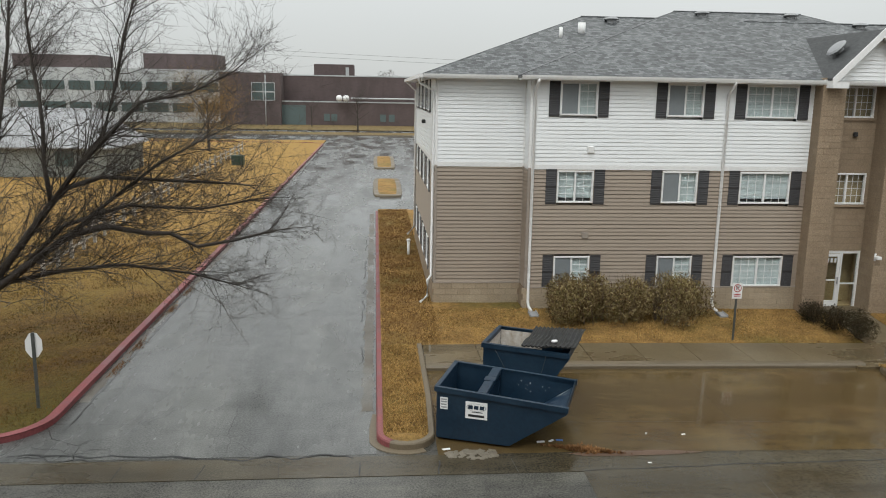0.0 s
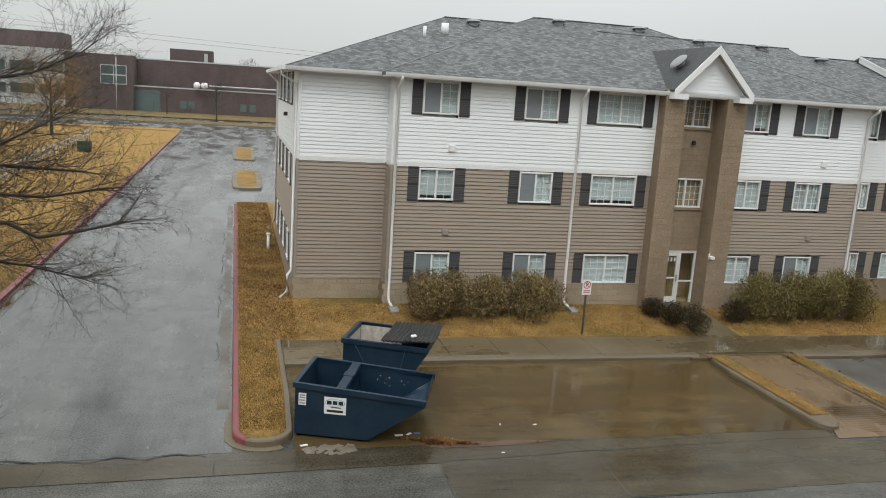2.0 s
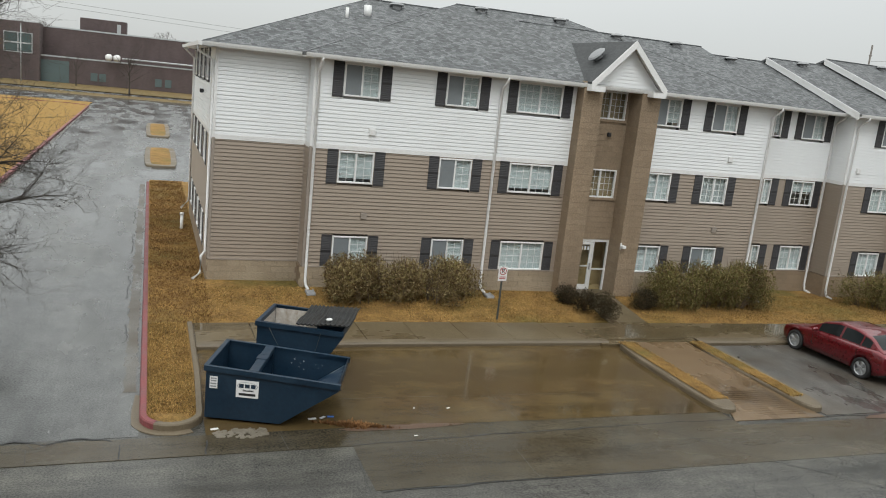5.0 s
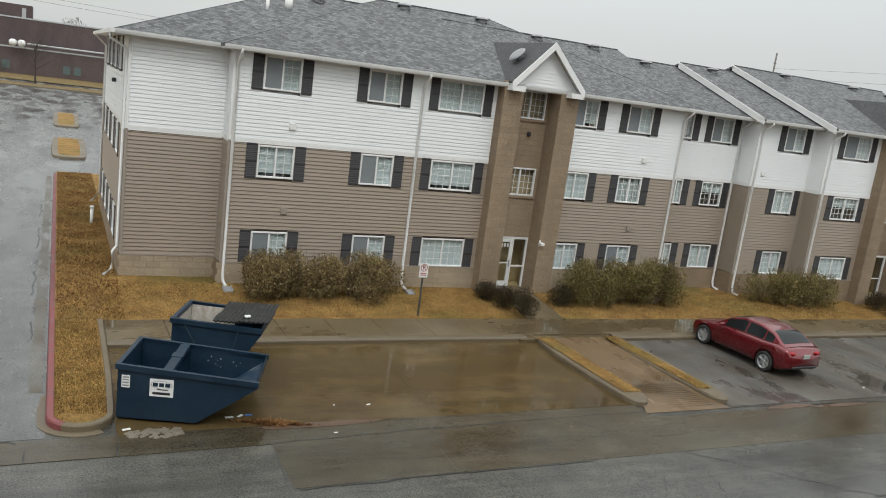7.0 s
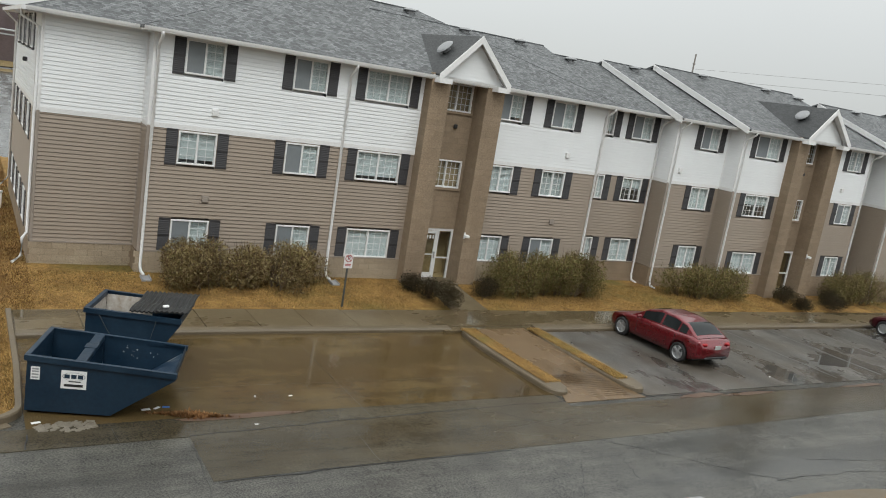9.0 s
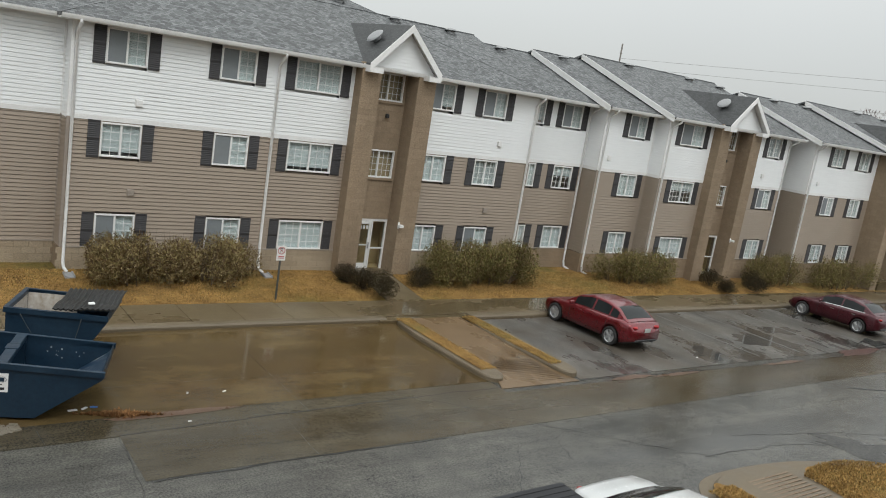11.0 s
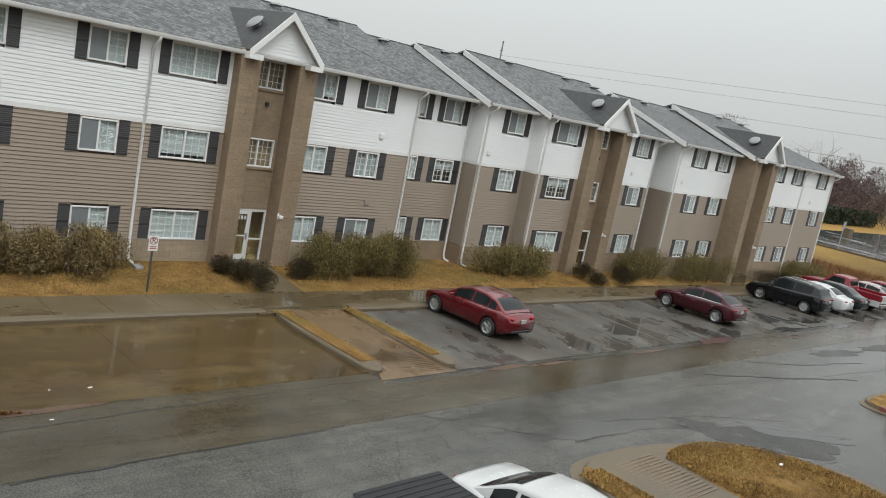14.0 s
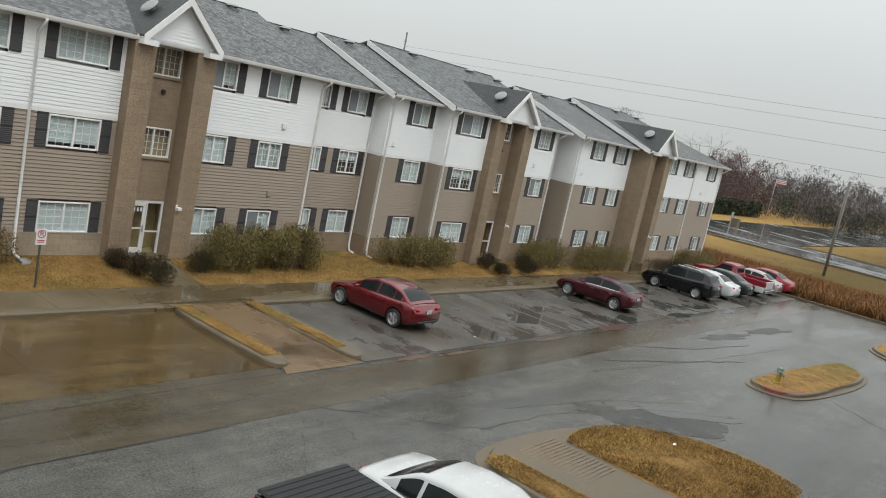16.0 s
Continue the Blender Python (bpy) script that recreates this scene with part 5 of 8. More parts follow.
def roof_vent(x, y, z, r=0.3):
    v, f = [], []
    tube_verts([(x, y, z - 0.12), (x, y, z + 0.1)], [r * 0.6, r * 0.6], 12, v, f)
    tube_verts([(x, y, z + 0.08), (x, y, z + 0.11), (x, y, z + 0.17), (x, y, z + 0.2)], [r * 0.9, r, r * 0.75, r * 0.25], 14, v, f)
    mesh_ob("roof_vent", v, f, M_VENTLIGHT, apt, "pale grey domed roof vent", smooth=False)


def roof_z(yf, y):
    return EAVE + SLOPE * (y - yf + OVER)


for x, yf, y in ((9.0, 25.85, 31.3), (12.6, 25.1, 31.4), (16.2, 25.1, 31.4), (18.4, 25.1, 30.3), (21.4, 25.1, 30.35), (24.3, 25.85, 30.2), (28.1, 25.1, 29.9), (33.0, 24.3, 30.0), (38.0, 24.3, 29.9), (40.5, 24.3, 29.6), (44.0, 23.5, 28.2), (47.6, 23.5, 28.2), (53.8, 22.6, 28.2), (57, 22.6, 28.0)):
    roof_vent(x, y, roof_z(yf, y))
def slope_vent(x, y, z, rise):
    """A flat oval vent lying on a gable slope that climbs by rise for each metre east."""
    up_ = Vector((-rise, 0, 1)).normalized()
    v, f = [], []
    at = [Vector((x, y, z)) + up_ * h for h in (-0.08, 0.12, 0.13, 0.17, 0.22, 0.24)]
    tube_verts(at, [0.16, 0.16, 0.31, 0.34, 0.27, 0.1], 16, v, f)
    mesh_ob("gable_vent", v, f, M_VENTLIGHT, apt, "pale grey oval vent on the gable")


for gx0, gx1, gy in ((13.95, 17.08, 25.55), (33.5, 36.85, 24.75), (48.4, 51.6, 23.05)):
    half = (gx1 - gx0) / 2 - 0.08
    k = (9.28 - EAVE - 0.06) / half
    slope_vent((gx0 + gx1) / 2 - 0.62, gy, 9.28 - k * 0.62, k)
for x, y in ((6.6, 29.3), (7.5, 29.9)):
    z = roof_z(25.85, y)
    pipe("vent_pipe", [(x, y, z - 0.1), (x, y, z + 0.35)], 0.06 if x < 7 else 0.14, M_TRIM, apt, "white vent pipe", 10)


# blocks of the first entrance bay and of the nearest footings
for px0, px1 in ((13.95, 14.73), (16.30, 17.08)):
    for c in range(39):
        z = 0.0 + c * 0.2
        cutx = [0, 0.39, 0.78] if c % 2 == 0 else [0, 0.2, 0.585, 0.78]
        for a, b in zip(cutx, cutx[1:]):
            block(b - a, 0.5, 0.2, pose(px0 + a, 24.592, z))
for fx0, fx1, fy in ((1.9, 4.75, 25.85), (4.75, 13.95, 25.1), (17.1, 22.6, 25.1)):
    for c in range(4):
        x = fx0 - (0.2 if c % 2 else 0)
        while x < fx1 - 0.05:
            a, b = max(fx0 - 0.05, x), min(fx1, x + 0.4)
            if b - a > 0.05:
                block(round(b - a, 2), 0.04, 0.2, pose(a, fy - 0.062, 0.17 + c * 0.2), M_FOOTSKYLIT)
            x += 0.4
# ---------- cars ----------
M_CARGLASS = paint("dark_car_glass", (0.012, 0.015, 0.016), 0.08, 0.0)
M_CARGLASS.node_tree.nodes["Principled BSDF"].inputs["IOR"].default_value = 1.3
M_TAIL = paint("red_tail_light", (0.3, 0.010, 0.014), 0.15)
M_TAIL_ON = glow("lit_tail_light", (0.3, 0.004, 0.008), 0.05)
M_LAMP = paint("clear_headlight", (0.6, 0.62, 0.62), 0.1)
M_RIM = mottled("alloy_rim", (0.42, 0.43, 0.44), (0.6, 0.61, 0.62), 4, 30, (0.25, 0.4), metal=0.75, bump=0.05)
M_PLATE = mottled("plate_white", (0.3, 0.32, 0.31), (0.5, 0.52, 0.5), 8, 40, (0.4, 0.5))
M_CHROME = mottled("bright_trim", (0.5, 0.5, 0.5), (0.66, 0.66, 0.66), 6, 30, (0.12, 0.25), metal=0.9, bump=0.02)


def lathe(bm, prof, seg=22, axis_y=True):
    rings = []
    for r, off in prof:
        rings.append([bm.verts.new((r * math.cos(2 * math.pi * i / seg), off, r * math.sin(2 * math.pi * i / seg))) for i in range(seg)])
    for a, b in zip(rings, rings[1:]):
        for i in range(seg):
            j = (i + 1) % seg
            bm.faces.new((a[i], a[j], b[j], b[i]))
    return rings


WHEEL = {}


def wheel_meshes(r):
    if r in WHEEL:
        return WHEEL[r]
    bm = bmesh.new()
    lathe(bm, [(r * 0.66, -0.08), (r * 0.7, -0.1), (r * 0.9, -0.105), (r * 0.98, -0.085), (r, -0.05), (r, 0.05), (r * 0.98, 0.085), (r * 0.9, 0.1), (r * 0.66, 0.08)])
    tyre = part("tyre", bm, M_RUBBER, smooth=True)
    bm = bmesh.new()
    rr = lathe(bm, [(r * 0.7, -0.085), (r * 0.66, -0.095), (r * 0.61, -0.08), (r * 0.6, 0.02), (r * 0.1, 0.03)])
    bm.faces.new(rr[-1])
    for i in range(5):
        for d in (-9, 9):
            box(bm, 0.03, r * 0.63, -0.088, -0.06, -0.018, 0.018, bevel=0.006, m=pose(0, 0, 0, 0, i * 72 + d, 0))
    lathe(bm, [(0.001, -0.095), (0.05, -0.095), (0.065, -0.06)], 10)
    rim = part("rim", bm, M_RIM)
    out = (tyre.data, rim.data)
    bpy.data.objects.remove(tyre)
    bpy.data.objects.remove(rim)
    WHEEL[r] = out
    return out


def lerp_list(pts, x):
    if x <= pts[0][0]:
        return pts[0][1]
    for (a, va), (b, vb) in zip(pts, pts[1:]):
        if x <= b:
            t = (x - a) / (b - a)
            t2 = t * t * (3 - 2 * t)
            return va + (vb - va) * (0.5 * t + 0.5 * t2)
    return pts[-1][1]


def car(name, m, colour, label, L=4.5, W=1.8, wheel_r=0.325, wb=(0.95, 3.6), belt=((0, 0.80), (0.08, 0.98), (0.5, 1.04), (1.2, 0.98), (3.1, 0.93), (3.6, 0.88), (4.25, 0.72), (4.5, 0.52)),
        roof_line=((0.45, 1.02), (1.15, 1.36), (1.7, 1.46), (2.4, 1.455), (2.85, 1.33), (3.45, 0.93)), glass_side=((1.05, 1.95), (2.03, 2.95)), rear_glass=(0.62, 1.18), front_glass=(2.75, 3.35), lit=False, lower=None, rails=False, chrome=False):
    """A car along local y, its nose at +y; the origin is on the ground at the middle of its rear."""
    c = tagged(empty(name, m), label, "car")
    w = W / 2
    lo, arch = 0.24, wheel_r + 0.055
    ys = sorted({round(L * i / 60, 3) for i in range(61)} | {round(b + arch * math.cos(math.pi * k / 16), 3) for b in wb for k in range(17)})
    v, f, rows_ = [], [], []
    plan = ((0, 0.80), (0.12, 0.93), (0.5, 0.985), (1.2, 1.0), (3.2, 1.0), (L - 0.6, 0.965), (L - 0.2, 0.86), (L, 0.66))
    for y in ys:
        h, hw = lerp_list(belt, y), w * lerp_list(plan, y)
        bs = lo
        for b in wb:
            if abs(y - b) < arch:
                bs = max(bs, wheel_r + math.sqrt(max(0, arch ** 2 - (y - b) ** 2)))
        lift = 0.12 * max(0, 1 - y / 0.35) + 0.06 * max(0, (y - L + 0.35) / 0.35)
        bs = max(bs, lo + lift)
        ring = [(0, lo + lift), (hw * 0.74, lo + lift), (hw * 0.955, bs), (hw * 0.99, max(bs + 0.015, 0.42)), (hw, max(bs + 0.03, min(0.62, h - 0.16))), (hw * 0.985, h - 0.10), (hw * 0.955, h - 0.035), (hw * 0.87, h), (hw * 0.4, h + 0.022), (0, h + 0.028)]
        rows_.append(len(v))
        for x, z in ring:
            v.append((x, y, z))
        for x, z in ring[1:-1]:
            v.append((-x, y, z))
    n = 10
    for a, b in zip(rows_, rows_[1:]):
        R = [a + i for i in range(n)]
        R2 = [b + i for i in range(n)]
        Lf = [a] + [a + n + i for i in range(n - 2)] + [a + n - 1]
        L2 = [b] + [b + n + i for i in range(n - 2)] + [b + n - 1]
        for i in range(n - 1):
            f.append((R[i], R[i + 1], R2[i + 1], R2[i]))
            f.append((Lf[i + 1], Lf[i], L2[i], L2[i + 1]))
    caps = []
    for a, rev, dy in ((rows_[0], False, -0.05), (rows_[-1], True, 0.05)):
        loop = [a + i for i in range(n)] + [a + n + i for i in reversed(range(n - 2))]
        mid = Vector((0, v[a][1], sum(v[i][2] for i in loop) / len(loop)))
        rim_ = []
        for i in loop:
            p = Vector(v[i])
            q = mid + (p - mid) * 0.93
            rim_.append(len(v))
            v.append((q.x, q.y + dy, q.z))
        for i in range(len(loop)):
            j = (i + 1) % len(loop)
            q = (loop[i], rim_[i], rim_[j], loop[j])
            f.append(q if not rev else q[::-1])
        hub = len(v)
        v.append((mid.x, mid.y + dy * 1.3, mid.z))
        for i in range(len(loop)):
            j = (i + 1) % len(loop)
            q = (rim_[i], hub, rim_[j])
            f.append(q if not rev else q[::-1])
    body = mesh_ob("body", v, f, colour, c, smooth=True)
    bm = bmesh.new()
    bm.from_mesh(body.data)
    bmesh.ops.recalc_face_normals(bm, faces=bm.faces)
    bm.to_mesh(body.data)
    bm.free()
    # greenhouse
    y0, y1 = roof_line[0][0], roof_line[-1][0]

    def top(y):
        return lerp_list(roof_line, y)

    def base(y):
        return lerp_list(belt, y) - 0.01

    def wide(y, t):
        wb_, wr_ = w * 0.885 * lerp_list(plan, y), w * 0.66
        return wb_ + (wr_ - wb_) * t * max(0.0, min(1, (top(y) - base(y)) / 0.42))

    v, f = [], []
    gy = [y0 + (y1 - y0) * i / 36 for i in range(37)]
    ts = (0, 0.35, 0.7, 0.88, 0.97)
    for y in gy:
        row = []
        for t in ts:
            row.append((wide(y, t), y, base(y) + (top(y) - base(y)) * t))
        row += [(wide(y, 1) * 0.86, y, top(y) + 0.012), (wide(y, 1) * 0.4, y, top(y) + 0.028), (0, y, top(y) + 0.032)]
        v += row + [(-x, yy, z) for x, yy, z in row[:-1]]
    k = 15
    for i in range(36):
        a, b = i * k, (i + 1) * k
        for j in range(7):
            f.append((a + j, a + j + 1, b + j + 1, b + j))
        Lf = [8, 9, 10, 11, 12, 13, 14, 7]
        for j in range(7):
            f.append((a + Lf[j + 1], a + Lf[j], b + Lf[j], b + Lf[j + 1]))
    mesh_ob("cabin", v, f, colour, c, smooth=True)

    def side_panel(nm, ya, yb, t0, t1, off, sgn, mat_):
        vv, ff = [], []
        steps = 10
        for i in range(steps + 1):
            y = ya + (yb - ya) * i / steps
            for t in (t0, (t0 + t1) / 2, t1):
                vv.append((sgn * (wide(y, t) + off), y, base(y) + (top(y) - base(y)) * t))
        for i in range(steps):
            for j in range(2):
                q = (i * 3 + j, i * 3 + j + 1, (i + 1) * 3 + j + 1, (i + 1) * 3 + j)
                ff.append(q if sgn > 0 else q[::-1])
        return mesh_ob(nm, vv, ff, mat_, c, smooth=True)

    for sgn in (-1, 1):
        for ya, yb in glass_side:
            side_panel("side_window", ya, yb, 0.1, 0.84, 0.006, sgn, M_CARGLASS)
        if chrome:
            side_panel("window_trim", glass_side[0][0] - 0.1, glass_side[-1][1] + 0.1, 0.04, 0.1, 0.009, sgn, M_CHROME)
    for nm, (ya, yb) in (("rear_window", rear_glass), ("windscreen", front_glass)):
        vv, ff = [], []
        for i in range(7):
            y = ya + (yb - ya) * i / 6
            for j in range(7):
                x = -1 + j / 3
                vv.append((x * wide(y, 1) * 0.84, y, top(y) + 0.04 - 0.024 * x * x))
        for i in range(6):
            for j in range(6):
                ff.append((i * 7 + j, i * 7 + j + 1, (i + 1) * 7 + j + 1, (i + 1) * 7 + j))
        mesh_ob(nm, vv, ff, M_CARGLASS, c, smooth=True)
    # lamps, plate, bumper
    zb = lerp_list(belt, 0.1)
    for sgn in (-1, 1):
        bm = bmesh.new()
        box(bm, -0.2, 0.18, -0.05, 0.14, -0.045, 0.045, bevel=0.03, m=pose(sgn * w * 0.72, 0.075, zb - 0.11, 0, 0, sgn * 42))
        part("tail_light", bm, M_TAIL_ON if lit else M_TAIL, c, "red tail light")
        bm = bmesh.new()
        box(bm, -0.17, 0.17, -0.1, 0.03, -0.05, 0.05, bevel=0.025, m=pose(sgn * w * 0.66, L - 0.2, 0.6, 0, 0, -sgn * 30))
        part("headlight", bm, M_LAMP, c, "clear headlight")
        bm = bmesh.new()
        box(bm, -0.11, 0.11, -0.05, 0.05, -0.06, 0.06, bevel=0.03, m=pose(sgn * (w + 0.05), y1 - 0.45, base(y1 - 0.45) + 0.07))
        part("wing_mirror", bm, colour, c)
        for hy in (glass_side[0][0] + 0.25, glass_side[-1][0] + 0.2):
            boxes("door_handle", [(sgn * w * 0.985 - 0.012, sgn * w * 0.985 + 0.012, hy, hy + 0.17, base(hy) - 0.16, base(hy) - 0.13)], M_CHROME if chrome else colour, c)
        for sy in (glass_side[0][1] + 0.04, glass_side[-1][1] + 0.1):
            boxes("door_seam", [(sgn * (w - 0.002) - 0.003, sgn * (w - 0.002) + 0.003, sy - 0.006, sy + 0.006, 0.4, base(sy) - 0.1)], M_BLACK, c)
        if rails:
            v2, f2 = [], []
            tube_verts([(sgn * w * 0.6, 1.0, 1.62), (sgn * w * 0.6, 1.1, 1.69), (sgn * w * 0.6, 2.5, 1.7), (sgn * w * 0.6, 2.6, 1.63)], [0.02] * 4, 6, v2, f2)
            mesh_ob("roof_rail", v2, f2, M_CHROME, c)
    boxes("bumper", [(-w * 0.62, w * 0.62, -0.075, 0.12, 0.34, 0.42)], M_BLACK if lower is None else lower, c, bevel=0.02)
    boxes("number_plate", [(-0.14, 0.14, -0.082, -0.06, zb - 0.26, zb - 0.13)], M_PLATE, c, "plain pale number plate", bevel=0.004)
    boxes("exhaust", [(0.42, 0.5, -0.01, 0.15, 0.27, 0.33)], M_METAL, c, bevel=0.01)
    ty, ri = wheel_meshes(wheel_r)
    for b in wb:
        for sgn in (-1, 1):
            mm = pose(sgn * (w - 0.105), b, wheel_r, 0, 0, 90 if sgn > 0 else -90)
            t = share("wheel", ty, c, mm)
            share("rim", ri, t)
    boxes("underbody", [(-w * 0.75, w * 0.75, 0.3, L - 0.3, 0.2, 0.45)], M_BLACK, c)
    return c


P_RED = paint("metallic_cherry_red", (0.14, 0.002, 0.008), 0.3, 1.0, 0.5, 0.04)
P_MAROON = paint("maroon_paint", (0.055, 0.005, 0.011), 0.3, 0.35, 0.3)
P_BLACK = paint("black_car_paint", (0.005, 0.006, 0.008), 0.1, 0.0)
P_WHITE = paint("white_car_paint", (0.5, 0.51, 0.51), 0.22, 0.5, 0.0, 0.04)
P_DARK = paint("dark_grey_green_paint", (0.014, 0.02, 0.02), 0.14, 0.0, 0.3)
P_SILVER = paint("rosy_silver_paint", (0.34, 0.28, 0.28), 0.25, 1.0, 0.5)
P_BRIGHT = paint("bright_red_paint", (0.22, 0.012, 0.024), 0.3, 0.35)
SUV = dict(L=4.65, W=1.84, wheel_r=0.345, wb=(0.95, 3.62), belt=((0, 0.9), (0.06, 1.1), (0.5, 1.14), (1.4, 1.08), (3.2, 1.02), (3.6, 0.98), (4.35, 0.84), (4.65, 0.6)), roof_line=((0.12, 1.1), (0.45, 1.5), (0.95, 1.63), (2.4, 1.66), (2.85, 1.52), (3.5, 1.02)), glass_side=((0.75, 1.75), (1.83, 2.85)), rear_glass=(0.2, 0.48), front_glass=(2.8, 3.38))
SALOON = dict(L=4.2, wb=(0.78, 3.40), belt=((0, 0.76), (0.08, 0.93), (0.4, 0.985), (1.0, 0.94), (2.9, 0.88), (3.4, 0.83), (4.0, 0.68), (4.2, 0.5)), roof_line=((0.2, 0.96), (0.85, 1.27), (1.35, 1.37), (1.95, 1.37), (2.45, 1.24), (3.05, 0.88)), rear_glass=(0.34, 0.88), front_glass=(2.33, 2.95))
car("parked_car", pose(21.1, 16.2, 0.004, 0, 0, 1), P_RED, "cherry red four-door saloon parked nose to the kerb", lit=True, W=1.76, glass_side=((0.66, 0.98), (1.04, 1.72), (1.8, 2.6)), **SALOON)
car("parked_car", pose(36.45, 15.55, 0.004, 0, 0, 1), P_MAROON, "maroon saloon with chrome window trim on wet stalls", chrome=True, W=1.76, glass_side=((0.72, 1.66), (1.74, 2.6)), **SALOON)
car("parked_suv", pose(48.1, 15.75, 0.004), P_BLACK, "black estate-like sport utility with silver roof rails", rails=True, **SUV)
car("parked_car", pose(51.2, 15.6, 0.004, 0, 0, -1), P_WHITE, "white saloon parked beside the black car", chrome=True)
car("parked_car", pose(54.0, 15.6, 0.004), P_DARK, "dark green-grey saloon in the row", L=4.7)
car("parked_car", pose(60.0, 15.4, 0.004), P_SILVER, "dull rosy silver saloon in the row")
car("parked_car", pose(63.0, 15.35, 0.004, 0, 0, -1), P_BRIGHT, "bright red coupe at the end of the row", L=4.5)
car("parked_car", pose(10.8, 8.5, 0.0, 0, 0, 180), P_WHITE, "white saloon with black glass and chrome window trim", chrome=True, L=4.75, roof_line=((0.55, 1.02), (1.35, 1.4), (1.9, 1.47), (2.5, 1.46), (2.95, 1.33), (3.6, 0.93)), rear_glass=(0.62, 1.36), front_glass=(2.85, 3.5), glass_side=((0.98, 1.42), (1.5, 2.15), (2.23, 3.05)))


def pickup(m, upper, lower, label, cover=None):
    """A pickup truck with an open or covered bed, nose at +y."""
    t = tagged(empty("pickup_truck", m), label, "pickup truck")
    W, L = 1.92, 5.3
    w = W / 2
    for sgn in (-1, 1):
        boxes("bed_side", [(min(sgn * w, sgn * (w - 0.07)), max(sgn * w, sgn * (w - 0.07)), 0.03, 2.05, 0.82, 1.22)], upper, t, bevel=0.02)
        for a, b in ((0.03, 0.62), (1.43, 2.05)):
            boxes("bed_skirt", [(min(sgn * w, sgn * (w - 0.07)), max(sgn * w, sgn * (w - 0.07)), a, b, 0.42, 0.815)], lower, t, bevel=0.02)
        boxes("tail_light", [(sgn * (w - 0.09) - 0.07, sgn * (w - 0.09) + 0.07, -0.02, 0.03, 0.85, 1.15)], M_TAIL, t, "red tail light", bevel=0.01)
    boxes("bed_floor", [(-w + 0.07, w - 0.07, 0.06, 2.05, 0.62, 0.7)], M_BLACK, t)
    tg = boxes("tailgate", [(-w + 0.16, w - 0.16, -0.01, 0.06, 0.68, 1.2)], lower, t, bevel=0.015)
    boxes("number_plate", [(-0.16, 0.16, -0.1, -0.085, 0.45, 0.6)], M_PLATE, t, "plain pale number plate")
    boxes("bumper", [(-w, w, -0.14, 0.0, 0.42, 0.64)], M_CHROME, t, bevel=0.03)
    if cover:
        cv = boxes("bed_cover", [(-w + 0.03, w - 0.03, 0.02, 2.06, 1.225, 1.3)], cover, t, "black ribbed soft bed cover", bevel=0.035)
        for i in range(13):
            y = 0.14 + i * 0.145
            boxes("cover_rib", [(-w + 0.08, w - 0.08, y, y + 0.03, 1.3, 1.312)], cover, cv, bevel=0.005)
    bm = bmesh.new()
    prof = ((2.1, 0.42), (2.1, 1.2), (2.25, 1.72), (2.6, 1.78), (3.3, 1.76), (3.85, 1.18), (5.1, 1.1), (5.28, 0.9), (5.3, 0.45), (4.75, 0.42), (4.7, 0.75), (4.4, 0.92), (4.1, 0.75), (4.05, 0.42))
    rings = []
    for x, s in ((-w, 1.0), (-w * 0.97, 1.0), (w * 0.97, 1.0), (w, 1.0)):
        ring = []
        for y, z in prof:
            xx = x * (1 - 0.22 * max(0, (z - 1.2) / 0.55))
            ring.append(bm.verts.new((xx, y, z)))
        rings.append(ring)
    for a, b in zip(rings, rings[1:]):
        for i in range(len(prof)):
            j = (i + 1) % len(prof)
            bm.faces.new((a[i], a[j], b[j], b[i]))
    bm.faces.new(rings[0])
    bm.faces.new(list(reversed(rings[-1])))
    part("cab", bm, upper, t)
    for sgn in (-1, 1):
        x0, x1 = sgn * w * 0.965, sgn * w * 0.83
        mesh_ob("side_window", [(x0 + sgn * 0.012, 2.45, 1.24), (x0 + sgn * 0.012, 3.62, 1.24), (x1 + sgn * 0.012, 3.25, 1.66), (x1 + sgn * 0.012, 2.5, 1.66)], [(0, 1, 2, 3)], M_CARGLASS, t)
    boxes("rear_window", [(-w * 0.62, w * 0.62, 2.12, 2.16, 1.28, 1.62)], M_CARGLASS, t)
    ty, ri = wheel_meshes(0.36)
    for b in (1.02, 4.4):
        for sgn in (-1, 1):
            q = share("wheel", ty, t, pose(sgn * (w - 0.1), b, 0.36, 0, 0, 90 if sgn > 0 else -90))
            share("rim", ri, q)
    return t


M_COVER = mottled("black_vinyl_cover", (0.012, 0.013, 0.015), (0.026, 0.027, 0.03), 2, 40, (0.75, 0.9), bump=0.4)
pickup(pose(57.0, 15.3, 0.004, 0, 0, -1), P_BRIGHT, P_WHITE, "old red and white pickup truck with an open bed")
pickup(pose(8.5, 8.25, 0.0, 0, 0, 180), P_BLACK, P_BLACK, "black pickup truck with a ribbed soft bed cover", M_COVER)

# ---------- dumpsters ----------
M_BLUE = mottled("chipped_navy_paint", (0.003, 0.014, 0.030), (0.008, 0.029, 0.054), 1.6, 14, (0.3, 0.6), bump=0.2)
M_RUSTIN = mottled("rust_streaked_white", (0.34, 0.27, 0.2), (0.62, 0.6, 0.56), 2.2, 12, (0.5, 0.8), stretch=(3, 3, 0.6))
M_SCRAPE = mottled("scraped_paint", (0.25, 0.26, 0.26), (0.45, 0.46, 0.46), 9, 40, (0.5, 0.7))
M_CARDBLUE = mottled("blue_bag", (0.02, 0.1, 0.36), (0.05, 0.18, 0.5), 6, 30, (0.3, 0.5))


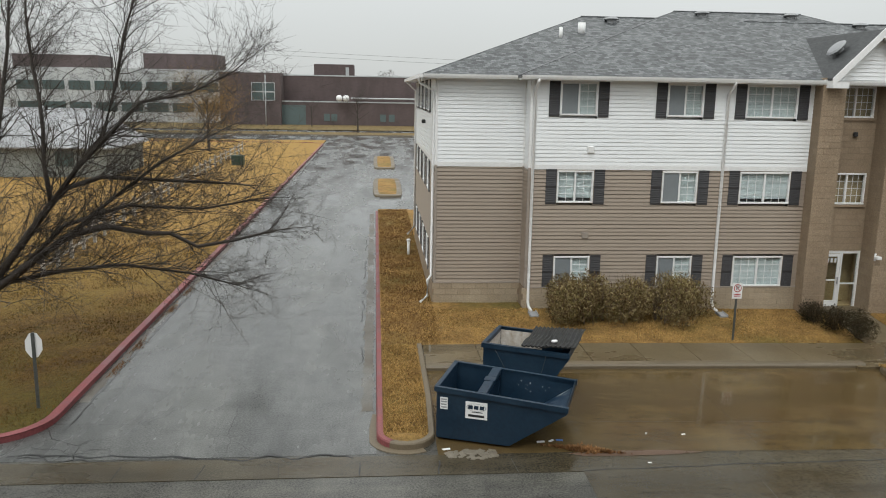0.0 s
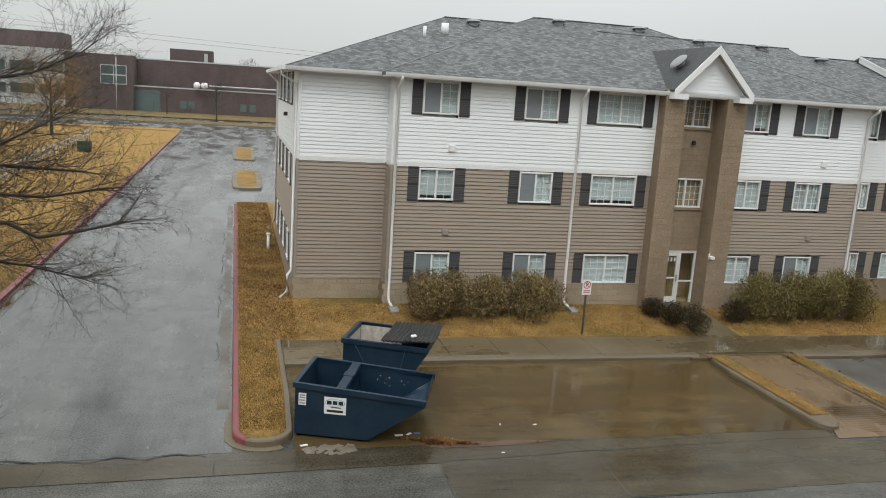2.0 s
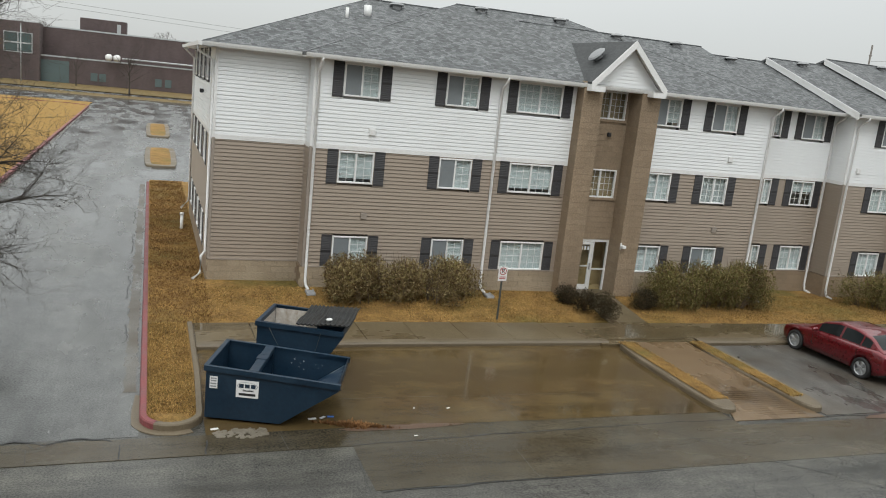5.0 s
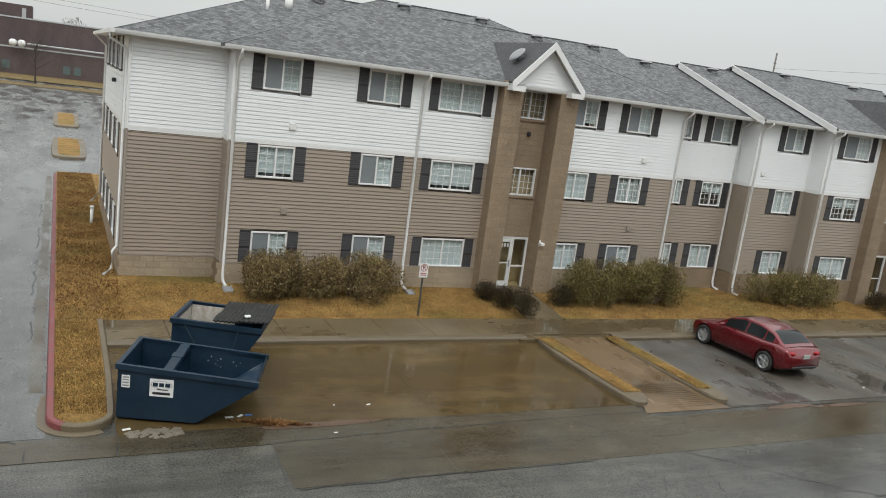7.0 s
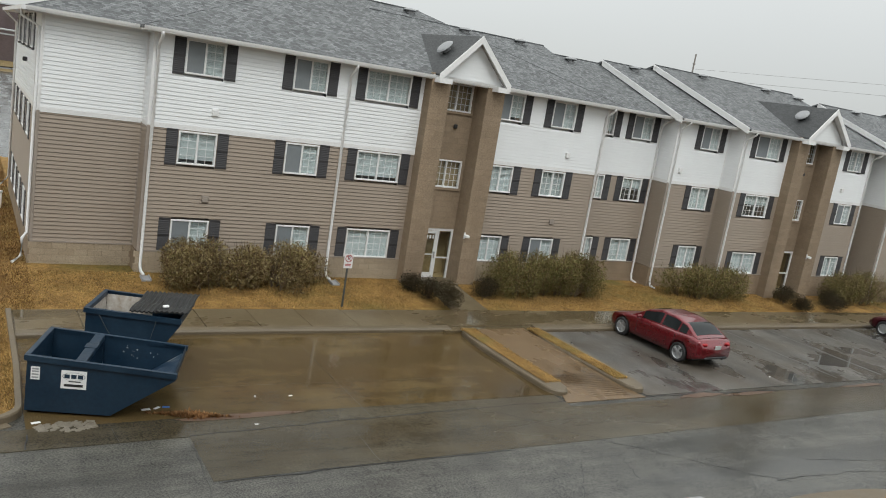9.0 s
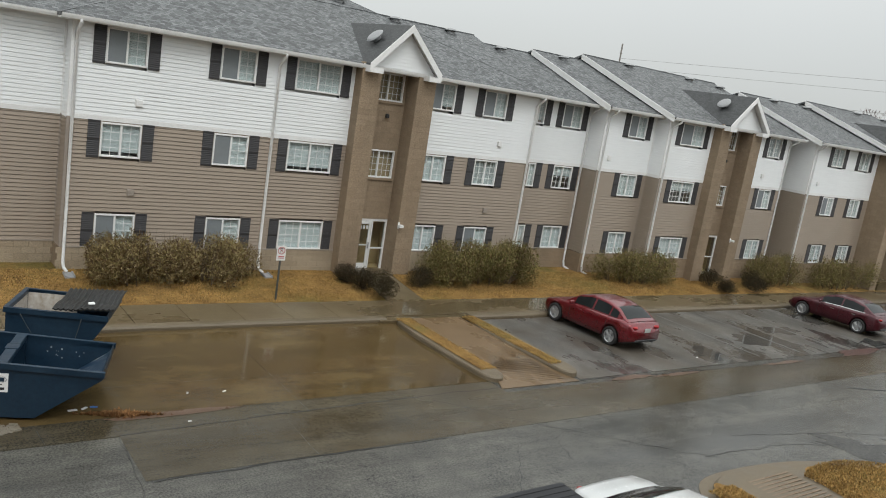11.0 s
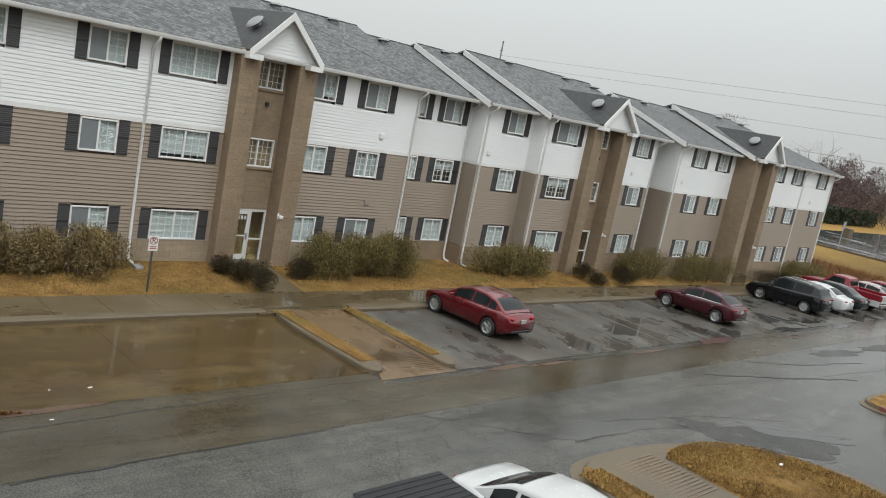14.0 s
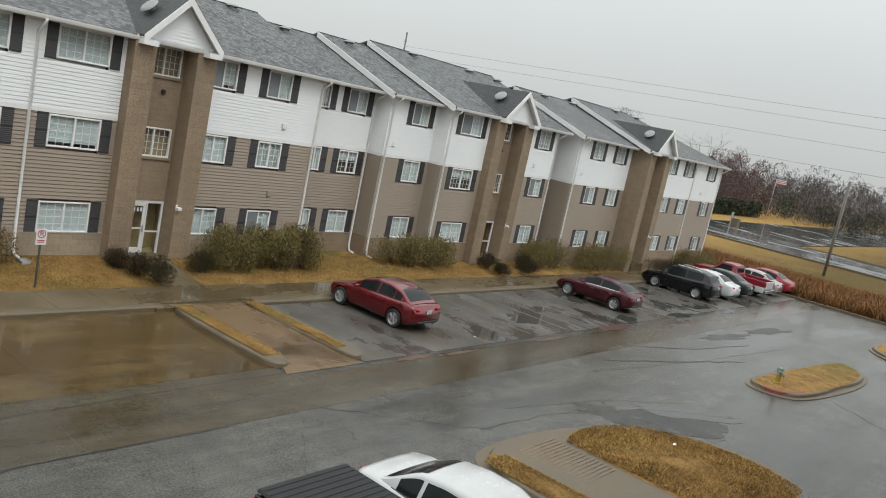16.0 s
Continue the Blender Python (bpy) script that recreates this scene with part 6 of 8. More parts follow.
M_LID = mottled("black_lid_plastic", (0.006, 0.006, 0.006), (0.018, 0.018, 0.017), 3, 30, (0.45, 0.65), bump=0.3)


def scuffed_paint():
    """Navy paint scraped through to pale primer in long streaks."""
    m, n, l, p = nodes("scuffed_navy_paint")
    pos = position(n)
    mp = n.new("ShaderNodeMapping")
    mp.inputs["Rotation"].default_value = (0, 0.6, 0.35)
    l.new(pos, mp.inputs["Vector"])
    st_ = tex_noise(n, l, mp.outputs[0], 7, 4, 0.6, (0.35, 3.0, 3.0))
    sp = tex_noise(n, l, pos, 2.6, 3)
    lines = mixc(n, l, 1.0, ramp(n, l, st_, [(0.54, (0, 0, 0)), (0.64, (1, 1, 1))]), ramp(n, l, sp, [(0.42, (0, 0, 0)), (0.6, (1, 1, 1))]), "MULTIPLY")
    l.new(mixc(n, l, lines, (0.006, 0.024, 0.05), (0.3, 0.31, 0.3)), p.inputs["Base Color"])
    p.inputs["Roughness"].default_value = 0.45
    return m


def dumpster(m, label, L=2.7, D=1.62, h0=1.17, h1=1.02, foot=1.55, lid=False, inner=None, decals=True):
    """A front-load bin, its long front along local x at y=0, with a raking nose on the right."""
    t = tagged(empty("dumpster", m), label, "dumpster")
    out = [(0, 0.06), (foot, 0.06), (L, h1 - 0.14), (L, h1), (0, h0)]
    th = 0.03
    for y0, nm in ((0, "front_panel"), (D - th, "back_panel")):
        bm = bmesh.new()
        a = [bm.verts.new((x, y0, z)) for x, z in out]
        b = [bm.verts.new((x, y0 + th, z)) for x, z in out]
        bm.faces.new(a)
        bm.faces.new(list(reversed(b)))
        for i in range(5):
            j = (i + 1) % 5
            bm.faces.new((a[j], a[i], b[i], b[j]))
        part(nm, bm, M_BLUE, t)
    boxes("end_panel", [(0, th, th, D - th, 0.06, h0)], M_BLUE if not inner else inner, t)
    bm = bmesh.new()
    for (xa, za), (xb, zb) in ((out[0], out[1]), (out[1], out[2]), (out[2], out[3])):
        q = [bm.verts.new(p) for p in ((xa, th, za), (xb, th, zb), (xb, D - th, zb), (xa, D - th, za))]
        q2 = [bm.verts.new((p.co.x - (0.02 if zb != za else 0), p.co.y, p.co.z + 0.025)) for p in q]
        bm.faces.new(q)
        bm.faces.new(list(reversed(q2)))
        for i in range(4):
            j = (i + 1) % 4
            bm.faces.new((q[j], q[i], q2[i], q2[j]))
    part("floor_pan", bm, M_BLUE, t)
    # rim
    for y in (-0.05, D - 0.03):
        bm = bmesh.new()
        for k in range(1):
            q = [bm.verts.new(p) for p in ((-0.04, y, h0 - 0.09), (L + 0.03, y, h1 - 0.09), (L + 0.03, y, h1 + 0.02), (-0.04, y, h0 + 0.02))]
            q2 = [bm.verts.new((p.co.x, y + 0.08, p.co.z)) for p in q]
            bm.faces.new(q)
            bm.faces.new(list(reversed(q2)))
            for i in range(4):
                j = (i + 1) % 4
                bm.faces.new((q[j], q[i], q2[i], q2[j]))
        part("rim_rail", bm, M_BLUE, t)
    boxes("rim_rail", [(-0.05, 0.05, 0.031, D - 0.031, h0 - 0.09, h0 + 0.02)], M_BLUE, t, bevel=0.01)
    if inner:
        boxes("liner", [(0.04, L * 0.55, D - th - 0.012, D - th - 0.004, 0.1, h1 - 0.02), (0.031, 0.037, 0.05, D - 0.05, 0.1, h0 - 0.1)], inner, t, "rust-streaked white inner wall")
    if not lid:
        cx = 0.95
        boxes("cross_brace", [(cx - 0.1, cx + 0.1, 0.031, D - 0.031, h0 - 0.14, h0 - 0.03), (cx - 0.12, cx + 0.12, D * 0.45, D * 0.62, h0 - 0.03, h0 - 0.02)], M_BLUE, t, "steel cross brace", bevel=0.012)
        boxes("brace_leg", [(cx - 0.09, cx + 0.09, D - 0.09, D - 0.032, 0.5, h0 - 0.15)], M_BLUE, t)
    if decals:
        d1 = boxes("decal", [(0.62, 1.08, -0.008, -0.002, 0.56, 0.93)], M_SIGNWHITE, t, "white company decal with blue marks", bevel=0.002)
        bm = bmesh.new()
        for i, x in enumerate((0.68, 0.80, 0.92)):
            box(bm, x, x + 0.095, -0.012, -0.0085, 0.77, 0.85)
        part("decal_mark", bm, M_BLUE, d1)
        bm = bmesh.new()
        v, f = [], []
        for i in range(14):
            a0 = 2 * math.pi * i / 14
            a1 = 2 * math.pi * (i + 1) / 14
            q = len(v)
            for a, r in ((a0, 1), (a1, 1), (a1, 0.93), (a0, 0.93)):
                v.append((0.85 + 0.21 * r * math.cos(a), -0.0105, 0.81 + 0.085 * r * math.sin(a)))
            f.append((q, q + 1, q + 2, q + 3))
        mesh_ob("decal_ring", v, f, M_METAL, d1)
        boxes("decal_bars", [(0.68, 1.02, -0.012, -0.0085, 0.605, 0.655), (0.76, 0.98, -0.0115, -0.0085, 0.70, 0.72)], M_BLACK, d1)
        d2 = boxes("decal", [(0.08, 0.24, -0.008, -0.002, 0.70, 0.96)], M_SIGNWHITE, t, "small white notice decal", bevel=0.002)
        boxes("decal_bars", [(0.1, 0.22, -0.011, -0.0085, z, z + 0.03) for z in (0.73, 0.79, 0.85, 0.9)], M_VENT, d2)
    if lid:
        for k, (x0, x1) in enumerate(((0.9, 1.5), (1.46, 2.12))):
            v, f = [], []
            for i in range(25):
                x = x0 + (x1 - x0) * i / 24
                for j in range(7):
                    y = -0.02 + (D + 0.05) * j / 6
                    v.append((x, y, h0 + 0.07 + 0.05 * (x - 0.95) + 0.018 * math.sin(i * 1.6) + 0.03 * math.sin(j * 1.3 + 2 * k) + 0.05 * k * (j / 6)))
            for i in range(24):
                for j in range(6):
                    f.append((i * 7 + j, (i + 1) * 7 + j, (i + 1) * 7 + j + 1, i * 7 + j + 1))
            o = mesh_ob("lid", v, f, M_LID, t, "black ribbed plastic lid")
            sol = o.modifiers.new("thick", "SOLIDIFY")
            sol.thickness = 0.03
        for x0, x1 in ((0.3, 0.95), (1.5, 1.25)):
            pts = [(x0 + (x1 - x0) * i / 8, -0.06, h0 - 0.1 - 0.75 * math.sin(i / 8 * 1.57)) for i in range(9)]
            pipe("lid_cable", pts, 0.005, M_POST, t, "thin slack steel cable", 5)
    return t


d1 = dumpster(pose(1.25, 15.85, 0, 0, 0, -20), "open navy steel dumpster with white decals and sloped nose")
M_SCUFFED = scuffed_paint()
bm = bmesh.new()
prism(bm, (2.02, 0.04, 0.44), (2.62, 0.04, 0.88), (2.62, 1.57, 0.88), (2.02, 1.57, 0.44), 0.006)
part("nose_liner", bm, M_SCUFFED, d1, "scraped steel inside of the sloped nose")
rn = random.Random(77)
v, f = [], []
for cx, cz, k in ((1.42, 0.86, 4), (1.62, 0.74, 4), (1.68, 0.9, 2), (2.05, 0.8, 3)):
    for _ in range(k):
        x, z, r = cx + rn.gauss(0, 0.05), cz + rn.gauss(0, 0.05), rn.uniform(0.005, 0.018)
        q = len(v)
        for j in range(6):
            a = j * 1.047
            v.append((x + r * rn.uniform(0.6, 1.3) * math.cos(a), 1.584, z + r * rn.uniform(0.6, 1.6) * math.sin(a)))
        f.append(tuple(range(q, q + 6)))
tagged(mesh_ob("paint_chips", v, f, M_SCRAPE, d1), "pale chips in the paint", "", "", "stuff")
dumpster(pose(2.5, 17.95, 0, 0, 0, -24), "navy dumpster with rust-streaked inside and black lid", L=2.0, D=1.45, h0=1.42, h1=1.38, foot=1.25, lid=True, inner=M_RUSTIN, decals=False)
o = boxes("crushed_carton", [(-0.22, 0.22, -0.05, 0.05, -0.12, 0.12)], M_CARDBLUE, None, "", 0.02)
o.matrix_basis = pose(3.2, 15.75, 0.62, 25, 20, 20)
tagged(o, "crushed blue carton lying inside the dumpster", "carton")
o = boxes("tissue_scrap", [(-0.08, 0.08, -0.04, 0.04, -0.03, 0.03)], M_SIGNWHITE, None, "", 0.02)
o.matrix_basis = pose(4.1, 17.6, 1.56, 10, 5, 30)
tagged(o, "pale scrap of rubbish on the dumpster lid", "litter")
for x, y, a, s, mt in ((3.43, 15.61, 5, 0.11, M_SIGNWHITE), (3.66, 15.65, 40, 0.09, M_SIGNWHITE), (3.84, 15.67, -10, 0.09, M_CARDBLUE), (6.6, 15.85, 20, 0.06, M_SIGNWHITE), (5.41, 14.55, 0, 0.05, M_SIGNWHITE), (5.8, 15.92, 70, 0.06, M_VENT), (22.9, 15.3, 20, 0.07, M_SIGNWHITE), (1.42, 15.35, 15, 0.1, M_SIGNWHITE), (20.3, 6.6, 10, 0.1, M_SIGNWHITE)):
    o = boxes("litter", [(-s * 0.8, s * 0.8, -s * 0.36, s * 0.36, 0, 0.01)], mt, None, "", 0.003)
    o.matrix_basis = pose(x, y, 0.006 if y > 8 else 0.21, 0, 0, a)
    tagged(o, "small flat scrap of litter on the wet ground", "litter", "litter by the dumpster")


def rubble(name, cx, cy, rx, ry, count, size, mats, label, cat, z=0.004, seed=1):
    rnd = random.Random(seed)
    v, f = [], []
    for i in range(count):
        a, r = rnd.random() * 6.283, math.sqrt(rnd.random())
        x, y = cx + rx * r * math.cos(a), cy + ry * r * math.sin(a)
        s = size * rnd.uniform(0.25, 1.2)
        q = len(v)
        k = 5
        for zz, sc in ((0, 1), (s * rnd.uniform(0.15, 0.35), 0.75)):
            for j in range(k):
                t = 6.283 * j / k + a
                v.append((x + s * sc * math.cos(t) * rnd.uniform(0.7, 1.2), y + s * sc * math.sin(t) * rnd.uniform(0.7, 1.2), z + zz))
        f.append(tuple(q + k + j for j in range(k)))
        for j in range(k):
            f.append((q + j, q + (j + 1) % k, q + k + (j + 1) % k, q + k + j))
    return tagged(mesh_ob(name, v, f, mats), label, cat, "", "stuff")


rubble("broken_concrete", 1.95, 15.1, 0.55, 0.22, 70, 0.085, mottled("crumbled_wet_concrete", (0.10, 0.085, 0.062), (0.21, 0.185, 0.145), 5, 40, (0.4, 0.7), bump=0.3), "crumbled concrete and grit by the dumpster", "rubble", seed=3)
# ---------- plants ----------
def leaf_mat(name, cols, rough=0.7):
    m, n, l, p = nodes(name)
    g = n.new("ShaderNodeNewGeometry")
    st = [((i + 0.5) / len(cols), c) for i, c in enumerate(cols)]
    pt = tex_noise(n, l, g.outputs["Position"], 0.9, 5, 0.65)
    l.new(mixc(n, l, 0.8, ramp(n, l, g.outputs["Random Per Island"], st), ramp(n, l, pt, [(0.34, (0.5, 0.46, 0.42)), (0.52, (0.95, 0.94, 0.9)), (0.68, (1.25, 1.22, 1.15))]), "MULTIPLY"), p.inputs["Base Color"])
    p.inputs["Roughness"].default_value = rough
    p.inputs["Specular IOR Level"].default_value = 0.12
    return m


M_BUSH = leaf_mat("winter_shrub_leaves", [(0.115, 0.07, 0.034), (0.19, 0.14, 0.058), (0.27, 0.21, 0.1), (0.14, 0.12, 0.04), (0.38, 0.31, 0.17), (0.075, 0.043, 0.024)])
M_BUSHG = leaf_mat("greenish_shrub_leaves", [(0.08, 0.07, 0.024), (0.16, 0.145, 0.045), (0.23, 0.195, 0.078), (0.105, 0.11, 0.032), (0.31, 0.255, 0.125), (0.14, 0.08, 0.04)])
M_TWIG = mottled("brown_shrub_twig", (0.09, 0.06, 0.038), (0.16, 0.115, 0.075), 3, 20, (0.7, 0.9))
M_YEW = leaf_mat("dark_round_shrub_leaves", [(0.02, 0.022, 0.01), (0.042, 0.034, 0.016), (0.06, 0.042, 0.022), (0.026, 0.019, 0.012)])
M_STRAW = leaf_mat("straw_blades", [(0.30, 0.18, 0.06), (0.46, 0.29, 0.10), (0.19, 0.108, 0.04), (0.40, 0.248, 0.084), (0.57, 0.38, 0.155), (0.21, 0.16, 0.05), (0.12, 0.068, 0.03)], 0.8)
M_RUSTG = leaf_mat("rust_tall_grass", [(0.16, 0.075, 0.03), (0.24, 0.12, 0.05), (0.11, 0.055, 0.025), (0.30, 0.17, 0.075)], 0.8)
M_OCHRE = leaf_mat("ochre_hanging_leaves", [(0.27, 0.17, 0.06), (0.36, 0.235, 0.09), (0.2, 0.125, 0.045)], 0.8)
# distant twigs: bark tones lifted towards grey, the haze painted into them
M_HAZETREE = leaf_mat("far_bare_woods", [(0.105, 0.098, 0.096), (0.135, 0.125, 0.122), (0.088, 0.082, 0.081), (0.13, 0.112, 0.108)], 0.9)
M_REDTWIG = leaf_mat("reddish_bare_twigs", [(0.12, 0.085, 0.085), (0.15, 0.10, 0.098), (0.095, 0.068, 0.068)], 0.9)
M_CEDAR = leaf_mat("dark_evergreen", [(0.03, 0.042, 0.026), (0.045, 0.058, 0.036), (0.055, 0.066, 0.045)], 0.8)


def leaves(name, pts, size, material, parent, label="", seed=0, long=1.6, up=0.0, slim=0.5):
    """Many small folded leaves at the points, as one part."""
    rnd = random.Random(seed)
    v, f = [], []
    for p in pts:
        d = Vector((rnd.gauss(0, 1), rnd.gauss(0, 1), rnd.gauss(0, 1) + up)).normalized()
        a = d.orthogonal().normalized()
        a.rotate(Matrix.Rotation(rnd.random() * 6.28, 3, d))
        s = size * rnd.uniform(0.5, 1.3)
        q = len(v)
        p = Vector(p)
        v += [p, p + d * s * long * 0.5 + a * s * slim, p + d * s * long, p + d * s * long * 0.5 - a * s * slim]
        f.append((q, q + 1, q + 2, q + 3))
    ob = mesh_ob(name, v, f, material, parent, label)
    return ob


def shrub(cx, cy, rx, ry, h, count, material, label, z=0.22, leaf=0.05, seed=0, cat="shrub", twigs=60, group="", lump=(0.35, 0.6)):
    rnd = random.Random(seed)
    t = tagged(empty("shrub", pose(cx, cy, z)), label, cat, group)
    lumps = [(rnd.uniform(-0.85, 0.85) * rx, rnd.uniform(-0.6, 0.6) * ry, h * rnd.uniform(0.26, 0.56), rnd.uniform(*lump)) for _ in range(max(5, int(rx * 13)))]
    pts = []
    while len(pts) < count:
        lx, ly, lz, lr = rnd.choice(lumps)
        d = Vector((rnd.gauss(0, 1), rnd.gauss(0, 1), rnd.gauss(0, 1))).normalized() * rnd.random() ** 0.35
        p = Vector((lx + d.x * lr * 1.2, ly + d.y * min(lr, ry), lz + d.z * h * 0.42))
        if p.z > 0.02:
            pts.append(p)
    leaves("foliage", pts, leaf, material, t, "", seed, 2.6, 0.5, 0.3)
    v, f = [], []
    for i in range(twigs):
        lx, ly, lz, lr = rnd.choice(lumps)
        b = Vector((lx * 0.7, ly * 0.6, 0))
        e = Vector((lx + rnd.uniform(-0.5, 0.5), ly + rnd.uniform(-0.4, 0.4), h * rnd.uniform(0.55, 1.04)))
        mid = b.lerp(e, 0.5) + Vector((rnd.uniform(-0.1, 0.1), rnd.uniform(-0.1, 0.1), 0))
        tube_verts([b, mid, e], [0.014, 0.008, 0.003], 3, v, f, False)
    mesh_ob("twig_mass", v, f, M_TWIG, t)
    return t


for i, (cx, cy, rx, ry, h, n, mt, lb) in enumerate((
        (8.05, 24.0, 2.75, 1.0, 1.5, 20000, M_BUSH, "long leggy brown-green winter shrub under the windows"),
        (19.75, 23.85, 2.55, 1.05, 1.8, 20000, M_BUSHG, "dense olive-brown shrub beside the entrance bay"),
        (29.2, 23.9, 2.7, 0.9, 1.6, 9000, M_BUSHG, "olive-brown shrub before the stepped wall"),
        (39.6, 23.3, 2.3, 0.9, 1.75, 7000, M_BUSHG, "olive-brown shrub by the second entrance bay"),
        (46.0, 22.5, 3.5, 0.9, 1.8, 8000, M_BUSHG, "wide green-brown shrub under the windows"),
        (59.2, 21.7, 3.2, 0.9, 1.7, 7000, M_BUSHG, "green-brown shrub near the end of the block"))):
    shrub(cx, cy - 0.15, rx * 1.03, ry * 1.15, h * 1.04, int(n * 2.3), mt, lb, seed=i + 1, group="shrubs along the front", twigs=200, leaf=0.042)
for i, (x, y, r, h) in enumerate(((13.85, 23.75, 0.38, 0.75), (14.1, 22.95, 0.42, 0.75), (14.45, 22.2, 0.5, 0.8), (16.75, 23.1, 0.55, 0.8), (34.0, 23.0, 0.5, 0.8), (33.9, 21.9, 0.5, 0.7), (36.3, 22.0, 0.55, 0.7), (37.2, 22.9, 0.55, 0.9), (51.3, 21.4, 0.9, 1.0), (53.5, 21.6, 0.8, 0.9), (55.5, 21.6, 0.8, 0.9))):
    shrub(x, y, r * 0.36, r * 1.0, h * 1.15, 5600, M_YEW, "small rounded dark clipped shrub by the path", seed=40 + i, leaf=0.024, group="clipped shrubs", twigs=12, lump=(r * 0.7, r * 0.88))


def grow(v, f, p, d, length, r, level, rnd, spread=0.75, droop=0.0, density=1.0, tips=None):
    """One branch with its side branches."""
    steps = 4 if level else 5
    path, radii = [Vector(p)], [r]
    d = Vector(d).normalized()
    for i in range(steps):
        d = (d + Vector((rnd.gauss(0, 0.16), rnd.gauss(0, 0.16), rnd.gauss(0, 0.13) - droop + 0.03))).normalized()
        path.append(path[-1] + d * length / steps)
        radii.append(r * (1 - 0.8 * (i + 1) / steps))
    tube_verts(path, radii, 5 if r > 0.03 else 3, v, f, False)
    if tips is not None and level == 0:
        tips.append(path[-1])
    if level == 0:
        return
    for k in range(max(2, int((5 + level) * density))):
        t = rnd.uniform(0.2, 1.0)
        i = min(steps - 1, int(t * steps))
        q = path[i].lerp(path[i + 1], t * steps - i)
        dd = (path[i + 1] - path[i]).normalized()
        side = dd.orthogonal()
        side.rotate(Matrix.Rotation(rnd.random() * 6.283, 3, dd))
        grow(v, f, q, dd * (1 - spread * 0.5) + side * spread, length * rnd.uniform(0.35, 0.62), max(0.004, radii[i] * 0.55), level - 1, rnd, spread, droop, density, tips)


# the bare tree by the drive
near_tree = tagged(empty("bare_tree", pose(-11.2, 22.4, 0.08)), "large bare wet deciduous tree with dense fine twigs", "tree")
rnd = random.Random(11)
BOUGHS = (
    ((-10.9, 22.3, 1.3), (-10.07, 22.2, 1.87), (-9.53, 22.1, 2.27), (-8.62, 22, 2.91), (-8.17, 22, 3.23), (-7.13, 21.9, 3.49), (-6.11, 21.9, 3.31), (-5.5, 21.9, 3.31), (-4.81, 21.9, 2.95), (-3.93, 21.9, 3.1), (-2.7, 21.9, 3.4)),
    ((-10.5, 22.3, 1.7), (-9.75, 22.2, 2.64), (-8.62, 22.1, 4.07), (-8.17, 22.1, 4.5), (-7.31, 22.2, 4.78), (-5.49, 22.3, 4.69), (-3.72, 22.4, 4.6)),
    ((-8.62, 22.1, 4.07), (-7.8, 22, 5.09), (-6.48, 21.8, 6.37), (-6.07, 21.7, 6.77), (-4.75, 21.5, 7.03), (-3.6, 21.4, 7.6)),
    ((-8.62, 22.1, 4.07), (-8.77, 22.2, 5.14), (-8.76, 22.3, 5.95), (-8.83, 22.4, 6.73), (-8.95, 22.4, 7.69), (-9.05, 22.5, 9.0), (-8.9, 22.5, 10.6)),
    ((-7.8, 22, 5.09), (-7.17, 22.1, 5.9), (-6.8, 22.2, 7.21), (-6.51, 22.2, 8.49), (-6.2, 22.2, 9.4), (-5.9, 22.2, 10.3)),
    ((-9.53, 22.1, 2.27), (-8.3, 22.0, 3.5), (-6.6, 22.0, 4.05), (-4.7, 22.1, 3.95), (-3.1, 22.0, 4.25)),
    ((-8.17, 22.0, 3.23), (-7.0, 21.8, 4.2), (-5.6, 21.7, 5.25), (-4.2, 21.6, 6.0)),
    ((-10.07, 22.2, 1.87), (-8.6, 22.5, 2.15), (-7.0, 22.6, 2.3), (-5.2, 22.6, 2.05), (-3.9, 22.6, 1.7)),
    ((-10.9, 22.3, 1.9), (-10.6, 22.8, 4.2), (-10.2, 23.1, 6.2), (-9.9, 23.3, 8.2), (-9.7, 23.4, 10.5)),
    ((-10.9, 22.3, 1.9), (-11.6, 21.6, 4.0), (-12.3, 21.2, 6.2), (-12.8, 21, 8.6)))
base = Vector((-11.2, 22.4, 0.08))
for li, limb in enumerate(BOUGHS):
    v, f = [], []
    pts = [Vector(p) - base for p in limb]
    r0 = (0.115, 0.115, 0.065, 0.06, 0.055, 0.06, 0.05, 0.055, 0.085, 0.085)[li]
    tube_verts(pts, [r0 * (1 - 0.85 * i / (len(pts) - 1)) + 0.012 for i in range(len(pts))], 7, v, f)
    mesh_ob("limb", v, f, M_BARE, near_tree, "", True)
    v, f = [], []
    for i in range(1, len(pts)):
        seg = pts[i] - pts[i - 1]
        for k in range(max(4, int(seg.length * 9.5))):
            t = rnd.random()
            q = pts[i - 1].lerp(pts[i], t)
            d = seg.normalized() * 0.75 + Vector((rnd.gauss(0.3, 0.5), rnd.gauss(0, 0.5), rnd.gauss(0.16, 0.45)))
            rr = 0.021 * (1 - 0.5 * (i - 1 + t) / len(pts))
            grow(v, f, q, d, rnd.uniform(0.9, 2.7), rr, 2, rnd, 0.6, 0.0, 0.95)
    grow(v, f, pts[-1], pts[-1] - pts[-2], 1.2, 0.02, 2, rnd, 0.6, 0.0, 1.0)
    mesh_ob("twig_mass", v, f, M_BARE, near_tree)
v, f = [], []
tube_verts([(0, 0, -0.1), (0, 0, 0.2), (0.1, -0.02, 0.8), (0.32, -0.1, 1.5), (0.5, -0.1, 2.1)], [0.42, 0.3, 0.26, 0.24, 0.16], 12, v, f)
mesh_ob("trunk", v, f, M_BARE, near_tree, "", True)


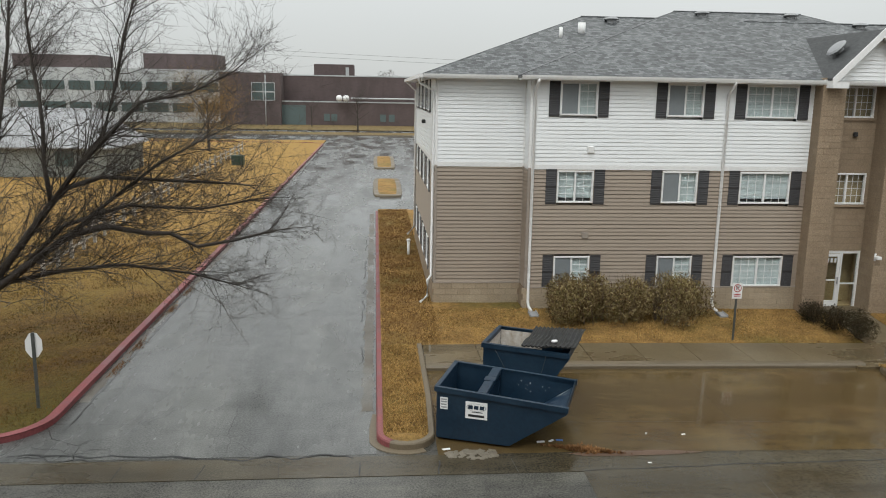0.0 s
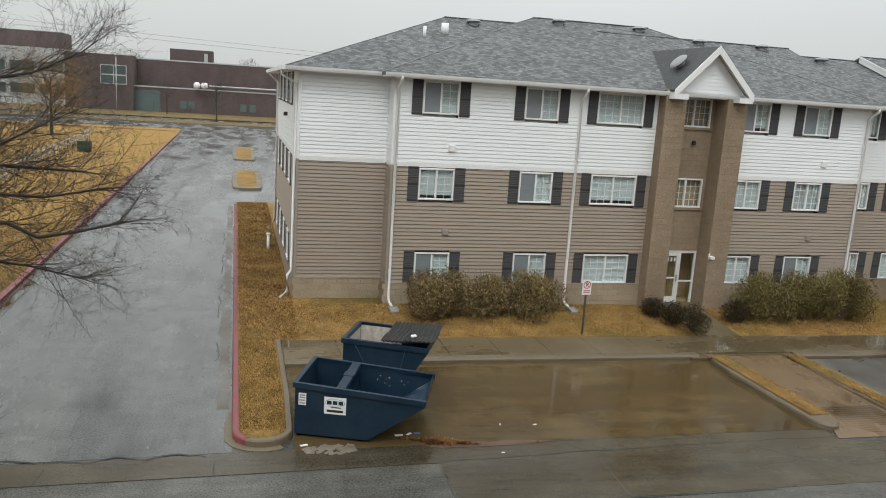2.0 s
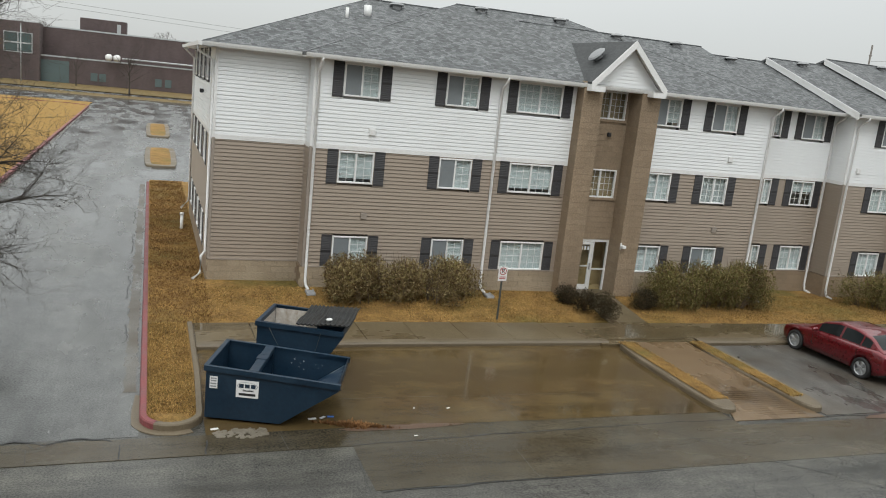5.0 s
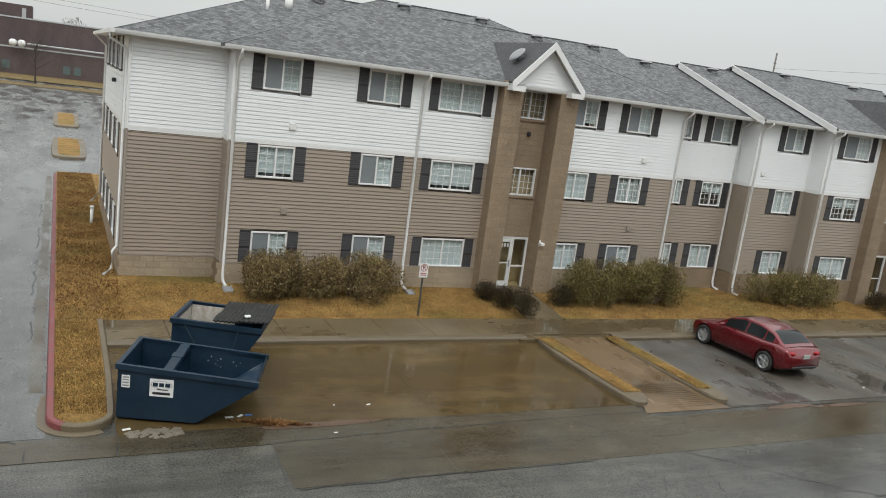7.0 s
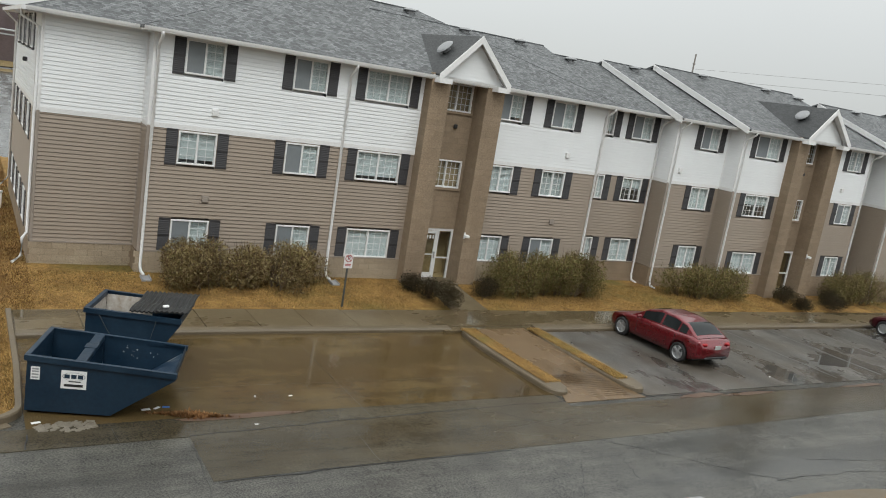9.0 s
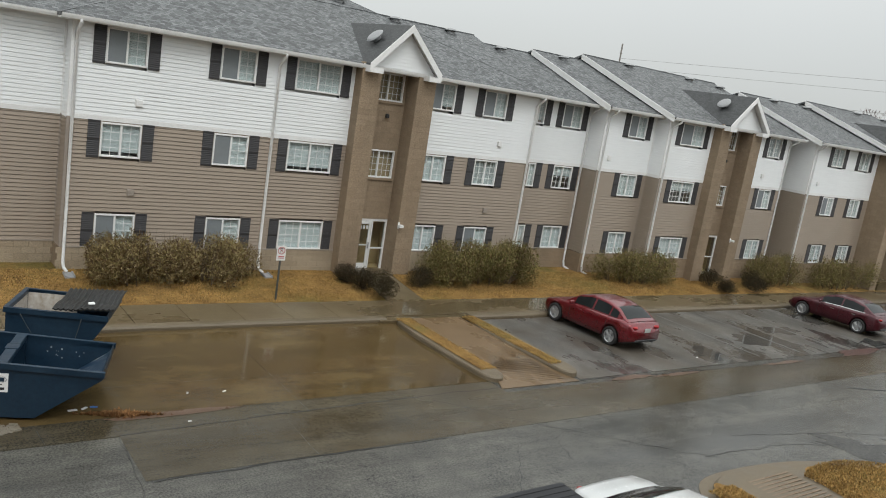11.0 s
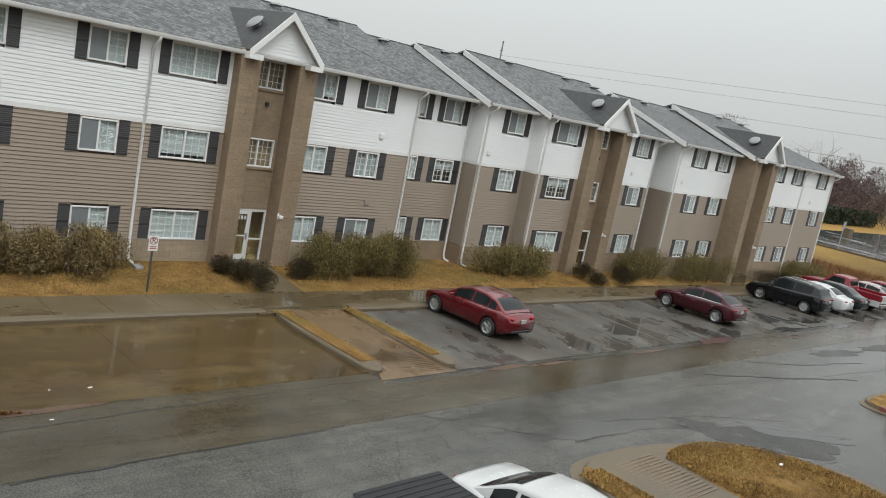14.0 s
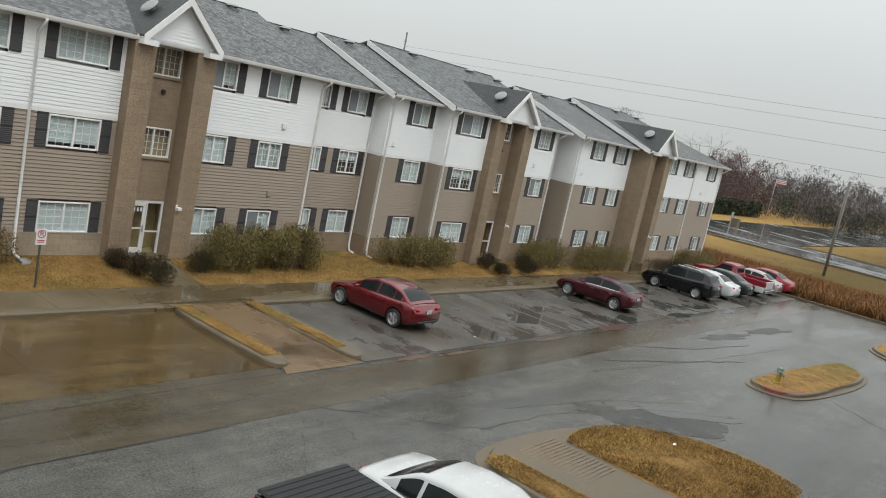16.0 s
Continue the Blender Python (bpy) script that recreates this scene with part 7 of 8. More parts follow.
def small_tree(x, y, h, label, seed, leaf=None, z=0.1, spread=0.7, r=0.12, levels=3, dens=0.8):
    rn = random.Random(seed)
    t = tagged(empty("tree", pose(x, y, z)), label, "tree")
    v, f = [], []
    tube_verts([(0, 0, -0.1), (0.03, 0, h * 0.15), (0, 0.04, h * 0.35), (0.05, 0, h * 0.7)], [r, r * 0.8, r * 0.65, r * 0.2], 7, v, f)
    mesh_ob("trunk", v, f, M_BARE, t)
    v, f, tips = [], [], []
    for k in range(11):
        a = k * 2.4
        zz = h * (0.25 + 0.45 * k / 11)
        grow(v, f, (0, 0, zz), (math.cos(a), math.sin(a), 0.85), h * rn.uniform(0.36, 0.5), r * 0.4, levels - 1, rn, spread, 0.0, dens, tips)
    mesh_ob("branch_mass", v, f, M_BARE, t)
    if leaf:
        pts = [p + Vector((rn.gauss(0, 0.75), rn.gauss(0, 0.75), rn.gauss(-0.5, 0.8))) for p in tips for _ in range(70)]
        leaves("crown", pts, 0.075, leaf, t, "", seed, 3.2, -0.9, 0.22)
    return t


small_tree(-19.0, 94, 8.6, "willow-like tree holding ochre leaves in the field", 5, M_OCHRE, spread=0.9, r=0.2)
small_tree(-3.0, 139.0, 8.3, "bare young street tree before the school", 6, r=0.16, levels=4, dens=0.7)
small_tree(-12.4, 160, 6.0, "bare young tree before the school", 7, r=0.12)
for i, (x, y, hh) in enumerate(((-8.4, 163, 2.2), (-4.0, 164, 2.4))):
    small_tree(x, y, hh, "small bare shrub by the school wall", 20 + i, r=0.06, levels=2)
small_tree(-9.2, 62, 2.2, "thin sapling in the field", 30, r=0.02, levels=2, dens=0.5)


def blades(name, outline_fn, count, hgt, material, label, seed, zf, wide=0.012):
    rnd = random.Random(seed)
    v, f = [], []
    for _ in range(count):
        x, y = outline_fn(rnd)
        z = zf(x, y)
        a = rnd.random() * 6.283
        dx, dy = math.cos(a), math.sin(a)
        h = hgt * rnd.uniform(0.4, 1.3)
        lean = rnd.uniform(0.3, 1.3) * h
        q = len(v)
        v += [(x - dy * wide, y + dx * wide, z - 0.01), (x + dy * wide, y - dx * wide, z - 0.01), (x + dx * lean, y + dy * lean, z + h)]
        f.append((q, q + 1, q + 2))
    return tagged(mesh_ob(name, v, f, material), label, "grass", "", "stuff")


def rect(x0, x1, y0, y1):
    return lambda r: (r.uniform(x0, x1), r.uniform(y0, y1))


blades("grass_median", rect(0.17, 1.12, 15.75, 21.9), 20000, 0.036, M_STRAW, "matted straw-coloured dormant grass", 1, lambda x, y: 0.11)
blades("grass_side", rect(0.17, 1.85, 21.9, 47), 30000, 0.05, leaf_mat("side_strip_blades", [(0.17, 0.09, 0.032), (0.26, 0.15, 0.05), (0.11, 0.062, 0.025), (0.2, 0.115, 0.04)], 0.8), "matted reddish-brown dormant grass", 12, lawn_z)
def front_lawn(r):
    while True:
        x, y = r.uniform(1.4, 36), r.uniform(21.95, 25.0)
        if not (14.5 + 0.13 * (y - 21.9) < x < 16.0 + 0.1 * (y - 21.9)):
            return x, y


blades("grass_front", front_lawn, 100000, 0.036, M_STRAW, "matted straw-coloured dormant grass", 2, lawn_z)
blades("grass_strips", lambda r: (r.choice((r.uniform(13.64, 14.2), r.uniform(16.24, 16.68))), r.uniform(15.5, 19.9)), 12000, 0.055, M_STRAW, "matted straw-coloured dormant grass", 3, lambda x, y: 0.13)


def in_island(r):
    while True:
        x, y = r.uniform(16.9, 21.3), r.uniform(3.4, 8.3)
        if ((x - 18.2) / 3.0) ** 2 + ((y - 5.2) / 3.1) ** 2 < 1 and x > 17.05:
            return x, y


blades("grass_island", in_island, 42000, 0.036, M_STRAW, "matted straw-coloured dormant grass", 4, lambda x, y: 0.17)
blades("grass_island_strip", rect(14.02, 14.85, 4.0, 8.4), 12000, 0.036, M_STRAW, "matted straw-coloured dormant grass", 5, lambda x, y: 0.16)
blades("grass_tall", rect(63.2, 76, 4, 32), 60000, 0.75, M_RUSTG, "tall rust-brown grass past the kerb", 6, lambda x, y: 0.0, 0.03)
blades("grass_west", rect(-16, -7.1, 16.6, 40), 60000, 0.04, leaf_mat("field_blades", [(0.12, 0.068, 0.02), (0.17, 0.10, 0.027), (0.08, 0.045, 0.016), (0.2, 0.12, 0.037), (0.09, 0.078, 0.017)], 0.8), "short matted brown-green dormant grass", 7, lambda x, y: 0.1)
blades("leaf_litter", lambda r: (lambda u: (4.25 + 0.42 * u, 15.2 - 0.12 * u + r.gauss(0, 0.075) * max(0.15, 1 - abs(u) * 0.5)))(max(-2.0, min(2.2, r.gauss(0, 0.75)))), 1100, 0.05, M_RUSTG, "heap of wet rust-brown leaves on the pad", 8, lambda x, y: 0.01, 0.03)
blades("leaf_litter_kerb", lambda r: (-6.75 + abs(r.gauss(0, 0.1)), r.choice((20.5, 22.4, 26.3, 28.6)) + r.gauss(0, 0.35)), 900, 0.03, M_RUSTG, "wet brown leaves drifted against the kerb", 9, lambda x, y: 0.005, 0.02)
# ---------- signs, fence, street things ----------
def text_part(body, size, m, material, parent, name="lettering"):
    cu = bpy.data.curves.new(name, "FONT")
    cu.body, cu.size, cu.extrude, cu.align_x, cu.align_y = body, size, 0.002, "CENTER", "CENTER"
    cu.materials.append(material)
    o = new(name, cu)
    dg = bpy.context.evaluated_depsgraph_get()
    me = bpy.data.meshes.new_from_object(o.evaluated_get(dg))
    bpy.data.objects.remove(o)
    return share(name, me, parent, m)


ps = tagged(empty("no_parking_sign", pose(10.55, 22.15, 0.12)), "no parking sign on a dark steel post in the grass", "sign")
boxes("post", [(-0.03, 0.03, -0.015, 0.015, -0.1, 1.75)], M_POST, ps, "dark steel post", bevel=0.005)
pl = boxes("plate", [(-0.15, 0.15, -0.03, -0.018, 1.28, 1.75)], M_SIGNWHITE, ps, "white sign plate", bevel=0.004)
v, f = [], []
for i in range(28):
    a0, a1 = 2 * math.pi * i / 28, 2 * math.pi * (i + 1) / 28
    q = len(v)
    for a, r in ((a0, 0.12), (a1, 0.12), (a1, 0.097), (a0, 0.097)):
        v.append((r * math.cos(a), -0.036, 1.6 + r * math.sin(a)))
    f.append((q, q + 1, q + 2, q + 3))
mesh_ob("red_ring", v, f, M_SIGNRED, pl)
text_part("P", 0.2, pose(0, -0.034, 1.6, 90), M_BLACK, pl)
bm = bmesh.new()
box(bm, -0.1, 0.1, -0.041, -0.037, -0.01, 0.01, m=pose(0, 0, 1.6, 0, 45, 0))
part("red_bar", bm, M_SIGNRED, pl)
boxes("text_bars", [(-0.1, 0.1, -0.035, -0.031, 1.40, 1.425), (-0.1, 0.1, -0.035, -0.031, 1.35, 1.375)], M_SIGNRED, pl)

st = tagged(empty("stop_sign", pose(-7.5, 17.7, 0.1, 0, 0, 8)), "back of an octagonal road sign on a steel post", "sign")
boxes("post", [(-0.035, 0.035, -0.05, -0.01, -0.15, 1.75)], M_POST, st, "dark steel post", bevel=0.006)
bm = bmesh.new()
pts = [(0.3 * math.cos(radians(22.5 + 45 * i)), 0.3 * math.sin(radians(22.5 + 45 * i)) + 1.45) for i in range(8)]
a = [bm.verts.new((x * 0.62, -0.005, z)) for x, z in pts]
b = [bm.verts.new((x * 0.62, 0.008, z)) for x, z in pts]
bm.faces.new(a)
bm.faces.new(list(reversed(b)))
for i in range(8):
    bm.faces.new((a[(i + 1) % 8], a[i], b[i], b[(i + 1) % 8]))
part("plate", bm, M_SIGNWHITE, st, "pale octagonal sign plate")

bol = tagged(empty("vent_stack", pose(1.4, 33.8, 0.15)), "short white plastic cleanout pipe in the grass", "pipe")
pipe("stack", [(0, 0, -0.1), (0, 0, 0.75)], 0.06, M_TRIM, bol)
pipe("cap", [(0, 0, 0.74), (0, 0, 0.82)], 0.085, M_TRIM, bol)

hy = tagged(empty("fire_hydrant", pose(32.0, 7.3, 0.15)), "yellow fire hydrant with a pale green bonnet on the grass island", "fire hydrant")
M_HYDY = paint("hydrant_yellow", (0.36, 0.25, 0.04), 0.4, 0.2)
M_HYDG = paint("hydrant_pale_green", (0.2, 0.27, 0.22), 0.4, 0.2)
v, f = [], []
tube_verts([(0, 0, -0.1), (0, 0, 0.05), (0, 0, 0.06), (0, 0, 0.45)], [0.15, 0.15, 0.1, 0.095], 14, v, f)
mesh_ob("barrel", v, f, M_HYDY, hy, "yellow iron barrel")
v, f = [], []
tube_verts([(0, 0, 0.44), (0, 0, 0.48), (0, 0, 0.49), (0, 0, 0.6), (0, 0, 0.68), (0, 0, 0.7), (0, 0, 0.75)], [0.15, 0.15, 0.125, 0.12, 0.06, 0.03, 0.025], 14, v, f)
mesh_ob("bonnet", v, f, M_HYDG, hy, "pale green bonnet")
for dx, dy in ((1, 0), (-1, 0), (0, -1)):
    v, f = [], []
    tube_verts([(0.08 * dx, 0.08 * dy, 0.36), (0.16 * dx, 0.16 * dy, 0.36), (0.165 * dx, 0.165 * dy, 0.36), (0.2 * dx, 0.2 * dy, 0.36)], [0.045, 0.045, 0.06, 0.06], 8, v, f)
    mesh_ob("nozzle", v, f, M_HYDG, hy, "pale green nozzle cap")

ys_ = tagged(empty("yard_sign", pose(120.4, 40.4, 0)), "small pale sign on a thin post in the far lawn", "sign")
boxes("post", [(-0.06, 0.06, -0.06, 0.06, -0.2, 2.6)], M_METAL, ys_)
boxes("plate", [(-0.5, 0.5, -0.08, -0.06, 1.6, 2.6)], M_VENT, ys_, "pale weathered plate")
ub2 = tagged(empty("utility_box", pose(127.8, 42.1, 0)), "brown utility cabinet in the far lawn", "utility box")
boxes("cabinet", [(-0.8, 0.8, -0.5, 0.5, -0.2, 1.3)], M_KERB, ub2, bevel=0.04)
boxes("lid", [(-0.85, 0.85, -0.55, 0.55, 1.3, 1.4)], M_KERB, ub2, bevel=0.03)

# white rail fence through the field
M_FENCE = mottled("weathered_white_rails", (0.28, 0.26, 0.23), (0.48, 0.46, 0.43), 2, 12, (0.6, 0.8))
fence = tagged(empty("rail_fence"), "weathered white two-rail fence across the field", "fence")
fp = [(-12.4, 30.5), (-13.2, 42), (-13.9, 57), (-14.5, 73), (-15.2, 94)]


def fence_at(s):
    i = min(3, int(s * 4))
    t = s * 4 - i
    return fp[i][0] + (fp[i + 1][0] - fp[i][0]) * t, fp[i][1] + (fp[i + 1][1] - fp[i][1]) * t


post_me = rail_me = None
for i in range(27):
    x, y = fence_at(i / 26)
    if post_me is None:
        o = boxes("post", [(-0.07, 0.07, -0.07, 0.07, -0.1, 1.05), (-0.085, 0.085, -0.085, 0.085, 1.05, 1.09)], M_FENCE, fence, bevel=0.01)
        post_me = o.data
        o.matrix_basis = pose(x, y, 0.1)
    else:
        share("post", post_me, fence, pose(x, y, 0.1))
    if i < 26:
        x2, y2 = fence_at((i + 1) / 26)
        a = math.degrees(math.atan2(y2 - y, x2 - x))
        ln = math.hypot(x2 - x, y2 - y)
        for z in (0.4, 0.82):
            if rail_me is None:
                o = boxes("rail", [(0, 1, -0.02, 0.02, -0.05, 0.05)], M_FENCE, fence)
                rail_me = o.data
            else:
                o = share("rail", rail_me, fence)
            o.matrix_basis = pose(x, y, 0.1 + z, 0, 0, a) @ Matrix.Diagonal((ln, 1, 1, 1))

ub = tagged(empty("utility_box", pose(-12.9, 77, 0.1)), "dark green utility cabinet in the field", "utility box")
M_GREENBOX = mottled("dark_green_paint", (0.018, 0.04, 0.026), (0.03, 0.06, 0.04), 2, 20, (0.4, 0.6))
boxes("cabinet", [(-0.55, 0.55, -0.45, 0.45, 0, 0.85)], M_GREENBOX, ub, bevel=0.03)
boxes("lid", [(-0.58, 0.58, -0.48, 0.48, 0.85, 0.93)], M_GREENBOX, ub, bevel=0.02)

# ---------- the school across the street ----------
# plum brick greyed and lightened: the mist over the street is in its colour
M_BRICKHAZE = block_wall("dark_plum_brick", (0.135, 0.10, 0.10), (0.11, 0.083, 0.083), (0.135, 0.108, 0.106), 0.4, 0.13)
M_PALE = mottled("pale_grey_panel", (0.36, 0.38, 0.385), (0.48, 0.5, 0.505), 0.3, 3, (0.5, 0.7))
M_TEAL = mottled("teal_glazing", (0.055, 0.085, 0.085), (0.085, 0.115, 0.112), 1, 6, (0.1, 0.25))
M_GDOOR = mottled("grey_green_door", (0.07, 0.10, 0.10), (0.10, 0.135, 0.135), 0.8, 6, (0.5, 0.7))
sc = tagged(empty("school_building"), "long low plum-brown brick school with flat roofs", "school")
boxes("low_wing", [(-26, 60, 168, 200, -0.3, 4.7)], M_BRICKHAZE, sc, "dark brick low wing")
boxes("high_wing", [(-31, 60, 172.2, 200, 4.7, 10.0)], M_BRICKHAZE, sc, "dark brick upper wall")
boxes("end_block", [(-31, -19, 166, 172, -0.3, 10.4)], M_BRICKHAZE, sc, "dark brick end block")
boxes("roof_edge", [(-26.1, 60, 167.9, 168.2, 4.7, 4.95), (-31.1, 60, 172.1, 172.4, 10.0, 10.25)], M_PALE, sc, "pale roof edge")
boxes("roof_house", [(-13, -4.6, 176, 184, 10, 12.6)], M_BRICKHAZE, sc, "brick rooftop plant room")
boxes("plant_louvre", [(-6.3, -5.6, 175.9, 176, 10.3, 12.0)], M_PALE, sc)
boxes("west_wing", [(-110, -31, 178, 210, -0.3, 11.0)], M_PALE, sc, "pale panelled west wing")
boxes("west_roof_house", [(-51, -35, 186, 196, 11, 14.5), (-78, -60, 184, 194, 11, 13.8)], M_BRICKHAZE, sc, "brick rooftop block")
boxes("west_brick", [(-110, -78, 177.8, 178, -0.3, 11.2)], M_BRICKHAZE, sc)
for z in (2.0, 6.4):
    for k in range(8):
        x = -75 + k * 5.3
        boxes("window_band", [(x, x + 4.4, 177.85, 178, z, z + 1.9)], M_TEAL, sc, "teal ribbon window")
for x, z, w, h in ((-24.8, 4.9, 4.7, 3.6),):
    wf = boxes("window_frame", [(x, x + w, 165.9, 166, z, z + 0.15), (x, x + w, 165.9, 166, z + h - 0.15, z + h), (x, x + 0.15, 165.9, 166, z, z + h), (x + w - 0.15, x + w, 165.9, 166, z, z + h), (x + w / 2 - 0.08, x + w / 2 + 0.08, 165.9, 166, z, z + h), (x, x + w, 165.9, 166, z + h * 0.45, z + h * 0.52)], M_PALE, sc)
    boxes("pane", [(x + 0.1, x + w - 0.1, 165.95, 165.99, z + 0.1, z + h - 0.1)], M_TEAL, wf)
boxes("service_door", [(-19.0, -14.2, 167.88, 168, 0, 4.1)], M_GDOOR, sc, "grey-green roller door")
for x in (-10.5, -9.0, 1.0, 2.8, 9.5, 11.3):
    wf = boxes("window", [(x, x + 1.2, 167.9, 168, 0.9, 2.4)], M_GDOOR, sc, "small grey window")
v, f = [], []
tube_verts([(-5, 167.5, 5.6), (6, 167.5, 5.6), (24, 167.5, 5.6)], [0.16, 0.16, 0.16], 6, v, f)
mesh_ob("roof_pipe", v, f, M_PALE, sc, "pale pipe run along the low roof")
for x in (-7.3, -5.9):
    v, f = [], []
    tube_verts([(x, 166.5, 5.0), (x, 166.5, 5.3), (x, 166.5, 5.9), (x, 166.5, 6.2)], [0.35, 0.65, 0.65, 0.3], 10, v, f)
    mesh_ob("roof_tank", v, f, M_SIGNWHITE, sc, "round white roof fan", True)
fl = tagged(empty("flagpole", pose(-21.2, 160, 0.1)), "tall pale flagpole before the school", "flagpole")
pipe("pole", [(0, 0, -0.2), (0, 0, 9.8)], 0.09, M_PALE, fl)

# pale house roofs past the fence
M_HOUSE = mottled("grey_green_house_siding", (0.17, 0.185, 0.17), (0.24, 0.255, 0.235), 0.5, 5, (0.6, 0.8))


def house(x, y, w, d, h, rh, label):
    t = tagged(empty("house", pose(x, y, 0.05)), label, "house")
    boxes("wall", [(-w / 2, w / 2, -d / 2, d / 2, -0.1, h)], M_HOUSE, t, "pale siding wall")
    bm = bmesh.new()
    prism(bm, (-w / 2 - 0.5, -d / 2 - 0.5, h), (w / 2 + 0.5, -d / 2 - 0.5, h), (w / 2 - 2, 0, h + rh), (-w / 2 + 2, 0, h + rh), 0.1)
    prism(bm, (w / 2 + 0.5, d / 2 + 0.5, h), (-w / 2 - 0.5, d / 2 + 0.5, h), (-w / 2 + 2, 0, h + rh), (w / 2 - 2, 0, h + rh), 0.1)
    tri_prism(bm, (w / 2 + 0.5, -d / 2 - 0.5, h), (w / 2 + 0.5, d / 2 + 0.5, h), (w / 2 - 2, 0, h + rh), 0.1)
    tri_prism(bm, (-w / 2 - 0.5, d / 2 + 0.5, h), (-w / 2 - 0.5, -d / 2 - 0.5, h), (-w / 2 + 2, 0, h + rh), 0.1)
    part("roof", bm, M_VENT, t, "light grey shingle roof")
    for k in (-0.25, 0.2):
        boxes("window", [(w * k, w * k + 1.4, -d / 2 - 0.04, -d / 2, 0.9, 2.1)], M_TEAL, t)


house(-27.5, 70, 13, 10, 2.4, 2.9, "pale single-storey house with a light grey roof")
house(-44, 78, 14, 11, 2.5, 3.0, "pale single-storey house with a light grey roof")

# ---------- the far east side ----------
sheet("road_east", 93, 112, -60, 110, 0.01, M_STREETWET, "wet street beyond the car park")
sheet("road_side_street", 112, 330, 28, 44, 0.012, M_STREETWET, "wet side street running away to the trees")
tagged(ribbon("kerb_east", [(62.0, -2), (62.0, 19.95)], -0.2, -0.05, 0.15, M_KERB), "grey kerb at the end of the car park", "kerb", "", "structure")
tagged(ribbon("kerb_street_west", [(93, -60), (93, 110)], -0.2, -0.05, 0.16, M_KERB), "grey street kerb", "kerb", "", "structure")
tagged(ribbon("kerb_street_east", [(112, -60), (112, 27)], 0.2, -0.05, 0.16, M_KERB), "grey street kerb", "kerb", "", "structure")

M_POLE = mottled("weathered_pole_wood", (0.11, 0.1, 0.09), (0.19, 0.175, 0.16), 1.5, 12, (0.7, 0.9), stretch=(4, 4, 0.4))
up = tagged(empty("utility_pole", pose(86.3, 18.5, 0)), "leaning weathered timber utility pole", "utility pole")
pipe("pole", [(0, 0, -0.3), (0, 0.05, 9.6)], 0.15, M_POLE, up)
pipe("lamp_arm", [(0, 0, 9.3), (0.1, -0.7, 9.5), (0.2, -1.3, 9.45)], 0.04, M_METAL, up)
boxes("lamp_head", [(0.05, 0.35, -1.8, -1.2, 9.35, 9.5)], M_METAL, up, "grey street light head", bevel=0.03)


M_CABLE = mottled("weathered_cable", (0.10, 0.10, 0.10), (0.16, 0.16, 0.16), 2, 10, (0.5, 0.7))


def wire(p, q, sag, r=0.014, group="power cables"):
    p, q = Vector(p), Vector(q)
    pts = [p.lerp(q, i / 16) - Vector((0, 0, sag * 4 * (i / 16) * (1 - i / 16))) for i in range(17)]
    tagged(pipe("power_cable", pts, r, M_CABLE, sides=4), "thin dark overhead power cable", "cable", group)


for za, zb in ((16.1, 15.6), (15.1, 14.4), (13.4, 12.0), (11.3, 9.4)):
    wire((86, -45, za), (86, 80.4, zb), 0.4, 0.017)
for z in (14.3, 13.6):
    wire((-90, 134, z + 2.2), (75.5, 134, z - 3.2), 0.8, 0.026)
for x, y, h in ((86, 80.4, 18.2), (86, -45, 16.8), (-90, 134, 17.5), (75.5, 134, 12.5)):
    o = tagged(empty("utility_pole", pose(x, y, 0)), "weathered timber utility pole carrying cables", "utility pole")
    pipe("pole", [(0, 0, -0.3), (0, 0, h)], 0.11, M_POLE, o)
    boxes("insulator_bracket", [(-0.2, 0.2, -0.06, 0.06, h - 1.4, h - 1.25)], M_POLE, o)

hd = tagged(empty("hedge", pose(150, 52, 0.0)), "long dark green clipped hedge", "hedge")
rnd = random.Random(9)
leaves("foliage", [(rnd.uniform(-22, 20), rnd.uniform(-1.3, 1.3), 3.0 * rnd.random() ** 0.6) for _ in range(26000)], 0.26, M_CEDAR, hd, "", 9)


def wood(name, x0, x1, y0, y1, count, h, material, label, seed):
    """A distant belt of bare trees, uneven along its top."""
    rn = random.Random(seed)
    t = tagged(empty(name), label, "woods", "", "stuff")
    pts = []
    for _ in range(count):
        x, y = rn.uniform(x0, x1), rn.uniform(y0, y1)
        hh = h * (0.72 + 0.5 * noise.noise((x * 0.05, y * 0.05, seed))) * rn.uniform(0.8, 1.12)
        k = hh / 11
        for _ in range(420):
            u = rn.random() ** 0.8
            wide = 4.6 * k * (0.75 + 0.5 * u if u < 0.5 else 1.6 * (1 - u) + 0.2)
            a, r = rn.random() * 6.283, math.sqrt(rn.random())
            pts.append((x + wide * r * math.cos(a), y + wide * r * math.sin(a), hh * u - 0.6))
    leaves("crowns", pts, 0.22, material, t, "", seed, 3.6, 1.4, 0.22)
    return t


wood("woods_east", 185, 330, -60, 110, 620, 14.5, M_HAZETREE, "bare woods beyond the side street, haze mixed into their grey-brown", 3)
wood("woods_near_hedge", 160, 195, 56, 90, 110, 15, M_REDTWIG, "reddish bare trees behind the hedge", 4)
wood("woods_evergreen", 196, 240, 10, 62, 60, 7, M_CEDAR, "dark evergreens among the bare woods", 5)
wood("woods_north", -120, 120, 215, 260, 150, 14, M_HAZETREE, "bare trees behind the school roofs", 6)
for x, y, h in ((118, 46, 12.5), (126, 50, 10)):
    small_tree(x, y, h, "slender bare tree beyond the street", int(x), r=0.16)

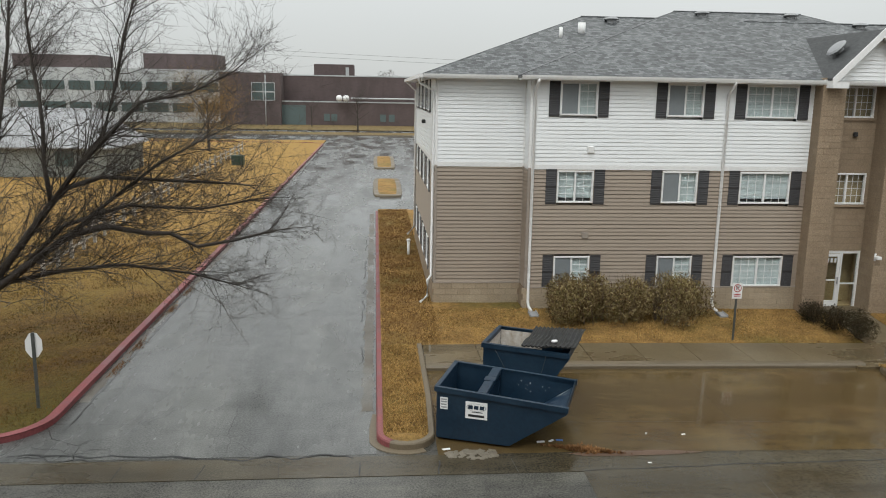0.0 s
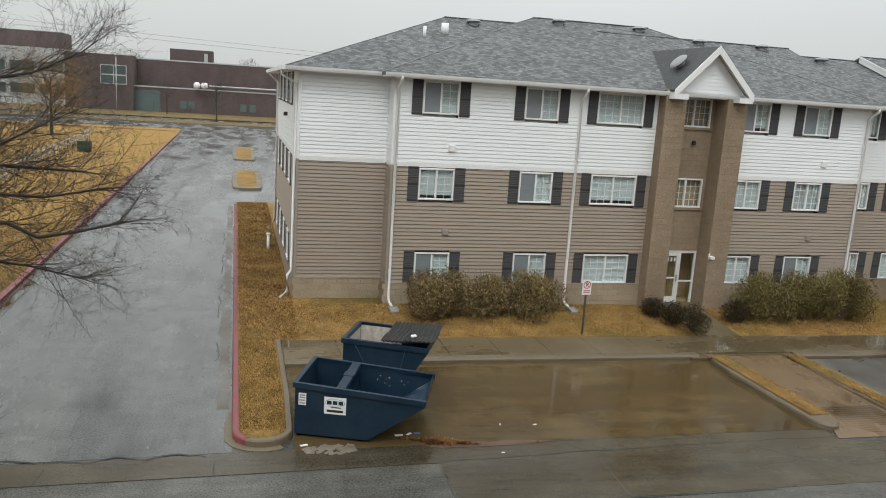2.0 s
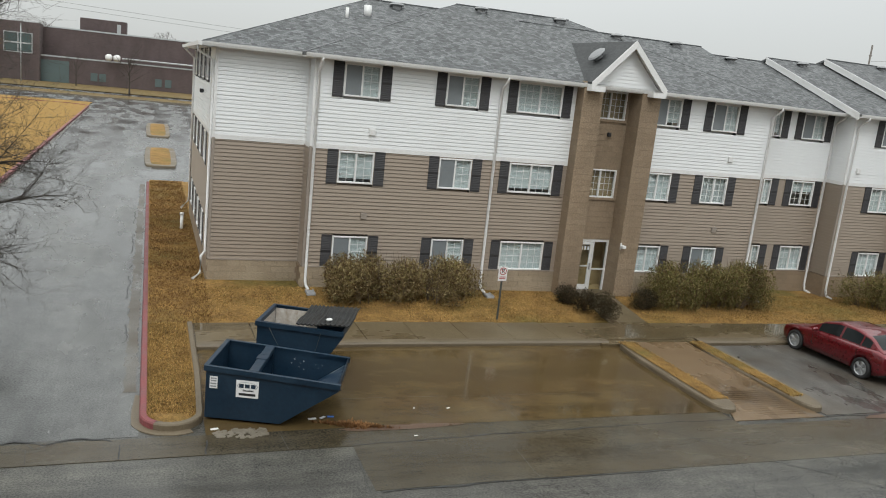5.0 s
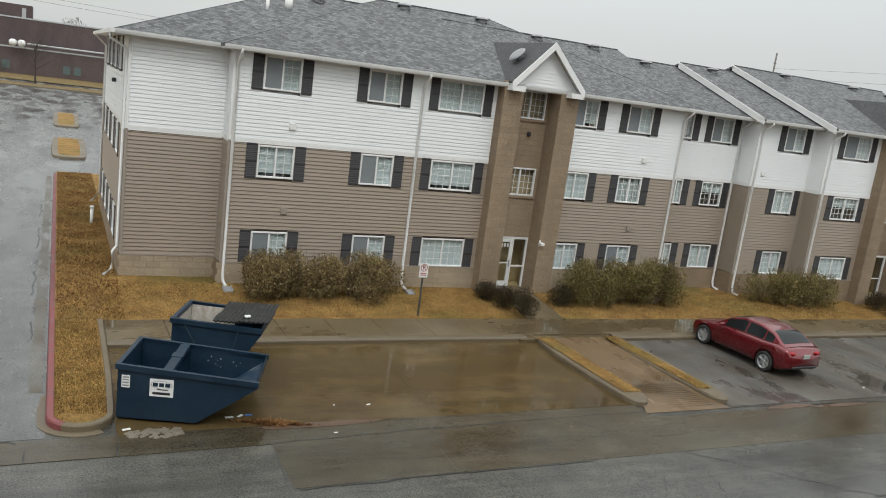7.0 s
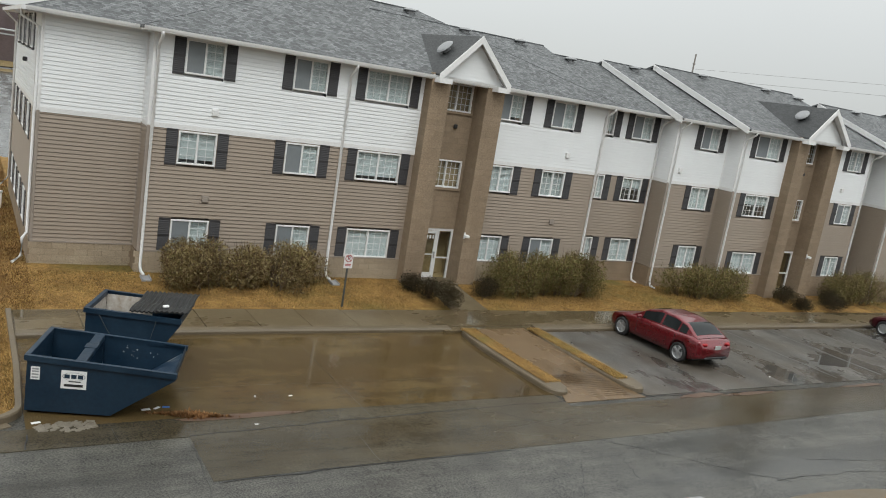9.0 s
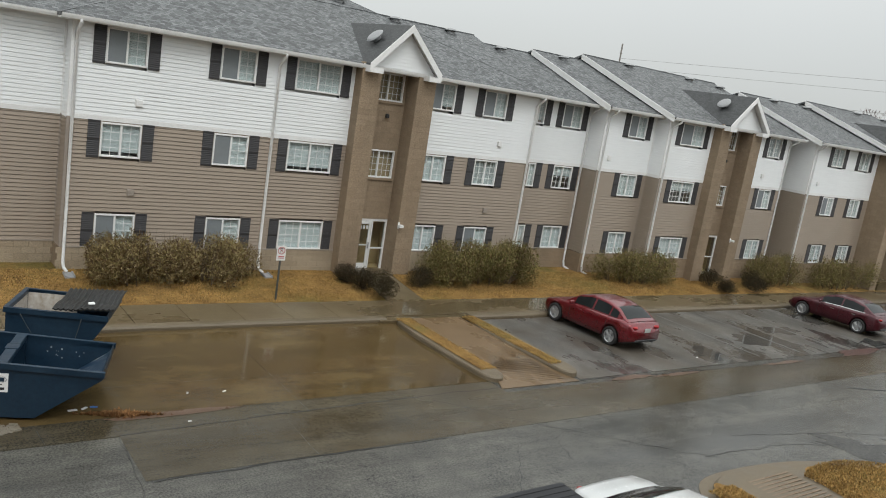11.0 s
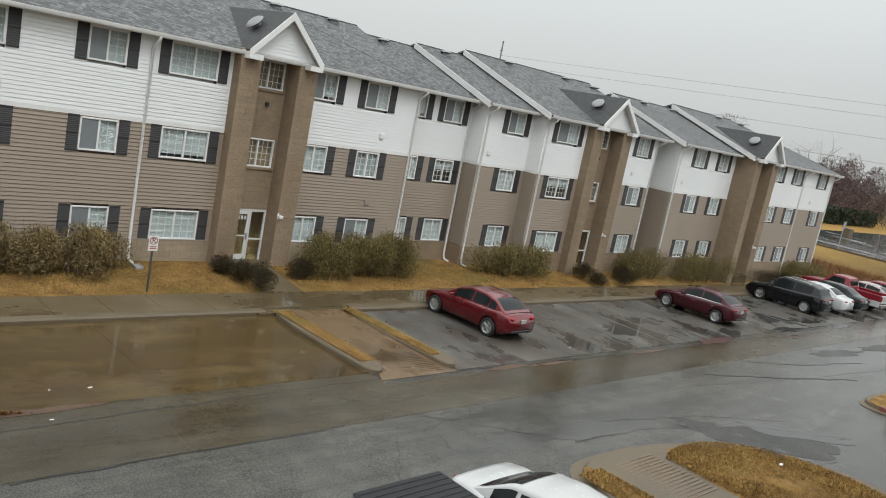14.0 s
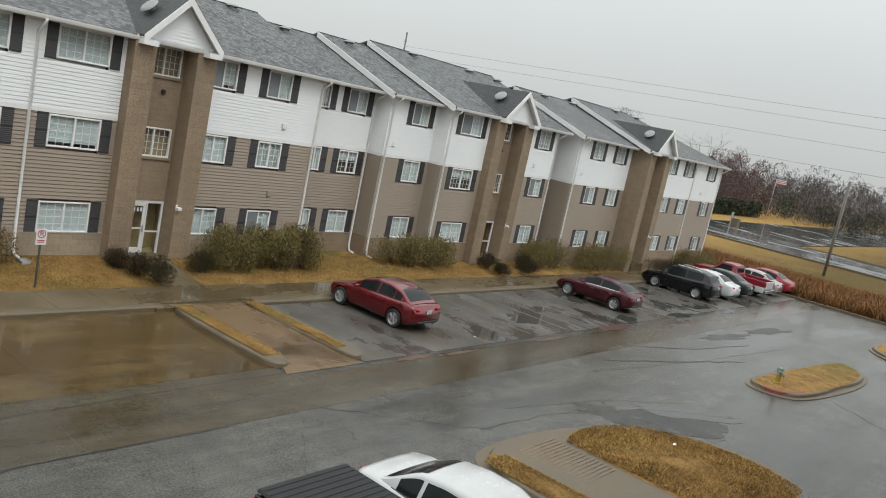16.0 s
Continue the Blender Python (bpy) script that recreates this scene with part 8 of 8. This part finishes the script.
fg = tagged(empty("flag", pose(167, 49.3, 0)), "small striped flag on a thin pole", "flag")
pipe("pole", [(0, 0, 0), (0, 0, 9)], 0.06, M_METAL, fg)
for i in range(6):
    boxes("stripe", [(0.05, 0.09, -2.2, 0, 8.0 + i * 0.17, 8.17 + i * 0.17)], M_SIGNRED if i % 2 == 0 else M_SIGNWHITE, fg)

# the block in which the camera stands, behind it
boxes("wall_south", [(-30, 40, -1.6, -1.2, -0.3, 9.5)], M_TAN)
tagged(bpy.data.objects["wall_south"], "taupe wall of the block opposite", "wall", "", "structure")

# ---------- the lay of the land: everything outdoors follows the gentle fall ----------
LEVEL = ("apartment", "school", "house", "woods", "flagpole", "wall_south", "camera", "sun", "power_cable", "ground", "road_street", "road_school", "lawn_far", "lawn_school", "kerb_street_north", "kerb_street_south")
SPREAD = ("island_near", "island_mid", "island_far", "lawn_island", "kerb_island", "grass_island", "road_east", "road_side", "kerb_street_west", "kerb_street_east", "hedge", "flag")


def spread(x):
    """Far plots lie farther out, as they lie lower."""
    return (7.2 - fall(x)) / 7.2


def settle(o):
    far = o.name.startswith(SPREAD)
    if o.type == "MESH" and o.matrix_basis.translation.length < 1e-6:
        co = np.empty(len(o.data.vertices) * 3)
        o.data.vertices.foreach_get("co", co)
        co = co.reshape(-1, 3)
        dz = -0.0105 * (np.clip(co[:, 0], 6.0, 62.0) - 6.0)
        co[:, 2] += dz
        if far:
            co[:, :2] *= ((7.2 - dz) / 7.2)[:, None]
        o.data.vertices.foreach_set("co", co.ravel())
        o.data.update()
    else:
        x = o.matrix_basis.translation.x
        k = spread(x) if far else 1.0
        o.location = (o.location.x * k, o.location.y * k, o.location.z + fall(x))


for o in list(scene.collection.objects):
    if o.parent is None and not o.name.startswith(LEVEL):
        if o.type == "EMPTY" and o.matrix_basis.translation.length < 1e-6:
            k = spread(16) if o.name.startswith("island_ramp") else 1.0
            for ch in o.children:
                x = ch.matrix_basis.translation.x
                ch.location = (ch.location.x * k, ch.location.y * k, ch.location.z + fall(x))
        else:
            settle(o)
